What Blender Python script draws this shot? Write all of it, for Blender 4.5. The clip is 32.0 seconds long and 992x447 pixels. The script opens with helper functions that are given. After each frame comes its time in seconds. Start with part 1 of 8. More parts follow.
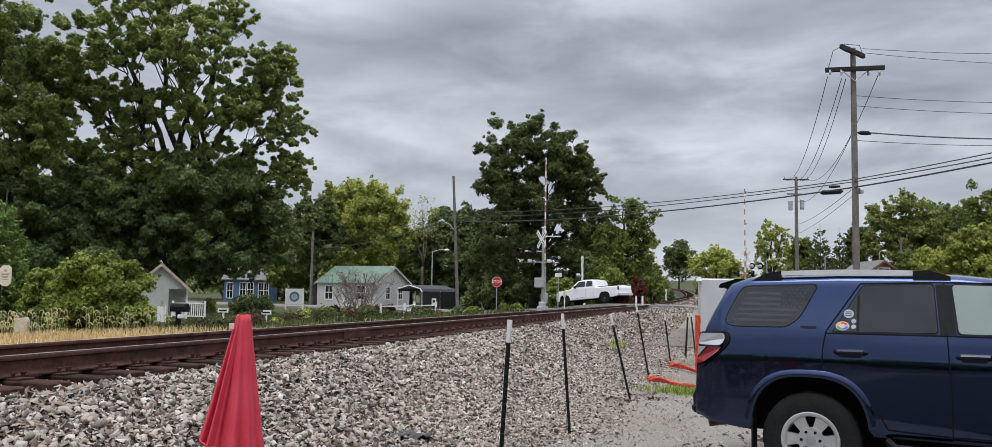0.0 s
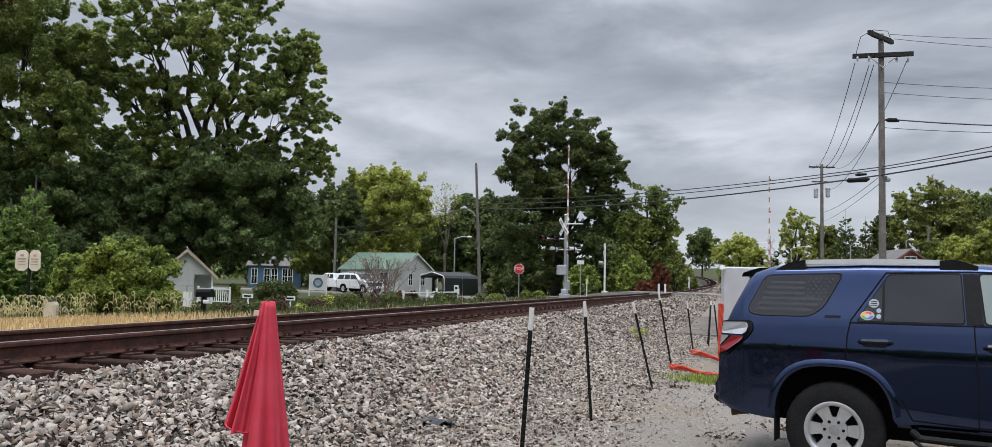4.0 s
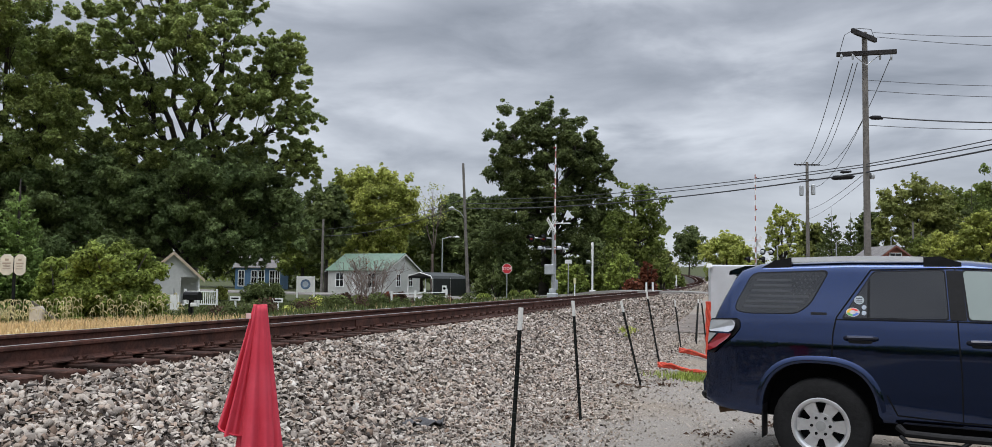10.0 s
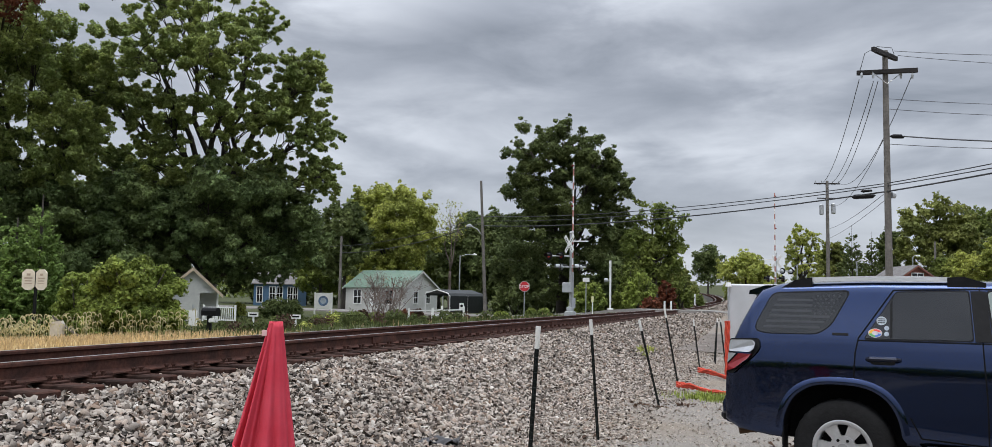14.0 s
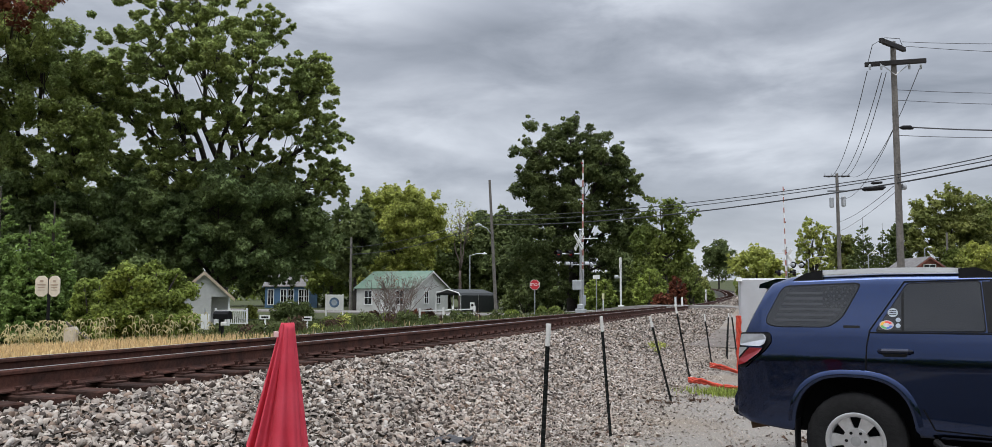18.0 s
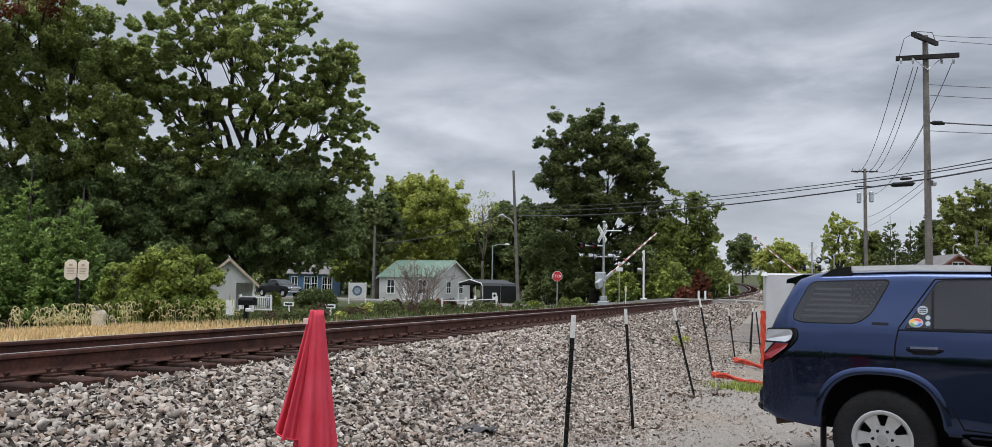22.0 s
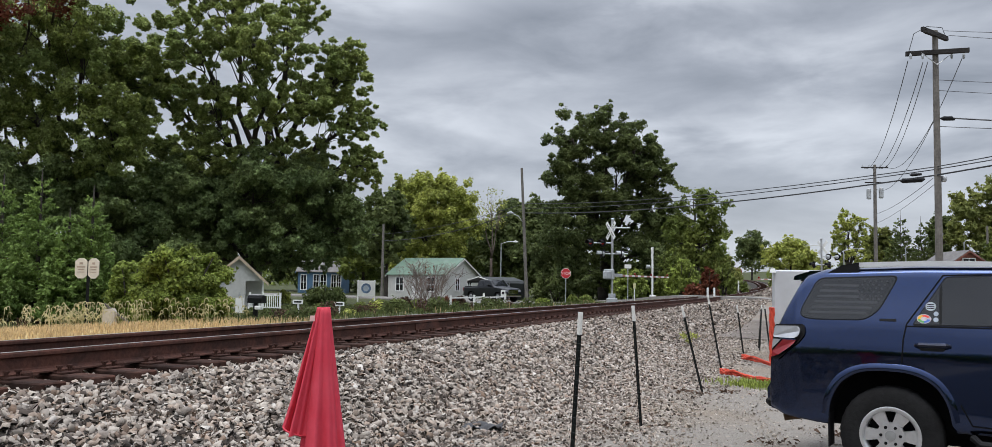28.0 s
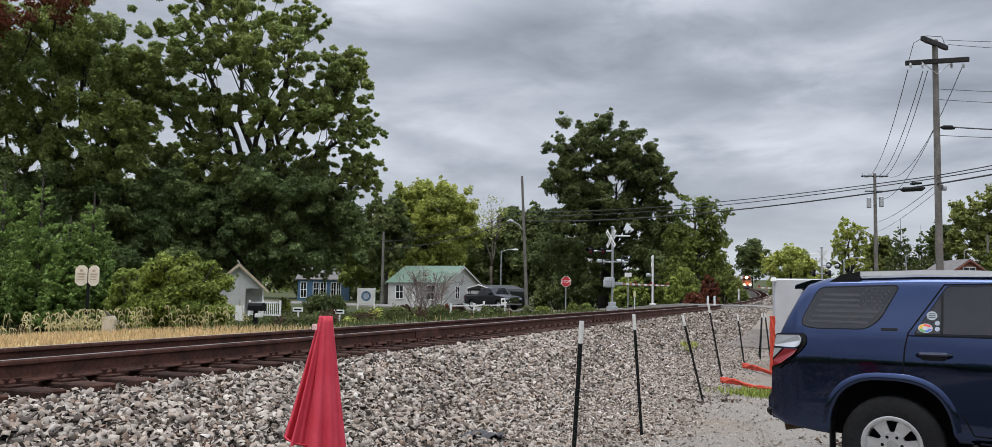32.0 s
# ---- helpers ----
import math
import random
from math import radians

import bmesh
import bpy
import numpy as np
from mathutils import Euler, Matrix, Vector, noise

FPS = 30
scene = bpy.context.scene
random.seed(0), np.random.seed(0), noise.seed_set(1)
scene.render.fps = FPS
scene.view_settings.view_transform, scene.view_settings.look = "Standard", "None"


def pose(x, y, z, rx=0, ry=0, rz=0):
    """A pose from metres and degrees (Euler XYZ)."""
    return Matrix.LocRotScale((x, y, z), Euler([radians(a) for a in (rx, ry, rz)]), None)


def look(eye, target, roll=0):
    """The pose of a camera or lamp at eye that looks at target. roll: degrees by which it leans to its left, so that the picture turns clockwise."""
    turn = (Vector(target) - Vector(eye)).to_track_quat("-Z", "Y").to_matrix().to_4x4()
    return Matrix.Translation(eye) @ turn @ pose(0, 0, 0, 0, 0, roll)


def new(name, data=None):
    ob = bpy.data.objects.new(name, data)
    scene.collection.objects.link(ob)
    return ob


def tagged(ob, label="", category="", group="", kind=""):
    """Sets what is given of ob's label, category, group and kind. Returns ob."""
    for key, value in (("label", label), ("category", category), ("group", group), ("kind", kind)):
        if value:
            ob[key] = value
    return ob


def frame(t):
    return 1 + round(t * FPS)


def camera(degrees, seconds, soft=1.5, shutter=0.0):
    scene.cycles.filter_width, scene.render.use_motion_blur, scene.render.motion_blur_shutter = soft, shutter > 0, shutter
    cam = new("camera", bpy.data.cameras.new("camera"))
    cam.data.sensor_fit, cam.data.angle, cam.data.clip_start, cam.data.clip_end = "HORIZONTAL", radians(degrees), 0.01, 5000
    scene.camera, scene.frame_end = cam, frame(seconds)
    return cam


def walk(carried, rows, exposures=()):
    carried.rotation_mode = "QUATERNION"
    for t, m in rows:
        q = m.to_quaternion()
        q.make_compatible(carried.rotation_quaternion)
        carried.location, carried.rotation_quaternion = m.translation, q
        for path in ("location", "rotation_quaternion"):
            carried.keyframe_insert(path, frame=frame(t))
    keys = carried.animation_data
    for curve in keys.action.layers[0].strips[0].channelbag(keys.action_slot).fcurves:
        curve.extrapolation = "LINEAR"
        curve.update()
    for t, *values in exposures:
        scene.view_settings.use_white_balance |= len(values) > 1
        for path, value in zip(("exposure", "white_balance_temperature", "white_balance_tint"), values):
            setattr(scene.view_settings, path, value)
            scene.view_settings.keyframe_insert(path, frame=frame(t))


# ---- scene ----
# camera and its path: seconds, eye x y z, yaw to the right, pitch up, roll
def aim(x, y, z, yaw, pitch, roll):
    a, b = radians(yaw), radians(pitch)
    eye = Vector((x, y, z))
    return look(eye, eye + Vector((math.sin(a) * math.cos(b), math.cos(a) * math.cos(b), math.sin(b))), roll)


cam = camera(59.365, 32.0, soft=0.7)
PATH = [
    (0, 0.0011, 0.0173, 1.5607, -0.0058, 4.5873, 0.9630),
    (0.5, 0.0016, 0.0086, 1.5628, 0.0416, 4.5814, 1.4988),
    (1, -0.0076, -0.0062, 1.5592, 0.0843, 3.9328, 2.4780),
    (1.5, 0.0065, -0.0092, 1.5627, 0.0690, 3.7236, 2.5705),
    (2, 0.0023, 0.0045, 1.5662, -0.1608, 3.7039, 1.0736),
    (2.5, -0.0096, 0.0044, 1.5621, -1.4457, 3.6723, 1.4606),
    (3, 0.0048, 0.0027, 1.5604, -1.5963, 3.6925, 1.6352),
    (3.5, 0.0031, 0.0042, 1.5626, -1.6129, 3.7046, 1.3936),
    (5.5, 0.0006, 0.0249, 1.5695, -0.7577, 3.6737, 0.6741),
    (6, 0.0001, 0.0002, 1.5700, 0.0000, 3.6606, 0.6000),
    (6.5, 0.0080, 0.0201, 1.5720, 0.5040, 3.7020, 0.4740),
    (7, 0.0073, 0.0151, 1.5726, 0.7112, 3.7296, 0.5967),
    (7.5, 0.0189, -0.0197, 1.5683, 0.6542, 3.7902, 0.3483),
    (8, 0.0242, -0.0076, 1.5659, 0.7883, 3.7116, 0.9917),
    (8.5, 0.0238, -0.0162, 1.5746, 0.6869, 3.7688, 0.7906),
    (9, 0.0076, -0.0172, 1.5707, -0.4656, 3.7537, 0.7907),
    (9.5, 0.0068, -0.0175, 1.5734, -0.6499, 3.7204, 0.3859),
    (10, -0.0061, -0.0225, 1.5697, -0.6406, 3.7113, 0.7250),
    (10.5, -0.0147, -0.0136, 1.5725, -0.8462, 4.7270, 1.0694),
    (11, -0.0064, 0.0143, 1.5679, -0.9758, 4.9353, 1.5185),
    (11.5, -0.0152, 0.0045, 1.5695, -0.9848, 4.9194, 1.4149),
    (12, -0.0199, -0.0004, 1.5708, -1.5430, 4.9169, 1.5229),
    (12.5, -0.0192, 0.0047, 1.5677, -1.8230, 4.9070, 1.4900),
    (13, -0.0131, -0.0020, 1.5685, -1.8199, 4.8851, 1.4036),
    (13.5, -0.0110, -0.0064, 1.5700, -1.8230, 4.8506, 1.3790),
    (14, -0.0057, 0.0025, 1.5720, -1.8259, 4.8506, 1.0929),
    (14.5, -0.0005, -0.0136, 1.5704, -1.8189, 4.8595, 0.9616),
    (16.5, 0.0115, -0.0162, 1.5693, -2.3040, 4.7992, 0.2681),
    (17, 0.0109, -0.0205, 1.5700, -2.4373, 4.7839, 0.2222),
    (17.5, 0.0013, -0.0104, 1.5683, -2.4401, 4.7778, 0.1704),
    (18, -0.0001, -0.0139, 1.5684, -2.4384, 4.7689, 0.1211),
    (18.5, -0.0028, -0.0066, 1.5691, -2.4385, 4.7324, 0.2582),
    (19, -0.0035, -0.0056, 1.5689, -2.4391, 4.7252, 0.2438),
    (19.5, -0.0082, -0.0038, 1.5707, -2.4289, 4.6886, 0.3501),
    (20, -0.0128, -0.0083, 1.5696, -2.5300, 4.5296, 0.3655),
    (20.5, -0.0193, -0.0111, 1.5680, -3.3031, 4.2182, 0.7854),
    (21, -0.0232, -0.0070, 1.5663, -3.9289, 4.1837, 0.9910),
    (21.5, -0.0249, -0.0106, 1.5672, -3.9417, 4.1571, 1.0507),
    (22, -0.0257, -0.0062, 1.5677, -3.9467, 4.1408, 1.0652),
    (22.5, -0.0248, -0.0111, 1.5694, -4.0719, 4.1171, 1.0651),
    (23, -0.0195, -0.0160, 1.5691, -4.1387, 4.1114, 0.9658),
    (23.5, -0.0223, -0.0161, 1.5690, -4.1375, 4.0834, 0.8928),
    (24, -0.0172, -0.0210, 1.5693, -4.1557, 4.0753, 0.7662),
    (24.5, -0.0090, -0.0289, 1.5723, -4.1990, 4.0734, 0.6791),
    (25, -0.0126, -0.0224, 1.5702, -4.2861, 4.0313, 0.7039),
    (25.5, -0.0164, -0.0288, 1.5712, -4.4836, 4.0035, 0.6382),
    (27.5, -0.0174, -0.0257, 1.5670, -4.4897, 3.9812, 0.9918),
    (28, -0.0111, -0.0251, 1.5664, -4.5083, 3.9620, 0.9221),
    (28.5, -0.0096, -0.0275, 1.5682, -4.4984, 3.9703, 0.9669),
    (29, -0.0046, -0.0329, 1.5702, -4.5045, 4.1030, 0.9408),
    (29.5, -0.0046, -0.0415, 1.5706, -4.5135, 4.1336, 0.8878),
    (30, -0.0019, -0.0392, 1.5703, -4.5173, 4.2693, 0.8182),
    (30.5, -0.0007, -0.0444, 1.5712, -4.5086, 4.4601, 0.8175),
    (31, -0.0022, -0.0467, 1.5717, -4.5363, 4.4395, 0.8601),
    (31.5, -0.0069, -0.0312, 1.5714, -4.5335, 4.4376, 0.8149),
    (32, -0.0197, -0.0276, 1.5705, -4.5232, 4.4810, 1.0380)
]
walk(cam, [(r[0], aim(*r[1:])) for r in PATH], exposures=[(0, 0.0), (32, 0.0)])

# ---- sky and light: overcast ----
world = bpy.data.worlds.new("overcast_sky")
scene.world = world
world.use_nodes = True


def build_sky():
    nt = world.node_tree
    nt.nodes.clear()
    N, L = nt.nodes.new, nt.links.new
    out, bg = N("ShaderNodeOutputWorld"), N("ShaderNodeBackground")
    sky = N("ShaderNodeTexSky")
    sky.sky_type, sky.sun_disc = "NISHITA", False
    sky.sun_elevation, sky.sun_rotation = radians(48), radians(200)
    dim = N("ShaderNodeMix")
    dim.data_type, dim.blend_type = "RGBA", "MULTIPLY"
    dim.inputs[0].default_value = 1.0
    L(sky.outputs[0], dim.inputs[6])
    dim.inputs[7].default_value = (0.10, 0.10, 0.10, 1)
    co, sep = N("ShaderNodeTexCoord"), N("ShaderNodeSeparateXYZ")
    L(co.outputs["Generated"], sep.inputs[0])

    def math_node(op, a, b=None):
        m = N("ShaderNodeMath")
        m.operation = op
        for i, v in enumerate((a, b)):
            if v is None:
                continue
            if isinstance(v, (int, float)):
                m.inputs[i].default_value = v
            else:
                L(v, m.inputs[i])
        return m.outputs[0]

    # cloud layer on a flat deck: direction divided by its height
    up = math_node("ADD", math_node("MAXIMUM", sep.outputs[2], 0.0), 0.10)
    px, py = math_node("DIVIDE", sep.outputs[0], up), math_node("DIVIDE", sep.outputs[1], up)
    deck = N("ShaderNodeCombineXYZ")
    L(px, deck.inputs[0]), L(py, deck.inputs[1])
    deck.inputs[2].default_value = 3.7
    big, fine = N("ShaderNodeTexNoise"), N("ShaderNodeTexNoise")
    low_deck = N("ShaderNodeCombineXYZ")
    turn, rise = math_node("ARCTAN2", sep.outputs[0], sep.outputs[1]), math_node("ARCSINE", sep.outputs[2])
    L(turn, low_deck.inputs[0]), L(math_node("MULTIPLY", rise, 3.0), low_deck.inputs[1])
    for n, sc, det, dist, co_in in ((big, 0.62, 5, 0.35, deck), (fine, 5.5, 6, 0.3, low_deck)):
        L(co_in.outputs[0], n.inputs["Vector"])
        n.inputs["Scale"].default_value, n.inputs["Detail"].default_value = sc, det
        n.inputs["Roughness"].default_value, n.inputs["Distortion"].default_value = 0.55, dist
    mixed = math_node("ADD", math_node("MULTIPLY", big.outputs[0], 0.40), math_node("MULTIPLY", fine.outputs[0], 0.60))
    mixed = math_node("ADD", math_node("MULTIPLY", mixed, 0.62), 0.197)
    # long cloud banks: azimuth, elevation, half length and half height in radians, thickness (thin ones let more light through)
    az = math_node("ADD", turn, math_node("MULTIPLY", math_node("SUBTRACT", fine.outputs[0], 0.5), 0.35))
    el = math_node("ADD", rise, math_node("MULTIPLY", math_node("SUBTRACT", big.outputs[0], 0.5), 0.16))
    for a0, e0, sa, se, thick in ((-0.05, 0.275, 0.17, 0.035, -0.085), (0.25, 0.215, 0.16, 0.026, -0.06), (0.46, 0.31, 0.22, 0.05, -0.06), (0.02, 0.165, 0.14, 0.014, -0.03),
                                  (-0.18, 0.315, 0.10, 0.035, 0.10), (-0.12, 0.185, 0.09, 0.03, 0.05), (0.18, 0.176, 0.20, 0.014, 0.075), (0.16, 0.325, 0.12, 0.02, 0.05), (0.34, 0.255, 0.14, 0.014, 0.04),
                                  (0.30, 0.12, 0.30, 0.02, -0.03)):
        u = math_node("DIVIDE", math_node("SUBTRACT", az, a0), sa)
        v = math_node("DIVIDE", math_node("SUBTRACT", el, e0), se)
        bell = math_node("EXPONENT", math_node("MULTIPLY", math_node("ADD", math_node("MULTIPLY", u, u), math_node("MULTIPLY", v, v)), -1.0))
        mixed = math_node("ADD", mixed, math_node("MULTIPLY", bell, thick))
    ramp = N("ShaderNodeValToRGB")
    L(mixed, ramp.inputs[0])
    e = ramp.color_ramp.elements
    e[0].position, e[0].color = 0.36, (0.255, 0.285, 0.340, 1)
    e[1].position, e[1].color = 0.62, (0.74, 0.785, 0.865, 1)
    mid = e.new(0.47)
    mid.color = (0.42, 0.455, 0.525, 1)
    # an overcast sky grows brighter towards the zenith
    lift = math_node("ADD", 1.0, math_node("MULTIPLY", math_node("MAXIMUM", math_node("SUBTRACT", sep.outputs[2], 0.30), 0.0), 4.6))
    haze = N("ShaderNodeMix")
    haze.data_type = "RGBA"
    low = math_node("SUBTRACT", 1.0, math_node("MINIMUM", math_node("MULTIPLY", math_node("MAXIMUM", sep.outputs[2], 0.0), 7.0), 1.0))
    L(math_node("MULTIPLY", low, 0.75), haze.inputs[0])
    L(ramp.outputs[0], haze.inputs[6])
    haze.inputs[7].default_value = (0.575, 0.61, 0.67, 1)
    mul = N("ShaderNodeVectorMath")
    mul.operation = "SCALE"
    L(haze.outputs[2], mul.inputs[0]), L(lift, mul.inputs[3])
    cover = N("ShaderNodeMix")
    cover.data_type = "RGBA"
    cover.inputs[0].default_value = 0.93
    L(dim.outputs[2], cover.inputs[6]), L(mul.outputs[0], cover.inputs[7])
    L(cover.outputs[2], bg.inputs[0])
    bg.inputs[1].default_value = 1.0
    L(bg.outputs[0], out.inputs[0])


build_sky()
sun_data = bpy.data.lights.new("sun", "SUN")
sun_data.energy, sun_data.angle, sun_data.color = 1.6, radians(30), (1.0, 0.965, 0.91)
sun = new("sun", sun_data)
sun.matrix_world = look((0, 0, 60), (9, 20, 0))


# ---- materials ----
def mat(name, base, rough=0.7, metal=0.0, scale=8.0, vary=0.25, bump=0.0, second=None, speck=0.0, per_object=0.0,
        per_island=0.0, coat=0.0, emit=None, spec=0.5, detail=6.0):
    """A surface with colour variation at two scales, fine relief and wear."""
    m = bpy.data.materials.new(name)
    m.use_nodes = True
    nt = m.node_tree
    N, L = nt.nodes.new, nt.links.new
    p = nt.nodes["Principled BSDF"]
    p.inputs["Roughness"].default_value, p.inputs["Metallic"].default_value = rough, metal
    p.inputs["Specular IOR Level"].default_value = spec
    if coat:
        p.inputs["Coat Weight"].default_value, p.inputs["Coat Roughness"].default_value = coat, 0.03
    co = N("ShaderNodeTexCoord")
    n1, n2 = N("ShaderNodeTexNoise"), N("ShaderNodeTexNoise")
    for n, sc in ((n1, scale * 0.17), (n2, scale)):
        L(co.outputs["Object"], n.inputs["Vector"])
        n.inputs["Scale"].default_value, n.inputs["Detail"].default_value = sc, detail
    second = second or tuple(c * (1 - vary) for c in base)
    mix = N("ShaderNodeMix")
    mix.data_type = "RGBA"
    mix.inputs[6].default_value, mix.inputs[7].default_value = (*base, 1), (*second, 1)
    r1 = N("ShaderNodeMapRange")
    r1.inputs[1].default_value, r1.inputs[2].default_value = 0.38, 0.64
    L(n1.outputs[0], r1.inputs[0]), L(r1.outputs[0], mix.inputs[0])
    val = N("ShaderNodeHueSaturation")
    r2 = N("ShaderNodeMapRange")
    r2.inputs[1].default_value, r2.inputs[2].default_value = 0.3, 0.7
    r2.inputs[3].default_value, r2.inputs[4].default_value = 1 - vary * 0.7, 1 + vary * 0.7
    L(n2.outputs[0], r2.inputs[0])
    level = r2.outputs[0]

    def spread(socket, amount, before):
        r, mm = N("ShaderNodeMapRange"), N("ShaderNodeMath")
        r.inputs[3].default_value, r.inputs[4].default_value = 1 - amount, 1 + amount
        mm.operation = "MULTIPLY"
        L(socket, r.inputs[0]), L(r.outputs[0], mm.inputs[0]), L(before, mm.inputs[1])
        return mm.outputs[0]

    if per_object:
        level = spread(N("ShaderNodeObjectInfo").outputs["Random"], per_object, level)
    if per_island:
        level = spread(N("ShaderNodeNewGeometry").outputs["Random Per Island"], per_island, level)
    L(level, val.inputs["Value"]), L(mix.outputs[2], val.inputs["Color"])
    L(val.outputs[0], p.inputs["Base Color"])
    if bump:
        b = N("ShaderNodeBump")
        b.inputs["Strength"].default_value, b.inputs["Distance"].default_value = min(1, bump), 0.02
        L(n2.outputs[0], b.inputs["Height"]), L(b.outputs[0], p.inputs["Normal"])
    if emit:
        p.inputs["Emission Color"].default_value, p.inputs["Emission Strength"].default_value = (*emit[0], 1), emit[1]
    return m


def leaf_mat(name, base, second, vary=0.45):
    m = mat(name, base, 0.6, 0, 1.6, 0.25, 0, second, per_island=vary, spec=0.12)
    nt = m.node_tree
    p = nt.nodes["Principled BSDF"]
    tr, mx = nt.nodes.new("ShaderNodeBsdfTranslucent"), nt.nodes.new("ShaderNodeMixShader")
    src = p.inputs["Base Color"].links[0].from_socket
    nt.links.new(src, tr.inputs[0])
    mx.inputs[0].default_value = 0.4
    nt.links.new(p.outputs[0], mx.inputs[1]), nt.links.new(tr.outputs[0], mx.inputs[2])
    nt.links.new(mx.outputs[0], nt.nodes["Material Output"].inputs[0])
    return m


def glass_mat(name, tint, rough=0.03, alpha=0.75):
    """Tinted pane: partly see-through, glossy on both sides."""
    m = bpy.data.materials.new(name)
    m.use_nodes = True
    nt = m.node_tree
    p = nt.nodes["Principled BSDF"]
    p.inputs["Base Color"].default_value = (*tint, 1)
    p.inputs["Roughness"].default_value = rough
    p.inputs["IOR"].default_value = 1.5
    tr, mx = nt.nodes.new("ShaderNodeBsdfTransparent"), nt.nodes.new("ShaderNodeMixShader")
    mx.inputs[0].default_value = alpha
    nt.links.new(tr.outputs[0], mx.inputs[1]), nt.links.new(p.outputs[0], mx.inputs[2])
    nt.links.new(mx.outputs[0], nt.nodes["Material Output"].inputs[0])
    return m


def stone_mat(name="crushed_limestone", low=0.0, high=1.0):
    """Crushed stone: each piece takes its own tone, from pale grey and buff to dark."""
    m = mat(name, (0.3, 0.3, 0.3), 0.92, 0, 9, 0.22, 0.2)
    nt = m.node_tree
    p = nt.nodes["Principled BSDF"]
    geo, ramp, mul = nt.nodes.new("ShaderNodeNewGeometry"), nt.nodes.new("ShaderNodeValToRGB"), nt.nodes.new("ShaderNodeMix")
    tones = ((0.0, (0.045, 0.036, 0.030)), (0.16, (0.145, 0.112, 0.092)), (0.34, (0.335, 0.295, 0.258)), (0.52, (0.53, 0.475, 0.415)), (0.65, (0.34, 0.25, 0.19)), (0.78, (0.60, 0.55, 0.49)), (0.90, (0.22, 0.145, 0.100)), (1.0, (0.70, 0.66, 0.61)))
    e = ramp.color_ramp.elements
    e[0].position, e[0].color = tones[0][0], (*tones[0][1], 1)
    e[1].position, e[1].color = tones[-1][0], (*tones[-1][1], 1)
    for q, c in tones[1:-1]:
        e.new(q).color = (*c, 1)
    mul.data_type, mul.blend_type = "RGBA", "MULTIPLY"
    mul.inputs[0].default_value = 1.0
    old = p.inputs["Base Color"].links[0].from_socket
    gain = nt.nodes.new("ShaderNodeVectorMath")
    gain.operation = "SCALE"
    gain.inputs[3].default_value = 2.75
    nt.links.new(old, gain.inputs[0])
    span = nt.nodes.new("ShaderNodeMapRange")
    span.inputs[3].default_value, span.inputs[4].default_value = low, high
    nt.links.new(geo.outputs["Random Per Island"], span.inputs[0])
    nt.links.new(span.outputs[0], ramp.inputs[0])
    warm = nt.nodes.new("ShaderNodeMix")
    warm.data_type, warm.blend_type = "RGBA", "MULTIPLY"
    warm.inputs[0].default_value, warm.inputs[7].default_value = 1.0, (1.015, 1.0, 0.985, 1)
    nt.links.new(ramp.outputs[0], warm.inputs[6])
    nt.links.new(warm.outputs[2], mul.inputs[6]), nt.links.new(gain.outputs[0], mul.inputs[7])
    nt.links.new(mul.outputs[2], p.inputs["Base Color"])
    return m


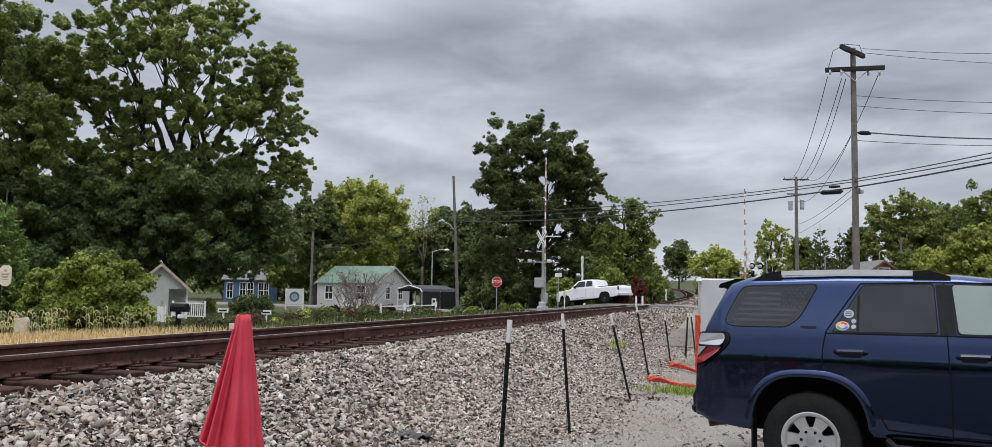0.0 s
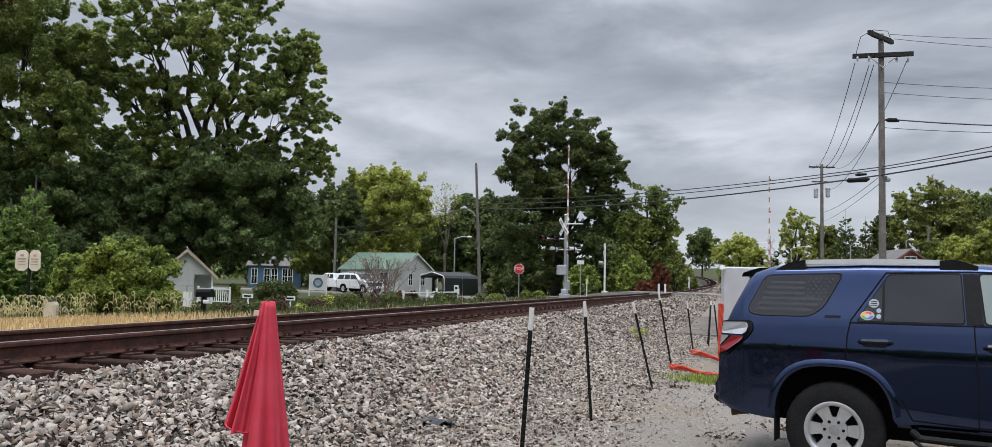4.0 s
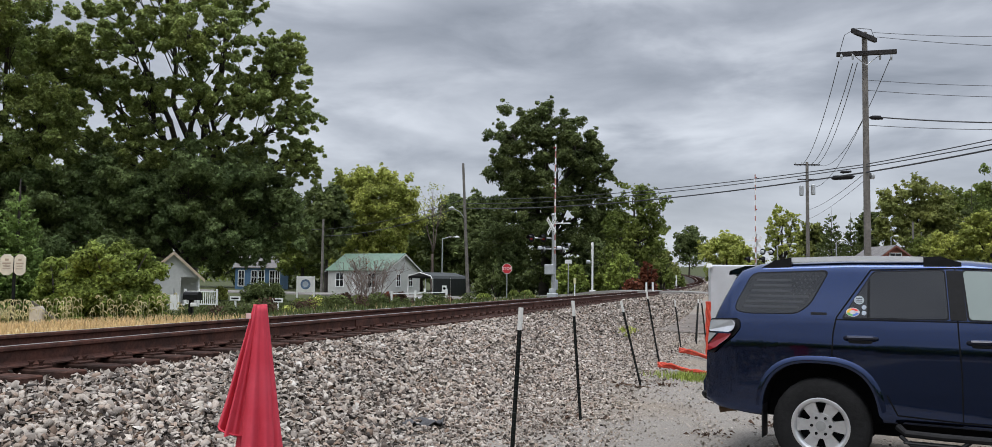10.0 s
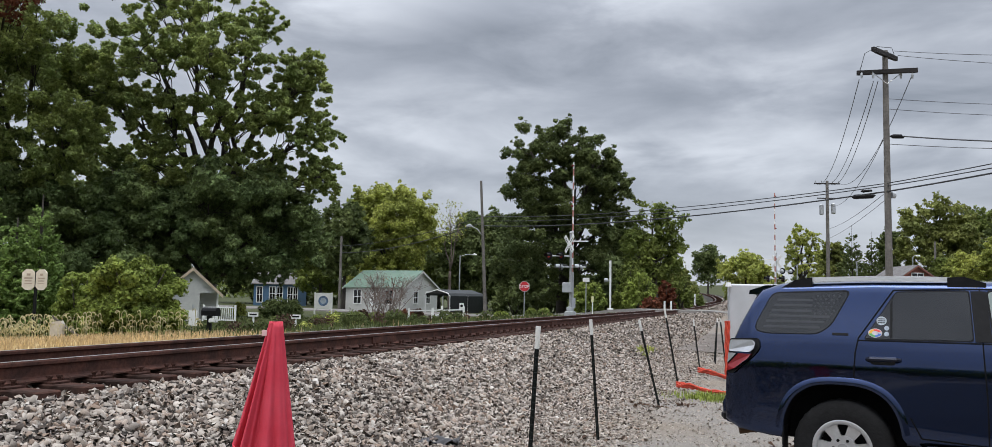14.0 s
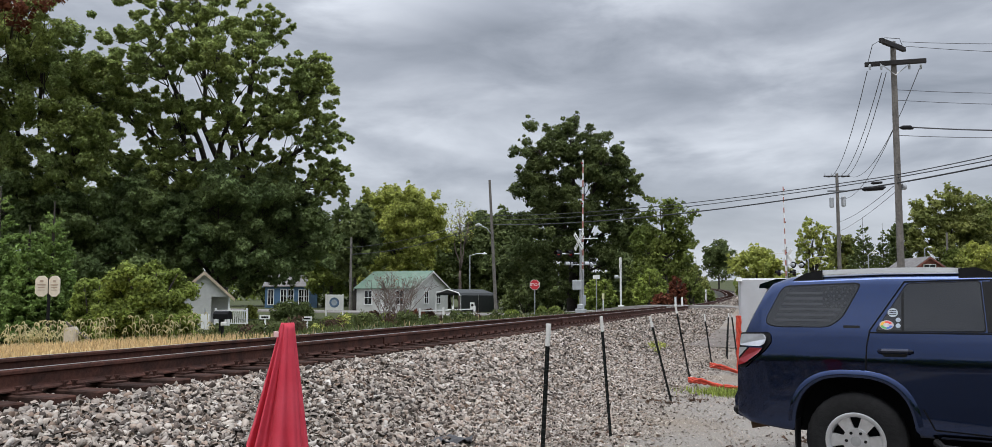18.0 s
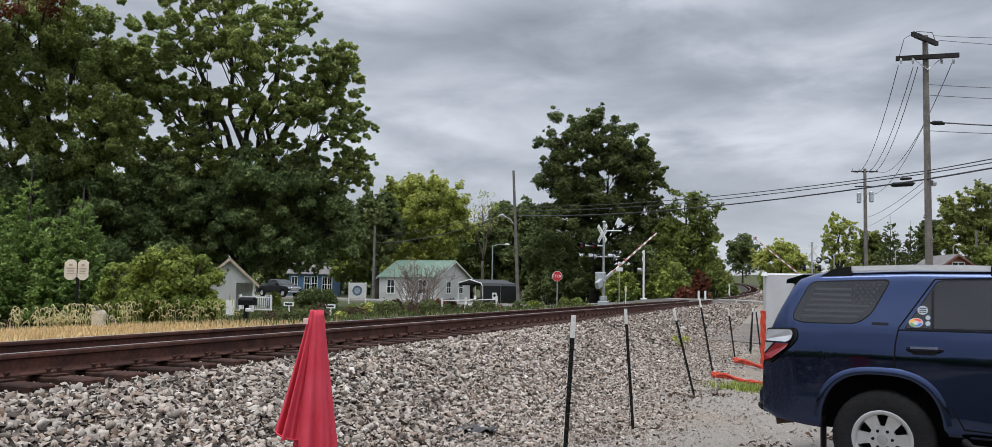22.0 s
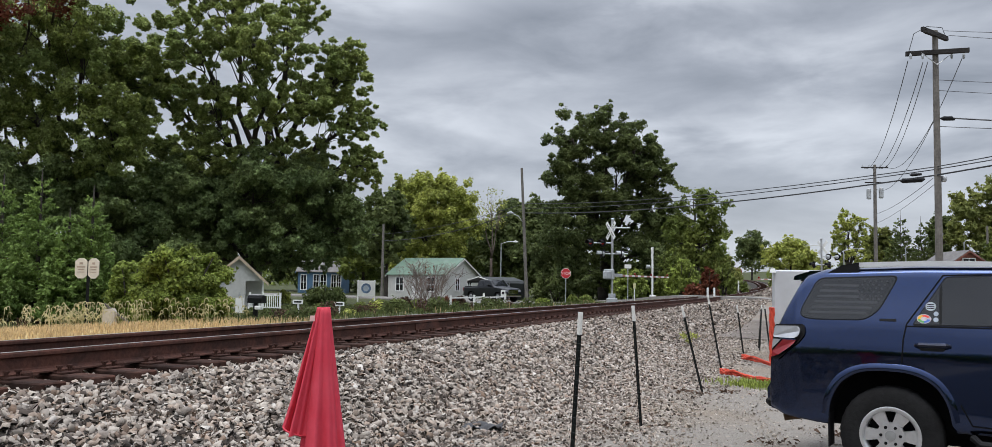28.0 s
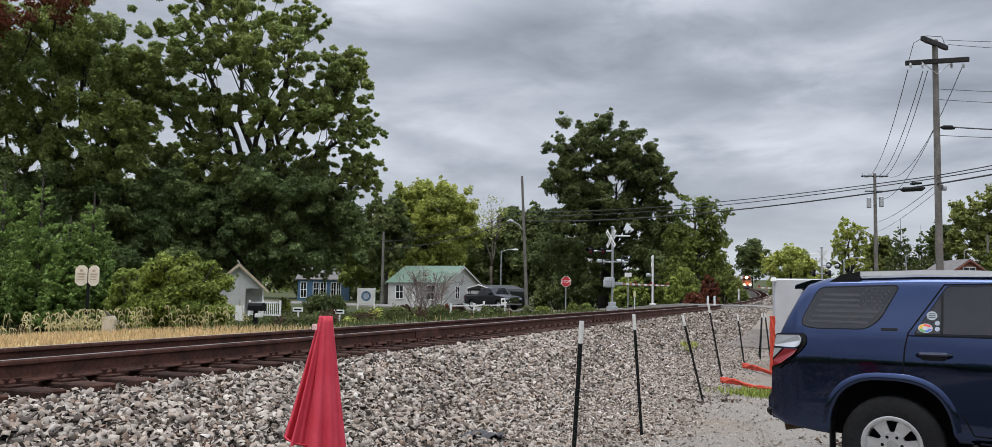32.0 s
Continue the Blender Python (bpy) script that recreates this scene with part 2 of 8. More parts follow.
M = dict(
    stone=stone_mat(),
    lot_stone=stone_mat("fine_lot_gravel", 0.36, 0.60),
    rust=mat("rusty_rail_steel", (0.100, 0.043, 0.031), 0.85, 0.0, 30, 0.35, 0.3, (0.055, 0.028, 0.022), spec=0.2),
    shine=mat("polished_rail_head", (0.50, 0.47, 0.45), 0.36, 0.9, 40, 0.15, 0.05),
    tie=mat("creosoted_timber", (0.062, 0.030, 0.022), 0.95, 0, 14, 0.5, 0.8, (0.028, 0.017, 0.014), per_object=0.35, spec=0.15),
    plate=mat("rusty_tie_plate", (0.070, 0.034, 0.026), 0.9, 0.0, 40, 0.4, 0.5, per_object=0.25, spec=0.15),
    post_dark=mat("dark_green_post_paint", (0.010, 0.013, 0.012), 0.6, 0.0, 30, 0.3, 0.2, spec=0.25),
    post_white=mat("white_post_paint", (0.74, 0.73, 0.70), 0.6, 0, 30, 0.12, 0.1),
    red_cloth=mat("faded_red_cloth", (0.56, 0.035, 0.062), 0.8, 0, 60, 0.05, 0.08, (0.60, 0.055, 0.085)),
    orange=mat("orange_safety_mesh", (0.60, 0.062, 0.028), 0.7, 0, 40, 0.25, 0.5),
    white=mat("white_paint", (0.78, 0.78, 0.76), 0.55, 0, 3, 0.08, 0.05),
    siding=mat("white_clapboard", (0.52, 0.52, 0.49), 0.7, 0, 4, 0.10, 0.1),
    grey_metal=mat("galvanised_steel", (0.50, 0.51, 0.52), 0.42, 0.7, 18, 0.18, 0.1),
    grey_paint=mat("grey_box_paint", (0.42, 0.44, 0.46), 0.5, 0.1, 8, 0.12, 0.1),
    black=mat("black_plastic", (0.009, 0.009, 0.010), 0.5, 0, 20, 0.25, 0.1, spec=0.2),
    dark=mat("dark_interior", (0.010, 0.010, 0.011), 0.9, 0, 8, 0.3, spec=0.1),
    wood_pole=mat("weathered_pole_wood", (0.17, 0.155, 0.138), 0.9, 0, 10, 0.3, 0.6, (0.115, 0.105, 0.095)),
    dark_wood=mat("creosoted_crossarm", (0.022, 0.019, 0.018), 0.9, 0, 14, 0.3, 0.5),
    wire=mat("black_cable", (0.045, 0.047, 0.052), 0.6, 0, 5, 0.1),
    bark=mat("grey_brown_bark", (0.075, 0.062, 0.052), 0.95, 0, 6, 0.4, 1.0, (0.045, 0.038, 0.033)),
    twig=mat("bare_twig_bark", (0.20, 0.155, 0.135), 0.95, 0, 6, 0.3, 0.5),
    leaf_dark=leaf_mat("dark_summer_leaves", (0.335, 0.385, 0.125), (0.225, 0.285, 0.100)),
    # darker copy of leaf_dark: shade of the overhung lower crowns put into colour
    leaf_shade=leaf_mat("shaded_lower_crown_leaves", (0.215, 0.270, 0.105), (0.140, 0.195, 0.078)),
    leaf_mid=leaf_mat("mid_green_leaves", (0.190, 0.225, 0.056), (0.125, 0.165, 0.044)),
    leaf_hedge=leaf_mat("fresh_green_leaves", (0.260, 0.310, 0.070), (0.155, 0.205, 0.050), 0.6),
    leaf_deep=leaf_mat("deep_green_leaves", (0.150, 0.180, 0.064), (0.095, 0.125, 0.048)),
    leaf_yellow=leaf_mat("yellow_green_leaves", (0.42, 0.44, 0.115), (0.31, 0.345, 0.09)),
    litter=leaf_mat("dead_brown_leaves", (0.105, 0.062, 0.040), (0.060, 0.040, 0.030)),
    leaf_red=leaf_mat("russet_leaves", (0.190, 0.062, 0.034), (0.120, 0.050, 0.030)),
    leaf_conifer=leaf_mat("conifer_sprays", (0.230, 0.320, 0.090), (0.150, 0.225, 0.068)),
    leaf_olive=leaf_mat("olive_green_leaves", (0.270, 0.285, 0.085), (0.180, 0.205, 0.065)),
    straw=leaf_mat("dry_straw_grass", (0.56, 0.42, 0.235), (0.45, 0.33, 0.18), 0.3),
    weed=leaf_mat("green_weeds", (0.115, 0.135, 0.046), (0.075, 0.095, 0.034)),
    asphalt=mat("worn_asphalt", (0.20, 0.185, 0.17), 0.9, 0, 6, 0.2, 0.3, (0.155, 0.145, 0.135)),
    patch=mat("dark_damp_asphalt", (0.10, 0.082, 0.070), 0.9, 0, 6, 0.3, 0.3, (0.15, 0.125, 0.105)),
    # for the added sheet out of view that the car's lower side mirrors
    dark_sheet=mat("unseen_dark_sheet", (0.050, 0.048, 0.046), 0.9, 0, 6, 0.3, 0.3, (0.036, 0.035, 0.034)),
    blue_paint=mat("metallic_navy_car_paint", (0.0170, 0.0345, 0.100), 0.13, 1.0, 60, 0.06, 0, coat=0.8, spec=0.3),
    handle_paint=mat("dark_navy_handle_paint", (0.004, 0.007, 0.022), 0.3, 0.5, 60, 0.06, 0, coat=0.5, spec=0.3),
    white_paint=mat("white_car_paint", (0.80, 0.81, 0.82), 0.25, 0, 40, 0.03, 0, coat=1.0),
    black_paint=mat("black_car_paint", (0.004, 0.005, 0.008), 0.3, 0.0, 40, 0.05, 0, coat=0.45, spec=0.2),
    tyre=mat("tyre_rubber", (0.013, 0.013, 0.0135), 0.85, 0, 30, 0.3, 0.3, spec=0.2),
    alloy=mat("silver_alloy", (0.63, 0.64, 0.66), 0.32, 0.75, 25, 0.1, 0),
    dark_alloy=mat("dark_alloy", (0.03, 0.03, 0.032), 0.4, 0.5, 25, 0.1, 0),
    chrome=mat("chrome", (0.72, 0.73, 0.75), 0.12, 1.0, 20, 0.04),
    tint=glass_mat("privacy_glass", (0.018, 0.020, 0.024), 0.03, 0.90),
    clear=glass_mat("clear_glass", (0.05, 0.06, 0.06), 0.02, 0.35),
    lamp_red=mat("red_lens", (0.26, 0.010, 0.016), 0.15, 0, 30, 0.1, 0, coat=0.6),
    lamp_clear=mat("clear_lens", (0.46, 0.47, 0.50), 0.12, 0.35, 30, 0.1, 0, coat=0.8),
)


# ---- helpers for building ----
def part(name, bm, material, parent=None, label="", smooth=False):
    """Links a bmesh as one mesh object, under a thing or a part."""
    me = bpy.data.meshes.new(name)
    if smooth:
        for f in bm.faces:
            f.smooth = True
    bm.to_mesh(me)
    bm.free()
    for m in material if isinstance(material, (list, tuple)) else [material]:
        me.materials.append(m)
    ob = new(name, me)
    if parent:
        ob.parent = parent
    if label:
        ob["label"] = label
    return ob


def share(name, mesh, m, parent=None):
    ob = new(name, mesh)
    ob.matrix_basis = m
    ob.parent = parent
    return ob


def root(name, m, label, category, group=""):
    ob = new(name)
    ob.empty_display_size = 0.2
    ob.matrix_basis = m
    return tagged(ob, label, category, group)


def box(bm, x0, x1, y0, y1, z0, z1, bevel=0.0):
    vs = [bm.verts.new((x, y, z)) for z in (z0, z1) for y in (y0, y1) for x in (x0, x1)]
    fs = [bm.faces.new([vs[i] for i in q]) for q in ((0, 2, 3, 1), (4, 5, 7, 6), (0, 1, 5, 4), (2, 6, 7, 3), (0, 4, 6, 2), (1, 3, 7, 5))]
    if bevel:
        es = list({e for f in fs for e in f.edges})
        bmesh.ops.bevel(bm, geom=es, offset=bevel, segments=1, affect="EDGES")
    return bm


def boxes(*spec, bevel=0.0):
    bm = bmesh.new()
    for s in spec:
        box(bm, *s, bevel=bevel)
    return bm


def tube(bm, pts, radii, sides=8, caps=True):
    """A round bar along points; radii is one number or one for each point."""
    pts = [Vector(p) for p in pts]
    if isinstance(radii, (int, float)):
        radii = [radii] * len(pts)
    rings, side = [], None
    for i, p in enumerate(pts):
        d = (pts[min(i + 1, len(pts) - 1)] - pts[max(i - 1, 0)]).normalized()
        if side is None:
            side = d.orthogonal().normalized()
        side = (side - d * side.dot(d)).normalized()
        other = d.cross(side)
        rings.append([bm.verts.new(p + (side * math.cos(a) + other * math.sin(a)) * radii[i])
                      for a in (2 * math.pi * k / sides for k in range(sides))])
    for a, b in zip(rings, rings[1:]):
        for k in range(sides):
            bm.faces.new((a[k], a[(k + 1) % sides], b[(k + 1) % sides], b[k]))
    if caps:
        bm.faces.new(rings[0][::-1]), bm.faces.new(rings[-1])
    return bm


def rod(pts, radii, sides=8):
    return tube(bmesh.new(), pts, radii, sides)


def prism(bm, outline, y0, y1, axis="y"):
    """An outline in two coordinates, given thickness along the third."""
    def put(a, b, c):
        return (a, c, b) if axis == "y" else ((c, a, b) if axis == "x" else (a, b, c))
    lo = [bm.verts.new(put(a, b, y0)) for a, b in outline]
    hi = [bm.verts.new(put(a, b, y1)) for a, b in outline]
    bm.faces.new(lo[::-1]), bm.faces.new(hi)
    n = len(outline)
    for i in range(n):
        bm.faces.new((lo[i], lo[(i + 1) % n], hi[(i + 1) % n], hi[i]))
    bmesh.ops.recalc_face_normals(bm, faces=bm.faces)
    return bm


def disc_outline(r, n=16, turn=0.0):
    return [(r * math.cos(turn + 2 * math.pi * k / n), r * math.sin(turn + 2 * math.pi * k / n)) for k in range(n)]


def mesh_from(name, verts, faces, material, smooth=False):
    """A mesh from arrays: all faces have the same number of corners."""
    me = bpy.data.meshes.new(name)
    verts, faces = np.asarray(verts, dtype=np.float32), np.asarray(faces, dtype=np.int32)
    k = faces.shape[1]
    me.vertices.add(len(verts)), me.loops.add(faces.size), me.polygons.add(len(faces))
    me.vertices.foreach_set("co", verts.ravel())
    me.loops.foreach_set("vertex_index", faces.ravel())
    me.polygons.foreach_set("loop_start", np.arange(0, faces.size, k, dtype=np.int32))
    if smooth:
        me.polygons.foreach_set("use_smooth", np.ones(len(faces), dtype=bool))
    me.update(calc_edges=True)
    for m in material if isinstance(material, (list, tuple)) else [material]:
        me.materials.append(m)
    return me


# ---- plan: the track runs straight, then bends to the left ----
TA = math.atan(0.285)
TD, TN = (math.sin(TA), math.cos(TA)), (math.cos(TA), -math.sin(TA))
T0 = (-4.27, 7.5)
BEND, RADIUS = 58.0, 2000.0
CENTRE = (T0[0] + BEND * TD[0] - RADIUS * TN[0], T0[1] + BEND * TD[1] - RADIUS * TN[1])


def track_xy(s, n):
    if s <= BEND:
        return T0[0] + s * TD[0] + n * TN[0], T0[1] + s * TD[1] + n * TN[1]
    a = (s - BEND) / RADIUS
    ux, uy = TN[0] * math.cos(a) + TD[0] * math.sin(a), TN[1] * math.cos(a) + TD[1] * math.sin(a)
    return CENTRE[0] + (RADIUS + n) * ux, CENTRE[1] + (RADIUS + n) * uy


def track_heading(s):
    """Degrees of turn about z of the track's own forward axis."""
    return -math.degrees(TA) + (math.degrees((s - BEND) / RADIUS) if s > BEND else 0)


RAIL_TOP_S = (-200, 50, 72, 120, 190, 300, 400, 700)
RAIL_TOP_Z = (0.95, 0.95, 1.12, 1.50, 2.05, 4.0, 5.5, 8.0)


def rail_top(s):
    return np.interp(s, RAIL_TOP_S, RAIL_TOP_Z)


def to_track(X, Y):
    X, Y = np.asarray(X, float), np.asarray(Y, float)
    dx, dy = X - T0[0], Y - T0[1]
    s, n = dx * TD[0] + dy * TD[1], dx * TN[0] + dy * TN[1]
    cx, cy = X - CENTRE[0], Y - CENTRE[1]
    r = np.hypot(cx, cy)
    ang = np.arctan2(cx * TD[0] + cy * TD[1], cx * TN[0] + cy * TN[1])
    on = (s > BEND) & (ang > 0) & (ang < 1.9)
    return np.where(on, BEND + ang * RADIUS, s), np.where(on, r - RADIUS, n)


def smooth01(x):
    x = np.clip(x, 0, 1)
    return x * x * (3 - 2 * x)


def ground_z(X, Y):
    """Height of the ground: ballast bank along the track, level lot to its right, lower gardens to its left, raised crossing."""
    s, n = to_track(X, Y)
    top = rail_top(s) - 0.275
    far = smooth01((s - 62) / 60)
    right = 0.74 * smooth01((s - 26) / 22) - 0.045 * smooth01((n - 4.6) / 1.2) * (1 - smooth01((s - 14) / 10)) + far * (top - 1.0)
    left = 0.52 - 0.64 * smooth01((-n - 5) / 14) + far * np.maximum(top - 1.2, 0) * (1 - smooth01((-n - 40) / 150))
    road = smooth01(1 - np.abs(s - 54) / 16)
    left = np.maximum(left, road * 0.95 * (1 - smooth01((-n - 4) / 8)) - 0.25)
    right = right + (top - right) * (1 - smooth01(n / 30)) * far
    bank_r = top + (right - top) * smooth01((n - 0.62) / 2.6)
    bank_l = top + (left - top) * smooth01((-n - 2.3) / 1.6)
    mid = top - 0.0 * n
    z = np.where(n > 0.62, bank_r, np.where(n < -2.3, bank_l, mid))
    z = z + 7.0 * smooth01((np.hypot(X, Y) - 180) / 500) * smooth01((X + 60) / 200) * smooth01((np.abs(n) - 10) / 60)
    return z


def gz(x, y):
    return float(ground_z(x, y))


def put(x, y, turn=0.0, lift=0.0):
    return pose(x, y, gz(x, y) + lift, 0, 0, turn)


# ---- ground ----
def ground_material():
    m = bpy.data.materials.new("ground_cover")
    m.use_nodes = True
    nt = m.node_tree
    N, L = nt.nodes.new, nt.links.new
    p = nt.nodes["Principled BSDF"]
    p.inputs["Roughness"].default_value = 0.95
    p.inputs["Specular IOR Level"].default_value = 0.2
    co = N("ShaderNodeTexCoord")

    def noise_tex(scale, detail=8):
        n = N("ShaderNodeTexNoise")
        L(co.outputs["Object"], n.inputs["Vector"])
        n.inputs["Scale"].default_value, n.inputs["Detail"].default_value = scale, detail
        return n.outputs[0]

    def blend(fac, a, b):
        x = N("ShaderNodeMix")
        x.data_type = "RGBA"
        for i, v in ((0, fac), (6, a), (7, b)):
            if isinstance(v, tuple):
                x.inputs[i].default_value = (*v, 1)
            else:
                L(v, x.inputs[i])
        return x.outputs[2]

    def span(v, lo, hi):
        r = N("ShaderNodeMapRange")
        r.inputs[1].default_value, r.inputs[2].default_value = lo, hi
        L(v, r.inputs[0])
        return r.outputs[0]

    def mask(name, wobble, soft=0.12):
        a, s = N("ShaderNodeAttribute"), N("ShaderNodeMath")
        a.attribute_name = name
        s.operation = "ADD"
        w = N("ShaderNodeMath")
        w.operation = "MULTIPLY_ADD"
        L(wobble, w.inputs[0])
        w.inputs[1].default_value, w.inputs[2].default_value = 0.9, -0.45
        L(a.outputs["Fac"], s.inputs[0]), L(w.outputs[0], s.inputs[1])
        return span(s.outputs[0], 0.5 - soft, 0.5 + soft)

    big, mid, fine = noise_tex(0.25), noise_tex(2.2), noise_tex(28, 4)
    vor = N("ShaderNodeTexVoronoi")
    L(co.outputs["Object"], vor.inputs["Vector"])
    vor.inputs["Scale"].default_value = 24
    # near-black base under the ballast: shade between the stones put into the colour
    gap_shade = blend(span(vor.outputs["Color"], 0.1, 0.9), (0.016, 0.014, 0.012), (0.060, 0.052, 0.046))
    lot = blend(span(mid, 0.35, 0.7), blend(fine, (0.165, 0.15, 0.132), (0.345, 0.32, 0.292)), (0.265, 0.238, 0.205))
    peb = N("ShaderNodeTexVoronoi")
    L(co.outputs["Object"], peb.inputs["Vector"])
    peb.inputs["Scale"].default_value = 48
    lot = blend(span(peb.outputs["Distance"], 0.25, 0.85), lot, (0.20, 0.18, 0.158))
    lot = blend(span(big, 0.47, 0.62), lot, (0.22, 0.178, 0.135))
    grass = blend(span(mid, 0.35, 0.65), (0.042, 0.055, 0.020), (0.075, 0.082, 0.034))
    grass = blend(span(fine, 0.3, 0.75), grass, (0.055, 0.06, 0.026))
    dry = blend(span(fine, 0.3, 0.7), (0.46, 0.35, 0.165), (0.60, 0.47, 0.24))
    cover = blend(mask("lot", mid), grass, lot)
    cover = blend(mask("dry", mid), cover, dry)
    cover = blend(mask("ballast", mid), cover, gap_shade)
    L(cover, p.inputs["Base Color"])
    b = N("ShaderNodeBump")
    b.inputs["Strength"].default_value, b.inputs["Distance"].default_value = 0.9, 0.03
    L(fine, b.inputs["Height"]), L(b.outputs[0], p.inputs["Normal"])
    return m


def build_ground():
    def spaced(near, step, far, grow):
        out, d, x = [], step, near
        while x < far:
            d *= grow
            x += d
            out.append(x)
        return out
    ss = np.array([-v for v in spaced(8, 0.5, 900, 1.25)][::-1] + list(np.arange(-8, 64, 0.5)) + spaced(63.5, 0.6, 4000, 1.035))
    nn = np.array([-v for v in spaced(6, 0.25, 3500, 1.16)][::-1] + list(np.arange(-6, 9.01, 0.2)) + spaced(9, 0.25, 3500, 1.16))
    S, Nn = np.meshgrid(ss, nn, indexing="ij")
    X, Y = T0[0] + S * TD[0] + Nn * TN[0], T0[1] + S * TD[1] + Nn * TN[1]
    rng = np.random.default_rng(4)
    Z = ground_z(X, Y) + rng.normal(0, 0.008, X.shape)
    a, b = X.shape
    idx = np.arange(a * b).reshape(a, b)
    faces = np.stack([idx[:-1, :-1], idx[:-1, 1:], idx[1:, 1:], idx[1:, :-1]], -1).reshape(-1, 4)[:, ::-1]
    me = mesh_from("ground", np.stack([X, Y, Z], -1).reshape(-1, 3), faces, ground_material(), True)
    s2, n2 = to_track(X, Y)
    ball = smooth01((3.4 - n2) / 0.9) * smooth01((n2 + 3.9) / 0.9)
    lot = np.where((n2 > 0) & (X < 60) & (s2 < 75), 1.0, 0.0)
    dry = smooth01((s2 + 30) / 5) * smooth01((15 - s2) / 6) * smooth01((n2 + 16) / 4) * smooth01((-2.5 - n2) / 1.0)
    for name, v in (("ballast", ball), ("lot", lot), ("dry", dry)):
        at = me.attributes.new(name, "FLOAT", "POINT")
        at.data.foreach_set("value", v.astype(np.float32).ravel())
    return tagged(new("ground", me), "gravel lot, stone ballast bank and grassy gardens", "ground", kind="structure")


build_ground()


def stone_shapes(rng, kinds=18, corners=8):
    """A few crushed stones: blocks with broken corners and flat faces."""
    out = []
    cube = np.array([(x, y, z) for x in (-1, 1) for y in (-1, 1) for z in (-1, 1)], float)
    if corners == 6:
        cube = np.array([(1, 0.2, 0), (-1, -0.1, 0), (0.1, 1, 0), (-0.2, -1, 0.1), (0.3, 0.1, 1), (0, 0, -1)], float)
    for _ in range(kinds):
        w = cube * rng.uniform(0.45, 1.12, (len(cube), 3)) * np.array([rng.uniform(1.1, 1.6), 1.0, rng.uniform(0.42, 0.72)])
        bm = bmesh.new()
        for p in w:
            bm.verts.new(p)
        bmesh.ops.convex_hull(bm, input=bm.verts)
        bm.verts.index_update()
        used = sorted({v.index for f in bm.faces for v in f.verts})
        at = {k: i for i, k in enumerate(used)}
        bm.verts.ensure_lookup_table()
        v = np.array([bm.verts[k].co[:] for k in used])
        bm.normal_update()
        out.append((v, np.array([[at[x.index] for x in f.verts] for f in bm.faces if len(f.verts) == 3 and f.normal.z > -0.35])))
        bm.free()
    return out


def scatter_stones(name, pts, sizes, rng, label, material="stone", corners=8):
    n = len(pts)
    q = rng.normal(size=(n, 4)) * np.array([1, 0.42, 0.42, 1])
    q /= np.linalg.norm(q, axis=1)[:, None]
    w, x, y, z = q.T
    R = np.stack([1 - 2 * (y * y + z * z), 2 * (x * y - z * w), 2 * (x * z + y * w), 2 * (x * y + z * w), 1 - 2 * (x * x + z * z),
                  2 * (y * z - x * w), 2 * (x * z - y * w), 2 * (y * z + x * w), 1 - 2 * (x * x + y * y)], -1).reshape(n, 3, 3)
    shapes = stone_shapes(rng, 18, corners)
    kind = rng.integers(0, len(shapes), n)
    verts, faces, count = [], [], 0
    for k, (v, f) in enumerate(shapes):
        pick = kind == k
        m = int(pick.sum())
        V = np.einsum("nij,kj->nki", R[pick], v) * sizes[pick][:, None, None] + pts[pick][:, None, :]
        verts.append(V.reshape(-1, 3))
        faces.append((f[None] + (count + np.arange(m) * len(v))[:, None, None]).reshape(-1, 3))
        count += m * len(v)
    me = mesh_from(name, np.concatenate(verts), np.concatenate(faces), M[material])
    return tagged(new(name, me), label, "gravel", kind="stuff")


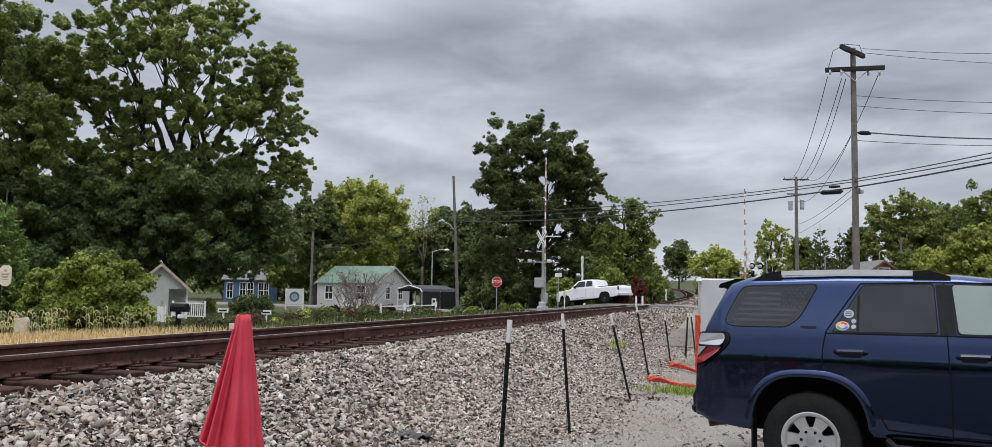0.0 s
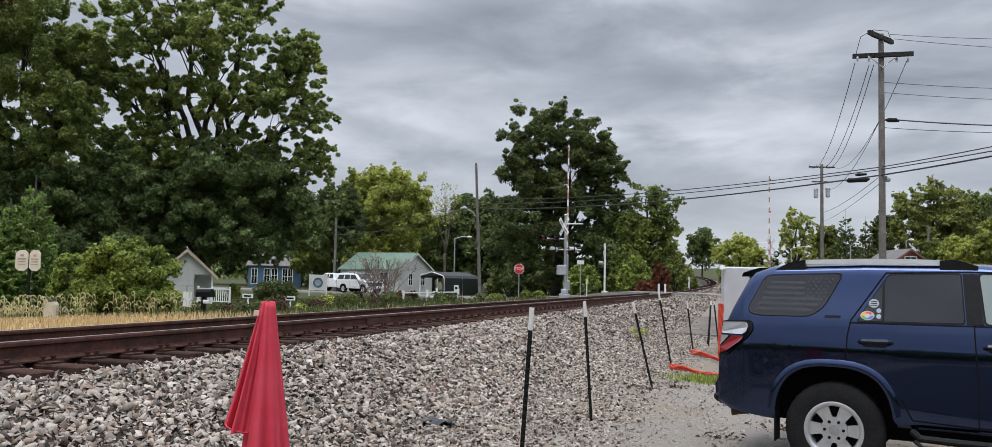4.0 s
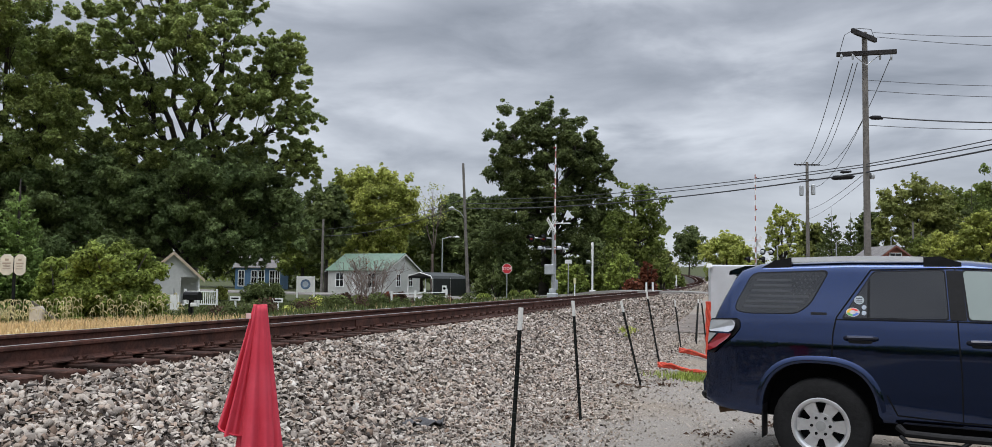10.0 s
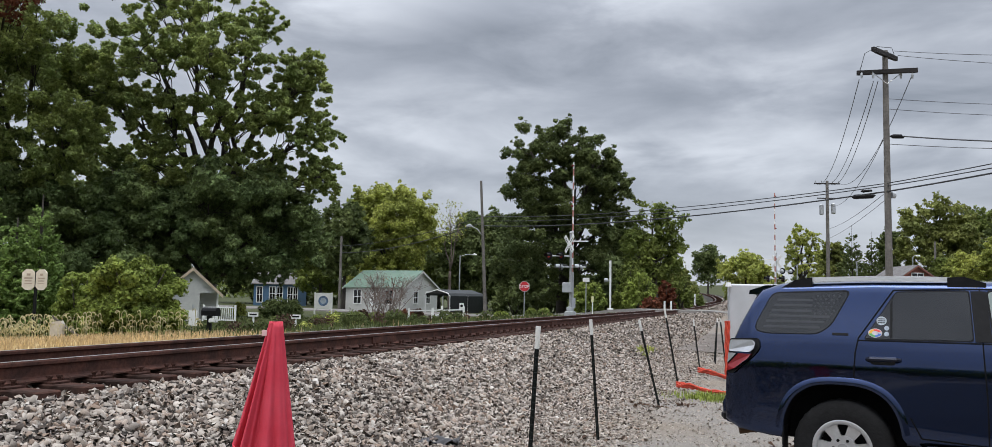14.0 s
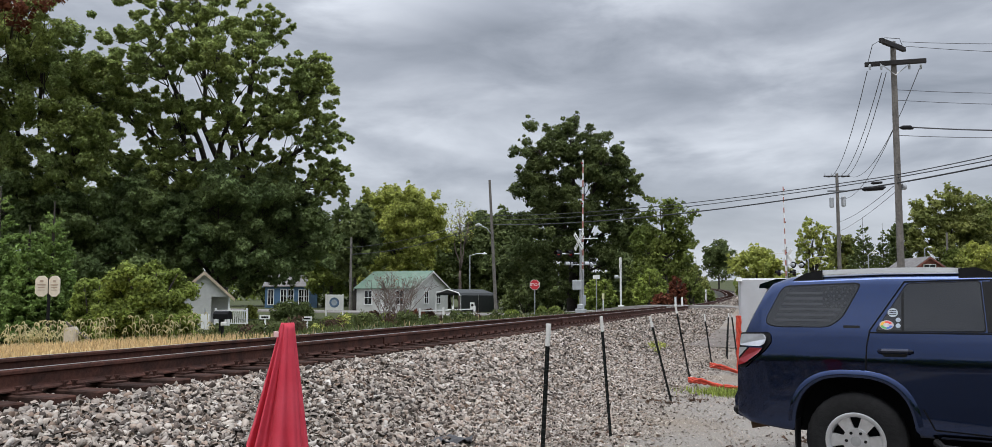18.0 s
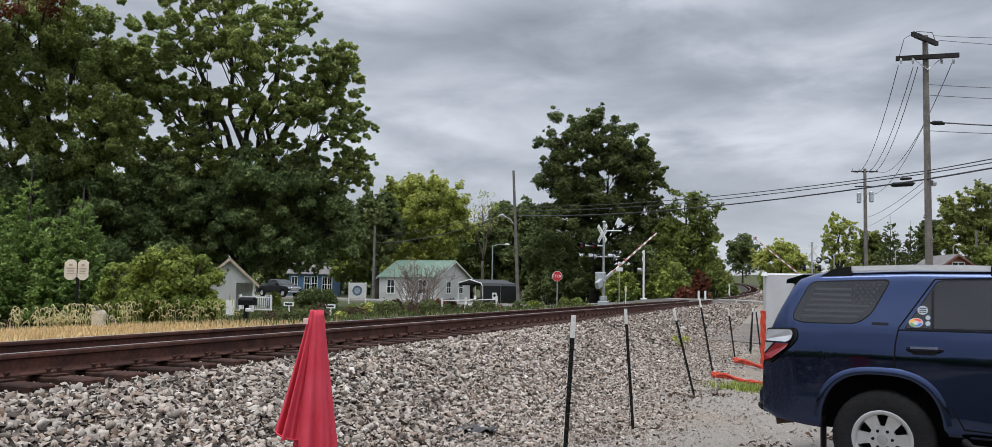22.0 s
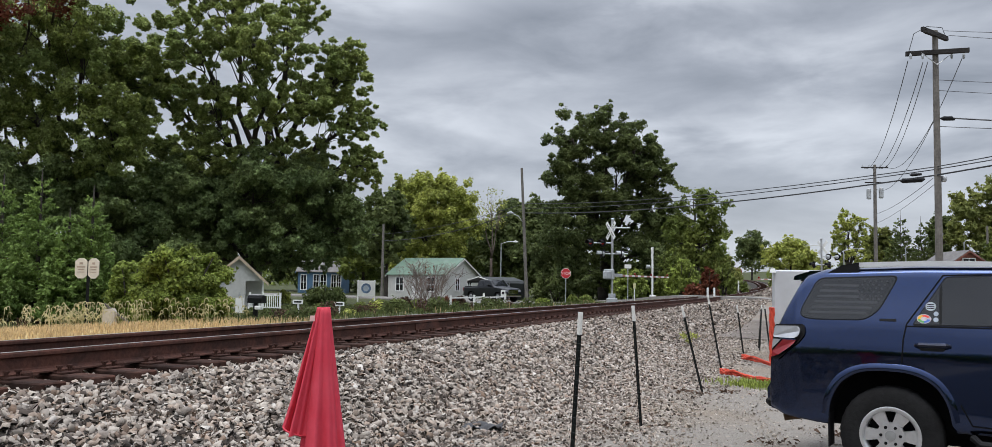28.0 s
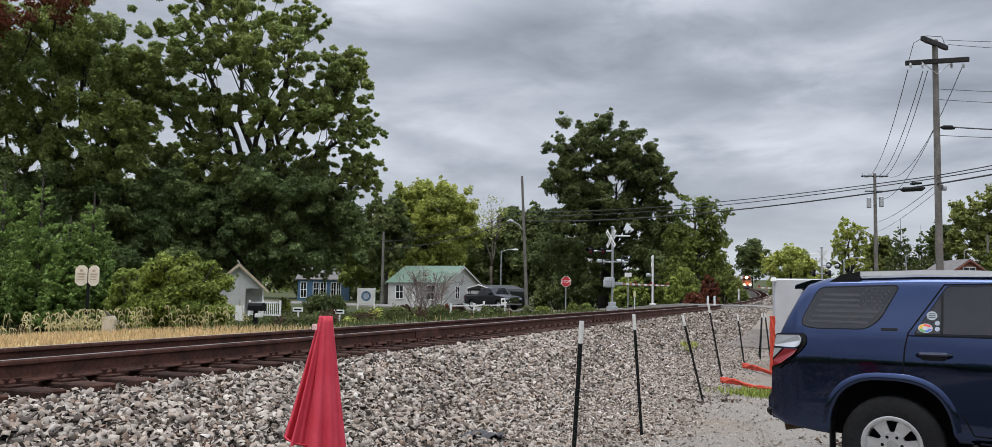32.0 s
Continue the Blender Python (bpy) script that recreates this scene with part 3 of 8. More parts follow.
def build_ballast():
    rng = np.random.default_rng(11)
    pts, sizes = [], []
    # near bank thick with stones, thinning and coarsening with distance
    for s0, s1, n0, n1, dens, size in ((-4.5, 6, 0.60, 4.9, 1250, 0.0188), (6, 16, 0.60, 4.9, 1150, 0.0200), (16, 32, 0.58, 4.6, 560, 0.030), (32, 52, 0.5, 3.4, 230, 0.045),
                                       (-4.5, 10, 0.05, 0.60, 520, 0.021), (10, 30, 0.0, 0.55, 260, 0.024), (-9, 10, -2.6, -1.6, 160, 0.033), (10, 40, -2.9, -1.6, 60, 0.045),
                                       (-9, 12, -1.5, 0.0, 120, 0.03), (52, 110, 0.3, 3.3, 110, 0.058), (52, 110, -3.2, -1.7, 80, 0.06), (110, 220, 0.3, 3.2, 26, 0.11), (-32, -4.5, 0.3, 3.6, 110, 0.04), (-32, -9, -3.4, 0.3, 70, 0.04)):
        k = int((s1 - s0) * (n1 - n0) * dens)
        s, n = rng.uniform(s0, s1, k), rng.uniform(n0, n1, k)
        keep = rng.random(k) < np.clip((4.9 - n) / 1.5, 0.0, 1)
        s, n = s[keep], n[keep]
        X, Y = np.array([track_xy(a, b) for a, b in zip(s, n)]).T if s0 > 50 else (T0[0] + s * TD[0] + n * TN[0], T0[1] + s * TD[1] + n * TN[1])
        # the foot of the bank runs out into finer gravel
        sz = size * np.clip(rng.lognormal(0, 0.28, len(X)), 0.5, 1.6) * (1 - 0.38 * smooth01((n - 2.4) / 1.6))
        pts.append(np.stack([X, Y, ground_z(X, Y) + sz * rng.uniform(-0.6, 1.3, len(X))], -1))
        sizes.append(sz)
    scatter_stones("ballast_stones", np.concatenate(pts[:2]), np.concatenate(sizes[:2]), rng, "loose pale grey crushed stone ballast along the track")
    scatter_stones("far_ballast", np.concatenate(pts[2:]), np.concatenate(sizes[2:]) * 1.1, rng, "pale grey crushed stone ballast farther along the track", corners=6)
    # loose stones strewn over the lot
    k = 64000
    s, n = rng.uniform(-4, 22, k), 3.4 + rng.exponential(1.7, k)
    X, Y = T0[0] + s * TD[0] + n * TN[0], T0[1] + s * TD[1] + n * TN[1]
    sz = 0.0100 * rng.lognormal(0, 0.4, k)
    scatter_stones("lot_gravel", np.stack([X, Y, ground_z(X, Y) + sz * 0.3], -1), sz, rng, "small loose stones strewn on the gravel lot", "lot_stone", 6)


build_ballast()


# ---- railway track ----
RAIL_OUT = [(-0.076, 0), (0.076, 0), (0.076, 0.012), (0.018, 0.030), (0.010, 0.045), (0.010, 0.132), (0.037, 0.146), (0.037, 0.170),
            (0.029, 0.186), (-0.029, 0.186), (-0.037, 0.170), (-0.037, 0.146), (-0.010, 0.132), (-0.010, 0.045), (-0.018, 0.030), (-0.076, 0.012)]


def build_track():
    thing = root("railway_track", pose(0, 0, 0), "rusty railway track with worn bright rail heads on wooden ties", "railway track")
    stops = list(np.arange(-40, 60, 4.0)) + list(np.arange(60, 720, 6.0))
    for off, cant in ((0.0, 0.0), (-1.505, -0.03)):
        bm = bmesh.new()
        rings = []
        for s in stops:
            z = float(rail_top(s)) - 0.186 + cant
            ring = []
            for a, b in RAIL_OUT:
                x, y = track_xy(s, off + a)
                ring.append(bm.verts.new((x, y, z + b)))
            rings.append(ring)
        k = len(RAIL_OUT)
        for r0, r1 in zip(rings, rings[1:]):
            for i in range(k):
                f = bm.faces.new((r0[i], r0[(i + 1) % k], r1[(i + 1) % k], r1[i]))
                f.material_index = 1 if i == 8 else 0
        bm.faces.new(rings[0][::-1]), bm.faces.new(rings[-1])
        bmesh.ops.recalc_face_normals(bm, faces=bm.faces)
        part("rail", bm, [M["rust"], M["shine"]], thing, "rust-brown steel rail with a bright worn head")
    tie = part("tie", boxes((-0.62, 2.0 - 0.06, -0.115, 0.115, -0.17, 0), bevel=0.012), M["tie"])
    plate = part("tie_plate", boxes((-0.19, 0.19, -0.095, 0.095, 0, 0.018), bevel=0.003), M["plate"])
    bm = boxes((-0.012, 0.012, -0.012, 0.012, 0, 0.045), (-0.022, 0.022, -0.016, 0.016, 0.045, 0.062))
    spike = part("spike", bm, M["plate"])
    bm = boxes((-0.045, 0.045, -0.05, 0.05, 0.0, 0.075), bevel=0.012)
    anchor = part("rail_anchor", bm, M["plate"])
    meshes = tie.data, plate.data, spike.data, anchor.data
    for o in (tie, plate, spike, anchor):
        bpy.data.objects.remove(o)
    rng = random.Random(3)
    s, i = -30.0, 0
    while s < 52:
        z = float(rail_top(s)) - 0.186 - 0.019
        x, y = track_xy(s, 0)
        t = share("tie", meshes[0], pose(x, y, z, 0, 0, track_heading(s) + rng.uniform(-1.2, 1.2)) @ pose(-0.07 - rng.uniform(-0.05, 0.05), 0, 0) @ pose(0, 0, 0, 0, 0, 180), thing)
        if -9 < s < 30:
            for off in (0.0, -1.505) if s < 14 else (0.0,):
                px, py = track_xy(s, off)
                share("tie_plate", meshes[1], t.matrix_basis.inverted() @ pose(px, py, z, 0, 0, track_heading(s)), t)
                for du, dv in ((0.105, 0.055), (0.105, -0.055)):
                    qx, qy = track_xy(s + dv, off + du)
                    share("spike", meshes[2], t.matrix_basis.inverted() @ pose(qx, qy, z + 0.006, 0, 0, track_heading(s)), t)
            ax, ay = track_xy(s + 0.16, 0.055)
            share("rail_anchor", meshes[3], t.matrix_basis.inverted() @ pose(ax, ay, z - 0.03, 0, 0, track_heading(s)), t)
        s += 0.5 + rng.uniform(-0.03, 0.03)
        i += 1
    bm = bmesh.new()
    for s in np.arange(70, 330, 0.6):
        x, y = track_xy(s, -0.75)
        m = pose(x, y, float(rail_top(s)) - 0.205, 0, 0, track_heading(s))
        b2 = boxes((-1.3, 1.3, -0.115, 0.115, -0.15, 0))
        b2.transform(m)
        me = bpy.data.meshes.new("t")
        b2.to_mesh(me)
        bm.from_mesh(me)
        bpy.data.meshes.remove(me)
        b2.free()
    far = part("far_ties", bm, M["tie"], thing)
    far["kind"] = "stuff"
    # joint bars where two lengths of rail meet
    for s in (7.2, 19.0):
        bm = bmesh.new()
        for off in (0.024, -0.024):
            x, y = track_xy(s, off)
            b2 = boxes((-0.012, 0.012, -0.45, 0.45, 0.03, 0.135), bevel=0.004)
            b2.transform(pose(x, y, float(rail_top(s)) - 0.186, 0, 0, track_heading(s)))
            me = bpy.data.meshes.new("t")
            b2.to_mesh(me)
            bm.from_mesh(me)
            bpy.data.meshes.remove(me)
            b2.free()
        part("joint_bar", bm, M["rust"], thing)


build_track()


# ---- row of fence posts ----
def build_posts():
    def post(x, y, top, lean_x, lean_y, band, group=True):
        z0 = gz(x, y)
        h = top - z0
        m = pose(x, y, z0) @ Matrix.Rotation(math.atan2(lean_x, h), 4, "Y") @ Matrix.Rotation(-math.atan2(lean_y, h), 4, "X")
        t = root("fence_post", m, "dark steel fence post with a white tip, driven into the gravel", "fence post", "row of steel posts")
        bm = boxes((-0.016, 0.016, -0.004, 0.004, -0.15, h - band), (-0.004, 0.004, -0.034, 0.0, -0.15, h - band))
        part("shaft", bm, M["post_dark"], t)
        part("tip", boxes((-0.018, 0.018, -0.005, 0.005, h - band, h), (-0.005, 0.005, -0.035, 0.0, h - band, h)), M["post_white"], t, "white painted tip")
        bm = bmesh.new()
        k = 0.10
        while k < h - band - 0.05:
            box(bm, -0.011, 0.011, -0.044, -0.034, k, k + 0.018)
            box(bm, -0.030, -0.024, -0.008, 0.008, k + 0.02, k + 0.035)
            k += 0.054
        part("studs", bm, M["post_dark"], t)["kind"] = "stuff"
        return t
    #     base x, y, top z, lean in x and y, white band
    for row in ((0.045, 6.5, 1.37, 0.07, -0.05, 0.165), (0.864, 9.92, 1.35, -0.10, -0.06, 0.17), (2.06, 13.26, 1.31, -0.31, 0.02, 0.17), (3.015, 17.1, 1.44, -0.26, 0.0, 0.18), (4.24, 21.1, 1.16, -0.15, 0.0, 0.17), (4.92, 22.5, 1.16, 0.10, 0.2, 0.1), (5.22, 22.7, 1.15, -0.13, 0.0, 0.1), (5.07, 23.3, 1.15, 0.0, -0.4, 0.08)):
        post(*row)


build_posts()


# ---- red cloth hung over a post ----
def build_cloth():
    x, y, top = -0.885, 3.08, 1.472
    z0 = gz(x, y)
    t = root("red_cloth_on_post", pose(x, y, z0), "faded red cloth draped over a post like a folded flag", "cloth")
    h = top - z0
    part("post", boxes((-0.015, 0.015, -0.004, 0.004, -0.1, h - 0.03), (-0.004, 0.004, -0.02, 0, -0.1, h - 0.03)), M["post_dark"], t)
    def drape(reach, centre, half, depth, folds, seed, twist=0.0):
        """A hanging tube of cloth: its middle, half width and depth follow the drop; folds deepen towards the hem."""
        bm = bmesh.new()
        rings, na = [], 144
        for i in range(61):
            v = i / 60
            low = v * reach
            cx, hw, dp = centre(low), half(low), depth(low)
            ring = []
            for k in range(na):
                a = 2 * math.pi * k / na
                fold = sum(amp * math.sin(n * a + ph + seed + twist * v) for n, amp, ph in folds) * min(1.0, 0.15 + 1.1 * v)
                crisp = fold - 0.35 * abs(fold)
                ring.append(bm.verts.new((cx + math.cos(a) * hw * (1 + 0.5 * crisp), math.sin(a) * dp * (1 + 1.5 * crisp), h - low - 0.008 * math.sin(3 * a + seed) * v)))
            rings.append(ring)
        for r0, r1 in zip(rings, rings[1:]):
            for k in range(na):
                bm.faces.new((r0[k], r0[(k + 1) % na], r1[(k + 1) % na], r1[k]))
        bm.faces.new(rings[0][::-1])
        return bm

    body = part("cloth", drape(h - 0.05, lambda d: 0.012 + 0.012 * d, lambda d: 0.020 + 0.118 * min(d, 0.66) ** 1.0, lambda d: 0.022 + 0.10 * min(d, 0.6),
                               ((3, 0.16, 0.4), (7, 0.20, 1.1), (12, 0.09, 2.0), (19, 0.04, 0.3)), 0.0, 1.2), M["red_cloth"], t, "faded red woven cloth", True)
    # a sleeve hangs on the left side, its hem open and turned up
    sleeve = drape(0.45, lambda d: 0.0 - 0.165 * d, lambda d: 0.014 + 0.075 * d, lambda d: 0.020 + 0.11 * d, ((2, 0.14, 0.2), (5, 0.22, 0.9), (9, 0.10, 2.2)), 1.4, 0.8)
    for v in sleeve.verts:
        low = h - v.co.z
        if low > 0.34:
            v.co.z -= 0.35 * (v.co.x + 0.165 * low) * (low - 0.34) / 0.11
    part("sleeve", sleeve, M["red_cloth"], t, "", True)
    hem = bmesh.new()
    tube(hem, [(0.0 - 0.165 * 0.442 + math.cos(a) * 0.048, math.sin(a) * 0.069, h - 0.442 - 0.35 * math.cos(a) * 0.048 * 0.92) for a in (2 * math.pi * k / 40 for k in range(41))], 0.0035, 5)
    part("sleeve_hem", hem, M["red_cloth"], t, "", True)
    # a small stapled tab near the top
    part("tab", boxes((-0.032, -0.014, -0.032, -0.029, h - 0.050, h - 0.030), bevel=0.001), mat("pale_pink_plastic", (0.78, 0.50, 0.48), 0.4, 0, 30, 0.1), t, "pale translucent tab")


build_cloth()


# ---- vehicles: x forward, y to their left, origin on the ground under the rear axle ----
def shell(top, sill, arches, half, belt, lean, round_end=0.25, round_by=0.10, crown=0.035, step=0.06, tuck=0.05, crease=0.0):
    """A car body lofted along its length. Returns the bmesh (material 0 paint, 1 underside) and its half width at any (x, z)."""
    x0, x1 = top[0][0], top[-1][0]

    def width(x, z):
        w = half - tuck * max(0, (0.75 - z) / 0.5) ** 2 - lean * max(0, z - belt)
        if crease:
            w -= 0.20 * min(max(0, z - crease), belt - crease)
        for end, sign in ((x0, 1), (x1, -1)):
            d = (x - end) * sign
            if d < round_end:
                w -= round_by * (1 - max(d, 0) / round_end) ** 2
        return w

    xs = set(np.round(np.arange(x0, x1, step), 4)) | {x1} | {p[0] for p in top}
    for cx, cz, a, b in arches:
        xs |= {round(cx + a * math.copysign(abs(math.cos(k * math.pi / 24)) ** 0.74, math.cos(k * math.pi / 24)), 4) for k in range(25)}
    xs = sorted(xs)
    xs = [x for i, x in enumerate(xs) if i == 0 or x - xs[i - 1] > 0.004]
    bm = bmesh.new()
    rings = []
    for x in xs:
        up = float(np.interp(x, [p[0] for p in top], [p[1] for p in top]))
        lo = float(np.interp(x, [p[0] for p in sill], [p[1] for p in sill]))
        for cx, cz, a, b in arches:
            if abs(x - cx) < a:
                lo = max(lo, cz + b * (1 - abs((x - cx) / a) ** 2.7) ** (1 / 2.7))
        lo = min(lo, up - 0.12)
        prof = []
        for j in range(23):
            z = lo + (up - 0.05 - lo) * j / 22
            prof.append((width(x, z), z))
        w = prof[-1][0]
        for u in (0.012, 0.04, 0.09, 0.4):
            prof.append((w * (1 - u), up - 0.05 + 0.05 * (1 - (1 - min(1, u * 11)) ** 2) + crown * u))
        ring = [bm.verts.new((x, -a, b)) for a, b in prof] + [bm.verts.new((x, 0, up + crown))] + [bm.verts.new((x, a, b)) for a, b in prof[::-1]]
        rings.append(ring)
    k = len(rings[0])
    for r0, r1 in zip(rings, rings[1:]):
        for i in range(k - 1):
            bm.faces.new((r0[i], r1[i], r1[i + 1], r0[i + 1])).smooth = True
        f = bm.faces.new((r0[k - 1], r1[k - 1], r1[0], r0[0]))
        f.material_index = 1
    bm.faces.new(rings[0]), bm.faces.new(rings[-1][::-1])
    return bm, width


def side_panel(outline, width, side, out=0.004, thick=0.02, cuts=1):
    """A panel with the outline (x, z) laid on the car's side, slightly proud of it."""
    bm = bmesh.new()
    a = [bm.verts.new((x, side * (width(x, z) + out), z)) for x, z in outline]
    b = [bm.verts.new((x, side * (width(x, z) + out - thick), z)) for x, z in outline]
    bm.faces.new(a), bm.faces.new(b[::-1])
    n = len(outline)
    for i in range(n):
        bm.faces.new((a[i], b[i], b[(i + 1) % n], a[(i + 1) % n]))
    bmesh.ops.recalc_face_normals(bm, faces=bm.faces)
    return bm


def rounded(outline, r, n=4):
    """The outline with its corners rounded."""
    out, k = [], len(outline)
    for i in range(k):
        p, a, b = Vector(outline[i]), Vector(outline[i - 1]), Vector(outline[(i + 1) % k])
        u, v = (a - p), (b - p)
        ru, rv = min(r, u.length * 0.45), min(r, v.length * 0.45)
        s, e = p + u.normalized() * ru, p + v.normalized() * rv
        for j in range(n + 1):
            t = j / n
            q = s * (1 - t) ** 2 + p * 2 * t * (1 - t) + e * t * t
            out.append((q.x, q.y))
    return out


def wheel(parent, x, y, r, w, side, spokes=6, name="wheel", metal="alloy"):
    """A wheel with tyre, rim, spokes and nuts; its own origin is the hub."""
    hub = new(name)
    hub.empty_display_size = 0.1
    hub.parent = parent
    hub.matrix_basis = pose(x, y, r)
    bm = bmesh.new()
    prof = [(0.60, -0.5), (0.66, -0.52), (0.86, -0.54), (0.955, -0.46), (0.985, -0.40), (1.0, -0.2), (1.0, 0.2), (0.985, 0.40), (0.955, 0.46), (0.86, 0.54), (0.66, 0.52), (0.60, 0.5)]
    seg = 64
    rings = []
    for k in range(seg):
        a = 2 * math.pi * k / seg
        rings.append([bm.verts.new((math.cos(a) * r * (p + (0.012 if k % 2 and p > 0.95 else 0)), q * w, math.sin(a) * r * (p + (0.012 if k % 2 and p > 0.95 else 0)))) for p, q in prof])
    for k in range(seg):
        r0, r1 = rings[k], rings[(k + 1) % seg]
        for i in range(len(prof) - 1):
            bm.faces.new((r0[i], r0[i + 1], r1[i + 1], r1[i])).smooth = True
    bmesh.ops.recalc_face_normals(bm, faces=bm.faces)
    part("tyre", bm, M["tyre"], hub)
    # rim: dished barrel, flat lip and broad spokes
    R = r * 0.625
    bm = bmesh.new()
    lip = [(R * 1.0, 0.47), (R * 1.0, 0.50), (R * 0.88, 0.50), (R * 0.80, 0.42), (R * 0.77, 0.05)]
    rings = [[bm.verts.new((math.cos(a) * p, side * q * w, math.sin(a) * p)) for p, q in lip] for a in (2 * math.pi * k / 48 for k in range(48))]
    for k in range(48):
        for i in range(len(lip) - 1):
            bm.faces.new((rings[k][i], rings[k][i + 1], rings[(k + 1) % 48][i + 1], rings[(k + 1) % 48][i])).smooth = True
    bmesh.ops.recalc_face_normals(bm, faces=bm.faces)
    part("rim", bm, M[metal], hub, "silver alloy rim" if metal == "alloy" else "dark alloy rim")
    part("brake_drum", prism(bmesh.new(), disc_outline(R * 0.84, 24), min(0, side * 0.05 * w), max(0, side * 0.05 * w) + 0.002), M["dark"], hub)
    bm = bmesh.new()
    for k in range(spokes):
        a = math.pi / 2 + 2 * math.pi * k / spokes + math.pi / spokes
        ca, sa = math.cos(a), math.sin(a)
        outline = [(R * 0.10, -R * 0.17), (R * 0.46, -R * 0.17), (R * 0.94, -R * 0.265), (R * 0.94, R * 0.265), (R * 0.46, R * 0.17), (R * 0.10, R * 0.17)]
        b2 = bmesh.new()
        lo = [b2.verts.new((u * ca - v * sa, side * w * 0.26, u * sa + v * ca)) for u, v in outline]
        hi = [b2.verts.new((u * ca - v * sa, side * w * (0.43 - 0.07 * (1 - abs(u / R - 0.45))), u * sa + v * ca)) for u, v in outline]
        b2.faces.new(lo), b2.faces.new(hi[::-1])
        for i in range(6):
            b2.faces.new((lo[i], hi[i], hi[(i + 1) % 6], lo[(i + 1) % 6]))
        bmesh.ops.recalc_face_normals(b2, faces=b2.faces)
        me = bpy.data.meshes.new("t")
        b2.to_mesh(me)
        bm.from_mesh(me)
        bpy.data.meshes.remove(me)
        b2.free()
    part("spokes", bm, M[metal], hub)
    part("hub_plate", prism(bmesh.new(), disc_outline(R * 0.43, 32), min(side * w * 0.24, side * w * 0.405), max(side * w * 0.24, side * w * 0.405)), M[metal], hub)
    cap = prism(bmesh.new(), disc_outline(R * 0.17, 20), min(side * w * 0.3, side * w * 0.44), max(side * w * 0.3, side * w * 0.44))
    part("hub_cap", cap, M["grey_metal"], hub)
    for k in range(6):
        bm = bmesh.new()
        a = 2 * math.pi * k / 6
        c = (math.cos(a) * R * 0.30, math.sin(a) * R * 0.30)
        prism(bm, [(c[0] + p, c[1] + q) for p, q in disc_outline(R * 0.055, 6)], min(side * w * 0.36, side * w * 0.43), max(side * w * 0.36, side * w * 0.43))
        part("wheel_nut", bm, M["dark"], hub)
    return hub


def arch_flare(cx, cz, a, b, width, side, start, end, out=0.022, band=0.060, n=44):
    bm = bmesh.new()
    rows = []
    for k in range(n + 1):
        t = start + (end - start) * k / n
        c, s = math.cos(t), math.sin(t)
        c, s = math.copysign(abs(c) ** 0.74, c), math.copysign(abs(s) ** 0.74, s)
        x1, z1 = cx + a * c, cz + b * s
        x2, z2 = cx + (a + band) * c, cz + (b + band) * s
        xm, zm = cx + (a + band * 0.45) * c, cz + (b + band * 0.45) * s
        rows.append([bm.verts.new((x1, side * (width(x1, z1) - 0.05), z1)), bm.verts.new((x1, side * (width(x1, z1) + out * 0.9), z1)),
                     bm.verts.new((xm, side * (width(xm, zm) + out), zm)), bm.verts.new((x2, side * (width(x2, z2) + 0.002), z2))])
    for r0, r1 in zip(rows, rows[1:]):
        for i in range(3):
            bm.faces.new((r0[i], r0[i + 1], r1[i + 1], r1[i])).smooth = True
    bmesh.ops.recalc_face_normals(bm, faces=bm.faces)
    return bm


def strip(points, width, side, out=0.003, w=0.008):
    """A narrow seam along points (x, z) on the side."""
    bm = bmesh.new()
    fine = [(a[0] + (b[0] - a[0]) * k / 8, a[1] + (b[1] - a[1]) * k / 8) for a, b in zip(points, points[1:]) for k in range(8)] + [points[-1]]
    for (xa, za), (xb, zb) in zip(fine, fine[1:]):
        d = Vector((xb - xa, zb - za)).normalized() * (w / 2)
        q = [(xa - d.y, za + d.x), (xa + d.y, za - d.x), (xb + d.y, zb - d.x), (xb - d.y, zb + d.x)]
        f = [bm.verts.new((x, side * (width(x, z) + out), z)) for x, z in q]
        bm.faces.new(f if side > 0 else f[::-1])
    return bm


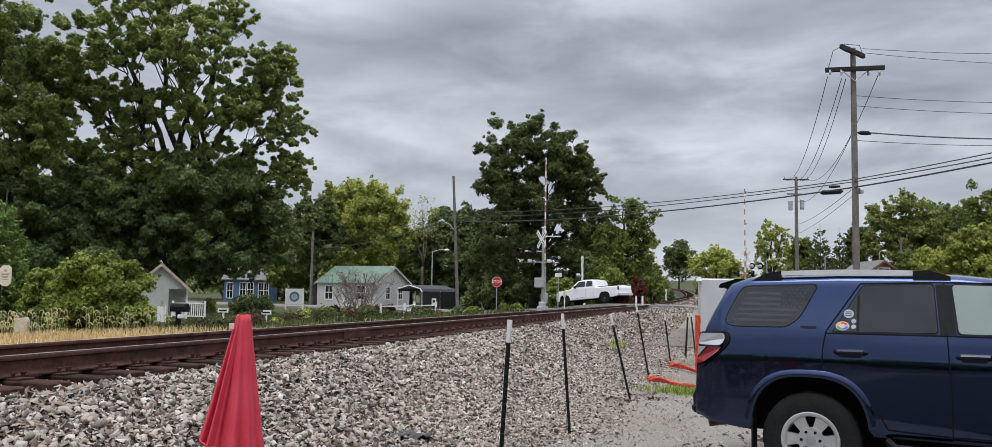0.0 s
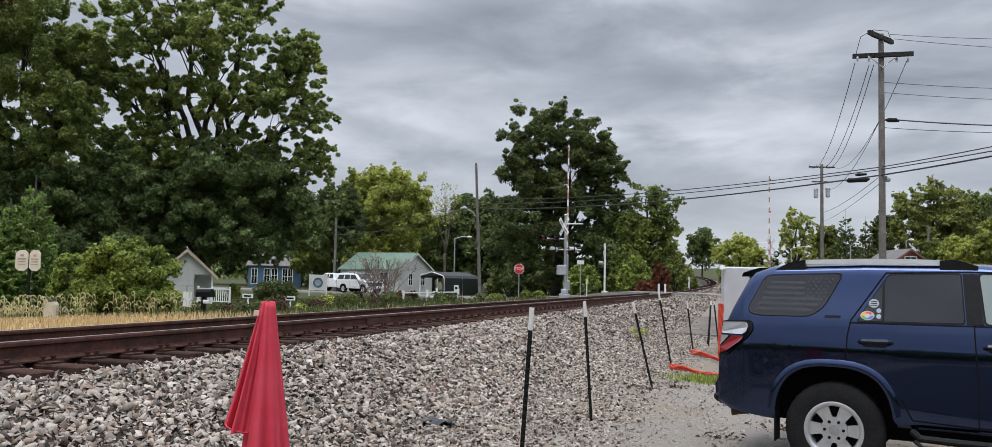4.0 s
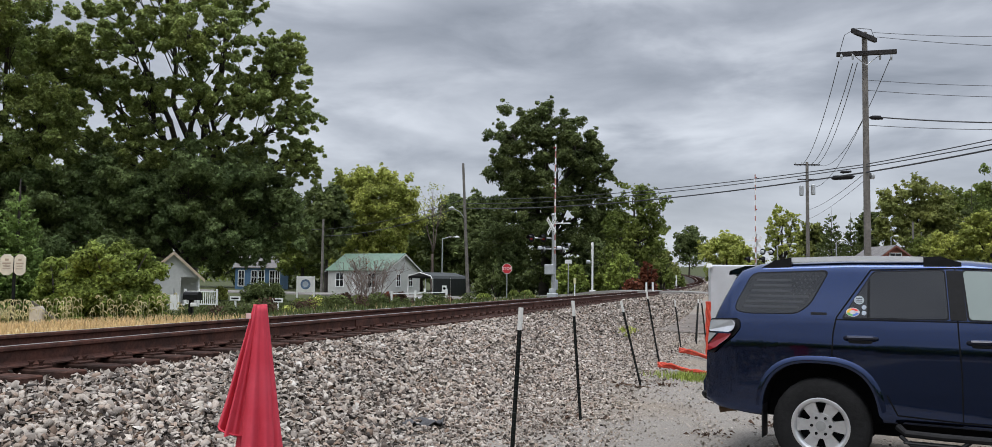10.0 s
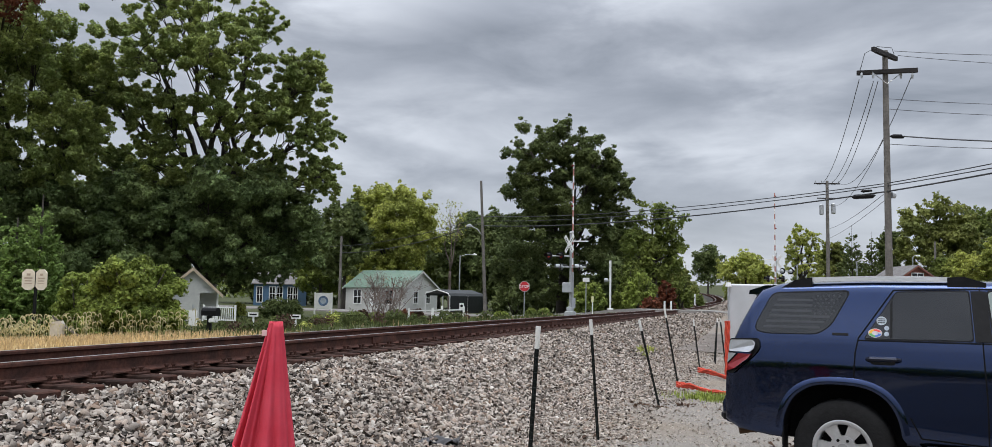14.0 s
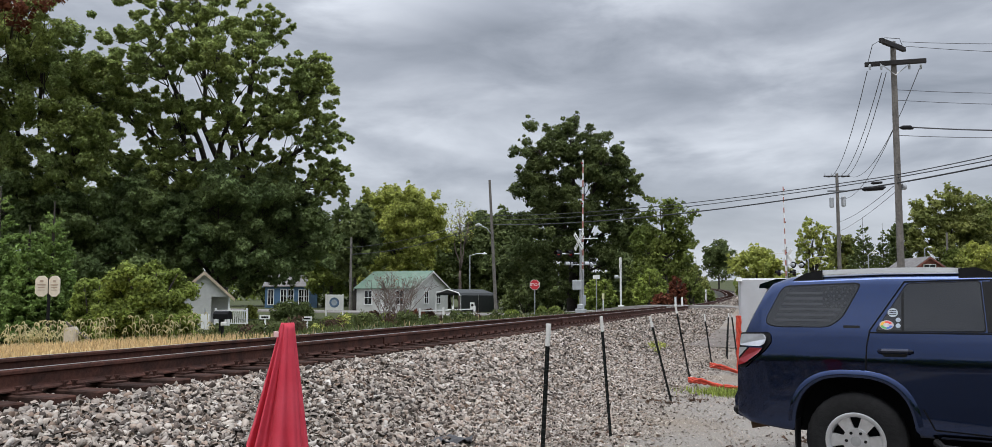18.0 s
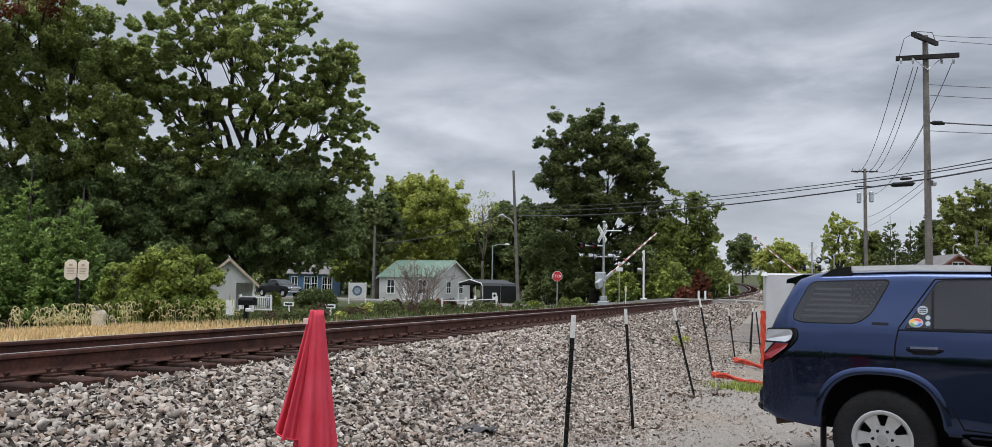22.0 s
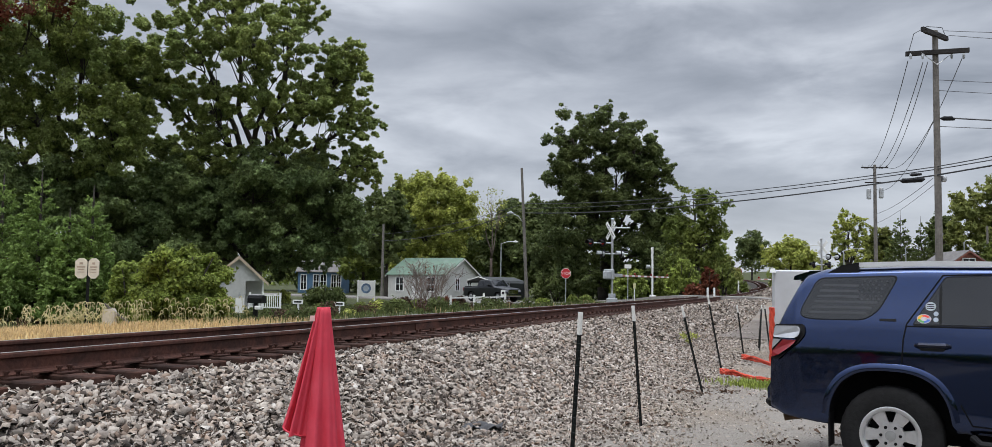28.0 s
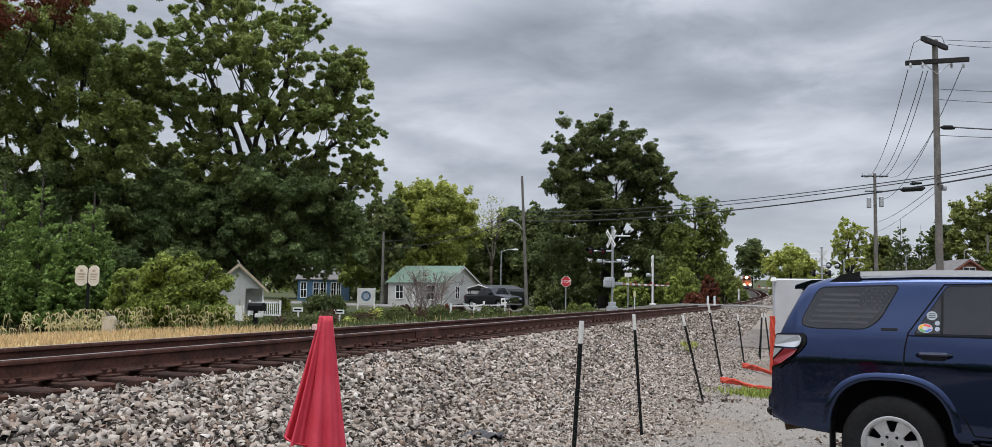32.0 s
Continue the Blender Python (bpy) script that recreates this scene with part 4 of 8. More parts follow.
def build_suv():
    car = root("blue_suv", pose(2.715, 7.5, -0.04, 0, 0, -28) @ pose(0, 0.935, 0), "dark metallic blue sport utility vehicle parked on the gravel lot", "car")
    top = [(-1.03, 0.80), (-1.022, 1.02), (-0.975, 1.25), (-0.888, 1.44), (-0.772, 1.66), (-0.71, 1.73), (-0.55, 1.782), (0.2, 1.808), (1.1, 1.808), (1.65, 1.75), (1.95, 1.64),
           (2.45, 1.17), (2.6, 1.13), (3.3, 1.05), (3.58, 0.93), (3.68, 0.70)]
    sill = [(-1.03, 0.56), (-0.9, 0.50), (-0.6, 0.46), (-0.45, 0.45), (0.5, 0.475), (2.3, 0.47), (3.3, 0.44), (3.68, 0.47)]
    A = [(-0.035, 0.40, 0.475, 0.535), (2.79, 0.40, 0.475, 0.535)]
    bm, W = shell(top, sill, A, 0.945, 1.31, 0.30, 0.30, 0.12, tuck=0.06, crease=1.09)
    body = part("body", bm, [M["blue_paint"], M["dark"]], car)
    for side in (-1, 1):
        for cx, cz, a, b in A:
            part("wheel_arch_flare", arch_flare(cx, cz, a, b, W, side, radians(10), radians(172)), M["blue_paint"], car)
        # panes with black surrounds
        quarter = rounded([(-0.745, 1.42), (-0.61, 1.695), (0.035, 1.72), (-0.115, 1.43), (-0.225, 1.352), (-0.64, 1.347), (-0.735, 1.365)], 0.06)
        rear = rounded([(0.16, 1.328), (0.40, 1.715), (0.93, 1.73), (0.958, 1.338)], 0.03)
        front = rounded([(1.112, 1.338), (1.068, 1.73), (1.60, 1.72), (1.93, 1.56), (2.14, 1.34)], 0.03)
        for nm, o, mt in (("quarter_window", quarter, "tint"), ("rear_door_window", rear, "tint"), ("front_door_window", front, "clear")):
            c = Vector((sum(p[0] for p in o) / len(o), sum(p[1] for p in o) / len(o)))
            big = [(c.x + (p[0] - c.x) * 1.03, c.y + (p[1] - c.y) * 1.055) for p in o]
            fr = part("window_seal", side_panel(big, W, side, 0.003, 0.006), M["black"], car)
            if nm != "front_door_window":
                part(nm, side_panel(o, W, side, 0.006, 0.003), M["tint"], fr, "dark tinted pane")
            else:
                # pale grey-green base colour is a reflection painted onto the pane
                part(nm, side_panel(o, W, side, 0.006, 0.003), mat("pane_with_painted_reflection", (0.20, 0.245, 0.225), 0.05, 0, 2, 0.1, coat=1.0), fr)
        part("door_pillar_cover", side_panel([(0.975, 1.33), (0.945, 1.735), (1.055, 1.735), (1.095, 1.33)], W, side, 0.007, 0.004), M["black"], car)
        part("window_divider", side_panel([(0.352, 1.335), (0.352, 1.63), (0.372, 1.66), (0.372, 1.335)], W, side, 0.009, 0.004), M["black"], car)
        for pts in ([(0.11, 1.33), (0.085, 1.20), (0.075, 1.0)], [(0.11, 1.33), (0.375, 1.735), (1.0, 1.752), (1.6, 1.74)], [(1.01, 1.75), (1.03, 1.25), (1.05, 0.9), (1.053, 0.52)],
                    [(0.10, 1.31), (1.0, 1.318), (2.2, 1.32)], [(0.50, 0.70), (0.58, 0.54), (1.05, 0.52), (2.2, 0.52)]):
            part("door_seam", strip(pts, W, side, 0.004, 0.011), M["dark"], car)
        for hx in (0.305, 1.22):
            hb = bmesh.new()
            tube(hb, [(hx - 0.125, side * (W(hx, 1.12) + 0.012), 1.158), (hx - 0.10, side * (W(hx, 1.12) + 0.038), 1.163), (hx + 0.10, side * (W(hx, 1.12) + 0.038), 1.165), (hx + 0.125, side * (W(hx, 1.12) + 0.012), 1.163)], [0.016, 0.021, 0.021, 0.016], 8)
            part("door_handle", hb, M["handle_paint"], car)
            part("handle_recess", side_panel(rounded([(hx - 0.10, 1.115), (hx - 0.10, 1.168), (hx + 0.09, 1.168), (hx + 0.09, 1.115)], 0.03), W, side, 0.002, 0.004), M["black"], car)
        # tail lamp wraps the corner
        part("tail_lamp", side_panel(rounded([(-0.99, 1.172), (-0.975, 1.274), (-0.76, 1.282), (-0.735, 1.255), (-0.745, 1.20), (-0.785, 1.172)], 0.02), W, side, 0.040, 0.07), M["lamp_clear"], car, "clear chrome-backed upper lens")
        part("reverse_lens", side_panel([(-1.0, 1.065), (-0.992, 1.156), (-0.91, 1.156)], W, side, 0.036, 0.07), M["lamp_clear"], car, "small clear lens")
        part("brake_lens", side_panel([(-1.0, 0.995), (-1.0, 1.045), (-0.89, 1.156), (-0.77, 1.156), (-0.80, 1.115), (-0.93, 1.02)], W, side, 0.037, 0.07), M["lamp_red"], car, "red lens")
        part("lamp_surround", side_panel(rounded([(-1.01, 0.98), (-0.985, 1.285), (-0.705, 1.297), (-0.695, 1.215), (-0.75, 1.14), (-0.95, 0.97)], 0.03), W, side, 0.024, 0.05), M["black"], car)
        # roof rail: silver bar on black feet
        yr = side * (W(0.4, 1.73) - 0.045)
        part("roof_rail", prism(bmesh.new(), [(-0.30, 1.802), (0.2, 1.812), (0.80, 1.808), (0.80, 1.848), (0.55, 1.856), (0.2, 1.856), (-0.30, 1.842)], yr - 0.018, yr + 0.018), mat("satin_silver_rail", (0.80, 0.81, 0.83), 0.35, 0.4, 10, 0.06), car, "satin silver bar")
        for xa, xb in ((-0.54, -0.28), (0.78, 1.06)):
            part("rail_foot", prism(bmesh.new(), [(xa, 1.75), (xa, 1.845) if xb > 1 else (xa + 0.12, 1.818), (xb - 0.16, 1.852) if xb > 1 else (xb, 1.842), (xb, 1.80), (xb, 1.75)], yr - 0.032, yr + 0.032), M["black"], car)
        # side step on brackets
        part("side_step", rod([(0.58, side * 0.93, 0.45), (0.64, side * 0.99, 0.41), (0.9, side * 1.0, 0.405), (2.2, side * 1.0, 0.405), (2.3, side * 0.93, 0.43)], 0.030, 10), M["black"], car)
        part("step_pad", boxes((0.62, 1.05, side * 1.0 - 0.05, side * 1.0 + 0.05, 0.335, 0.35), bevel=0.008), M["black"], car)
        part("step_bracket", rod([(0.60, side * 0.99, 0.385), (0.68, side * 1.03, 0.325), (1.02, side * 1.03, 0.325), (1.10, side * 0.99, 0.385)], 0.018, 8), M["black"], car)
        part("mud_flap", boxes((-0.515, -0.502, side * 0.83 - 0.10, side * 0.83 + 0.10, 0.26, 0.66), bevel=0.003), M["black"], car)
        part("wing_mirror", boxes((1.98, 2.10, side * 1.06 - 0.11, side * 1.06 + 0.11, 1.22, 1.40), bevel=0.04), M["blue_paint"], car)
        part("badge", side_panel([(-0.10, 1.345), (-0.10, 1.366), (0.03, 1.366), (0.03, 1.345)], W, side, 0.004, 0.004), M["black"], car)
        for wx in (-0.025, 2.79):
            wheel(car, wx, side * 0.805, 0.400, 0.245, side)
    # rear spoiler, bumper, hatch window, exhaust, front grille
    part("rear_spoiler", prism(bmesh.new(), [(-0.85, 1.685), (-0.84, 1.722), (-0.70, 1.768), (-0.42, 1.782), (-0.46, 1.72), (-0.66, 1.69)], -0.70, 0.70), M["blue_paint"], car)
    part("spoiler_lip", prism(bmesh.new(), [(-0.80, 1.675), (-0.81, 1.685), (-0.68, 1.69), (-0.70, 1.66)], -0.62, 0.62), M["black"], car)
    hw = bmesh.new()
    q = [hw.verts.new(p) for p in ((-0.98, -0.66, 1.26), (-0.98, 0.66, 1.26), (-0.80, 0.58, 1.63), (-0.80, -0.58, 1.63))]
    hw.faces.new(q)
    part("hatch_window", hw, M["tint"], car)
    bp = bmesh.new()
    prism(bp, [(-1.065, 0.62), (-1.07, 0.70), (-1.03, 0.78), (-0.80, 0.80), (-0.60, 0.64), (-0.64, 0.54), (-0.94, 0.51), (-1.03, 0.53)], -0.84, 0.84)
    bmesh.ops.bevel(bp, geom=[e for e in bp.edges if abs(e.verts[0].co.y - e.verts[1].co.y) < 0.01], offset=0.06, segments=3, affect="EDGES")
    part("rear_bumper", bp, M["blue_paint"], car)
    part("bumper_guard", boxes((-1.085, -0.96, -0.80, 0.80, 0.54, 0.63), bevel=0.03), M["black"], car)
    part("exhaust_tip", rod([(-0.66, -0.70, 0.50), (-0.84, -0.76, 0.475), (-0.92, -0.79, 0.46)], 0.035, 10), mat("rusty_exhaust", (0.16, 0.10, 0.06), 0.7, 0.6, 20, 0.4), car, "rust-brown exhaust tip")
    part("chassis", boxes((-0.4, 3.4, -0.5, 0.5, 0.30, 0.46), bevel=0.03), M["dark"], car)
    for wx in (0.0, 2.79):
        part("wheel_well", boxes((wx - 0.56, wx + 0.56, -0.62, 0.62, 0.42, 1.02)), M["dark"], car)
    part("rear_axle", rod([(0, -0.75, 0.395), (0, 0.75, 0.395)], 0.06), M["dark"], car)
    part("windscreen", prism(bmesh.new(), [(1.93, 1.65), (2.40, 1.215), (2.41, 1.235), (1.94, 1.67)], -0.68, 0.68), M["tint"], car)
    part("grille", boxes((3.665, 3.70, -0.55, 0.55, 0.60, 0.92), bevel=0.01), M["black"], car)
    for side in (-1, 1):
        part("headlight", boxes((3.50, 3.66, side * 0.70 - 0.15, side * 0.70 + 0.15, 0.80, 0.95), bevel=0.03), M["lamp_clear"], car)
    # flag decal printed on the quarter glass, lettered nowhere: grey stripes and a starred corner
    side = -1
    decal = mat("grey_window_film", (0.032, 0.035, 0.040), 0.35, 0, 10, 0.08)
    for k in range(6):
        z = 1.395 + k * 0.047
        xa = -0.70 + (z - 1.36) * 0.45
        xb = -0.27 if k > 2 else -0.05 + (z - 1.46) * 0.6
        if k <= 2:
            xb = min(xb, -0.20 + k * 0.04)
        part("flag_stripe", side_panel([(xa, z), (xa + 0.008, z + 0.021), (xb, z + 0.021), (xb, z)], W, side, 0.0075, 0.001), decal, body)
    bm = bmesh.new()
    for r in range(6):
        for c in range(6):
            x, z = -0.245 + c * 0.045 + (0.02 if r % 2 else 0), 1.525 + r * 0.031
            if x > -0.005 + (z - 1.70) * 0.55:
                continue
            o = [(x + p, z + q2) for p, q2 in disc_outline(0.010, 5, 0.3)]
            bm.faces.new([bm.verts.new((a, side * (W(a, b) + 0.0078), b)) for a, b in o])
    part("flag_stars", bm, decal, body)
    # round and oval stickers behind the rear door glass
    colours = ((0.288, 1.478, 0.040, 0.036, (0.45, 0.50, 0.54)), (0.240, 1.375, 0.055, 0.038, (0.55, 0.50, 0.52)), (0.328, 1.418, 0.019, 0.019, (0.34, 0.38, 0.44)), (0.328, 1.37, 0.019, 0.019, (0.42, 0.47, 0.55)))
    for x, z, a, b, c in colours:
        part("sticker", side_panel([(x + a * p, z + b * q2) for p, q2 in disc_outline(1, 18)], W, side, 0.008, 0.001), mat("sticker_print", c, 0.5, 0, 60, 0.2), body)
    for k, c in enumerate(((0.75, 0.06, 0.05), (0.85, 0.45, 0.03), (0.12, 0.42, 0.12), (0.06, 0.16, 0.55))):
        a0 = math.pi * (0.15 + 0.45 * k)
        o = [(0.240 + 0.048 * u * math.cos(a), 1.375 + 0.032 * u * math.sin(a)) for a, u in [(a0 + 0.45 * math.pi * j / 5, 1.0) for j in range(6)] + [(a0 + 0.45 * math.pi * (1 - j / 5), 0.55) for j in range(6)]]
        part("sticker_ring", side_panel(o, W, side, 0.0095, 0.001), mat("sticker_colour", c, 0.5, 0, 40, 0.1), body)
    for k in range(3):
        part("sticker_bar", side_panel([(0.262, 1.458 + k * 0.016), (0.262, 1.465 + k * 0.016), (0.314, 1.465 + k * 0.016), (0.314, 1.458 + k * 0.016)], W, side, 0.0095, 0.001), M["dark"], body)


build_suv()


def traffic_vehicle(name, label, paint, kind, m):
    """A pickup or large wagon for the road. Returns its root and its four wheels."""
    car = root(name, m, label, "car")
    if kind == "pickup":
        top = [(-1.22, 1.02), (-1.20, 1.22), (0.72, 1.26), (0.80, 1.30), (0.95, 1.80), (1.2, 1.88), (2.0, 1.90), (2.45, 1.84), (3.05, 1.32), (3.2, 1.28), (4.2, 1.18), (4.45, 1.05), (4.52, 0.75)]
        fx, r = 3.64, 0.40
        panes = [[(1.02, 1.36), (1.08, 1.77), (1.60, 1.79), (1.62, 1.36)], [(1.72, 1.36), (1.70, 1.79), (2.30, 1.78), (2.82, 1.38)]]
    else:
        top = [(-1.20, 0.80), (-1.18, 1.20), (-1.05, 1.55), (-0.85, 1.80), (-0.5, 1.87), (1.0, 1.88), (1.75, 1.80), (2.40, 1.30), (2.6, 1.25), (3.5, 1.14), (3.78, 1.02), (3.88, 0.72)]
        fx, r = 2.95, 0.39
        panes = [[(-0.90, 1.32), (-0.72, 1.72), (0.05, 1.75), (0.05, 1.30)], [(0.16, 1.30), (0.16, 1.75), (0.92, 1.75), (0.95, 1.30)], [(1.05, 1.30), (1.03, 1.75), (1.62, 1.72), (2.12, 1.34)]]
    A = [(0.0, r, 0.47, 0.48), (fx, r, 0.47, 0.48)]
    x0, x1 = top[0][0], top[-1][0]
    bm, W = shell(top, [(x0, 0.52), (x0 + 0.4, 0.45), (x1 - 0.3, 0.42), (x1, 0.45)], A, 0.98, 1.25, 0.26, 0.3, 0.12, step=0.12)
    body = part("body", bm, [paint, M["dark"]], car)
    for side in (-1, 1):
        for o in panes:
            part("side_window", side_panel(rounded(o, 0.05, 2), W, side, 0.004, 0.01), M["tint"], car)
        for wx in (0.0, fx):
            wheel(car, wx, side * 0.84, r, 0.27, side, 5, metal="dark_alloy" if kind == "pickup" and paint == M["white_paint"] else "alloy")
        part("headlight", boxes((x1 - 0.26, x1 - 0.02, side * 0.74 - 0.16, side * 0.74 + 0.16, 0.88, 1.04), bevel=0.03), M["lamp_clear"], car)
        part("tail_light", boxes((x0 - 0.015, x0 + 0.10, side * 0.86 - 0.07, side * 0.86 + 0.07, 0.90, 1.18), bevel=0.02), M["lamp_red"], car)
        part("wing_mirror", boxes((2.50 if kind == "pickup" else 1.95, 2.62 if kind == "pickup" else 2.07, side * 1.08 - 0.12, side * 1.08 + 0.12, 1.30, 1.48), bevel=0.03), M["black"], car)
        part("door_seam", strip([(panes[0][0][0] - 0.05, 1.3), (panes[0][0][0] - 0.04, 0.6)], W, side, 0.004, 0.012), M["black"], car)
        part("door_seam", strip([(panes[-1][0][0] - 0.05, 1.75), (panes[-1][0][0] - 0.04, 0.6), (2.55 if kind == "pickup" else 1.9, 0.55)], W, side, 0.004, 0.012), M["black"], car)
    part("grille", boxes((x1 - 0.04, x1 + 0.03, -0.56, 0.56, 0.72, 1.05), bevel=0.02), M["chrome"] if kind == "pickup" else M["black"], car)
    part("front_bumper", boxes((x1 - 0.2, x1 + 0.08, -0.90, 0.90, 0.46, 0.68), bevel=0.05), M["chrome"] if kind == "pickup" else paint, car)
    part("rear_bumper", boxes((x0 - 0.10, x0 + 0.12, -0.90, 0.90, 0.50, 0.70), bevel=0.04), M["chrome"] if kind == "pickup" else paint, car)
    a, b = ((2.45, 1.845), (3.05, 1.325)) if kind == "pickup" else ((1.75, 1.805), (2.40, 1.305))
    part("windscreen", prism(bmesh.new(), [(a[0] + 0.03, a[1] - 0.02), (b[0] - 0.03, b[1] + 0.02), (b[0] - 0.02, b[1] + 0.05), (a[0] + 0.04, a[1] + 0.03)], -0.70, 0.70), M["tint"], car)
    if kind == "pickup":
        part("bed_lining", boxes((-1.12, 0.68, -0.80, 0.80, 1.24, 1.312), bevel=0.01), M["black"], car)
    else:
        for side in (-1, 1):
            part("roof_rail", rod([(-0.6, side * 0.72, 1.90), (-0.5, side * 0.72, 1.94), (1.1, side * 0.72, 1.94), (1.25, side * 0.72, 1.89)], 0.02, 6), M["chrome"], car)
    return car, [c for c in car.children if c.name.startswith("wheel") and c.type == "EMPTY"], r


# ---- plants ----
def leaf_cloud(centres, spread, count, size, rng, up=0.35, flat=0.75):
    """Corners of many small leaves gathered round the centres: (n, 4, 3)."""
    share_of = spread ** 1.3 / (spread ** 1.3).sum()
    k = rng.choice(len(centres), count, p=share_of)
    p = centres[k] + rng.normal(size=(count, 3)) * spread[k][:, None] * np.array([1, 1, flat])
    nrm = rng.normal(size=(count, 3)) + np.array([0, 0, up])
    nrm /= np.linalg.norm(nrm, axis=1)[:, None]
    a = np.cross(nrm, rng.normal(size=(count, 3)))
    a /= np.linalg.norm(a, axis=1)[:, None]
    b = np.cross(nrm, a)
    l = (size * rng.lognormal(0, 0.3, count))[:, None]
    droop = nrm * l * 0.18
    return np.stack([p - a * l * 0.5, p - b * l * 0.30 + droop, p + a * l * 0.5, p + b * l * 0.30 + droop], 1)


def leaf_mesh(name, quads, material):
    n, k = quads.shape[:2]
    return mesh_from(name, quads.reshape(-1, 3), np.arange(n * k).reshape(n, k), material)


def limb(bm, a, b, r0, r1, rng, sag=0.12, n=5, sides=6):
    a, b = Vector(a), Vector(b)
    d = (b - a).length
    pts = []
    for i in range(n + 1):
        t = i / n
        w = math.sin(math.pi * t) * d * sag
        pts.append(a.lerp(b, t) + Vector((rng.normal() * 0.25 * w, rng.normal() * 0.25 * w, w * 0.6)))
    tube(bm, pts, [r0 + (r1 - r0) * i / n for i in range(n + 1)], sides)


def crown_leaves(centres, radii, count, size, rng, flat=0.78):
    """Corners (n, 3, 3) of leaves that clothe rounded clumps: mostly at a clump's skin and facing outwards, some loose outside it."""
    k = rng.choice(len(centres), count, p=radii ** 2 / (radii ** 2).sum())
    d = rng.normal(size=(count, 3))
    d /= np.linalg.norm(d, axis=1)[:, None]
    # each clump is knobbly: its radius swells and shrinks with the direction
    swell = 1 + 0.22 * np.sin(d[:, 0] * 4.1 + k * 1.7) * np.sin(d[:, 2] * 4.7 + k * 0.9) + 0.14 * np.sin(d[:, 1] * 8.3 + k * 2.3)
    out = (1 - 0.55 * rng.random(count) ** 2 + 0.22 * rng.random(count) ** 4) * swell
    p = centres[k] + d * (radii[k] * out)[:, None] * np.array([1, 1, flat])
    nrm = d * 0.9 + rng.normal(size=(count, 3)) * 0.55 + np.array([0, 0, 0.45])
    nrm /= np.linalg.norm(nrm, axis=1)[:, None]
    a = np.cross(nrm, rng.normal(size=(count, 3)))
    a /= np.linalg.norm(a, axis=1)[:, None]
    b = np.cross(nrm, a)
    l = (size * rng.lognormal(0, 0.3, count))[:, None]
    return np.stack([p - a * l * 0.55 - b * l * 0.25, p + a * l * 0.55 - b * l * 0.25, p + b * l * 0.55 - nrm * l * 0.1], 1)


def tree(name, label, x, y, blobs, leaf=0.26, count=9000, leaves="leaf_mid", trunk=0.3, seed=1, fork=0.3, gaps=0.62, category="tree", lumps=26, twigs=2.0, bark="bark", group="", clump=0.36):
    """A tree with a tapered trunk, limbs and a crown of leafy clumps. blobs: dx, dy, z above the base, radius across, radius up."""
    rng = np.random.default_rng(seed)
    t = root(name, put(x, y), label, category, group)
    B = np.array(blobs, float)
    high = B[:, 2].max()
    bm = bmesh.new()
    mx, my = B[:, 0].mean() * 0.25, B[:, 1].mean() * 0.25
    top = Vector((mx, my, high * fork))
    limb(bm, (0, 0, -0.3), top, trunk * 1.15, trunk * 0.72, rng, 0.03, 6, 10)
    centres, radii = [], []
    for dx, dy, z, r, rz in B:
        base = top if z > top.z else Vector((mx * z / max(top.z, 0.1), my * z / max(top.z, 0.1), max(0.3, z * 0.7)))
        limb(bm, base, (dx, dy, z), trunk * 0.46, trunk * 0.14, rng, 0.10)
        for _ in range(int(lumps)):
            d = rng.normal(size=3)
            d /= np.linalg.norm(d)
            d[1] -= 0.15
            rad = rng.uniform(gaps, 1.0)
            c = np.array([dx + d[0] * r * rad, dy + d[1] * r * rad, z + d[2] * rz * rad])
            if c[2] < 0.15:
                continue
            centres.append(c)
            big = clump * rng.uniform(0.55, 1.15) * min(r, rz)
            radii.append(big)
            # sprigs stick out past the clump and fray the outline
            for _ in range(2):
                e = rng.normal(size=3)
                e /= np.linalg.norm(e)
                centres.append(c + (e * 0.7 + d * 0.5) * big * 1.25)
                radii.append(big * rng.uniform(0.25, 0.45))
            if rng.random() < twigs / 6:
                limb(bm, Vector((dx, dy, z)).lerp(base, rng.uniform(0.0, 0.45)), c, trunk * 0.075, trunk * 0.02, rng, 0.14, 4, 5)
    part("trunk", bm, M[bark], t, smooth=True)
    q = crown_leaves(np.array(centres), np.array(radii), count, leaf, rng)
    q = q[q[:, :, 2].min(1) > -0.2]
    ob = new("crown", leaf_mesh("crown", q, M[leaves]))
    ob.parent = t
    return t


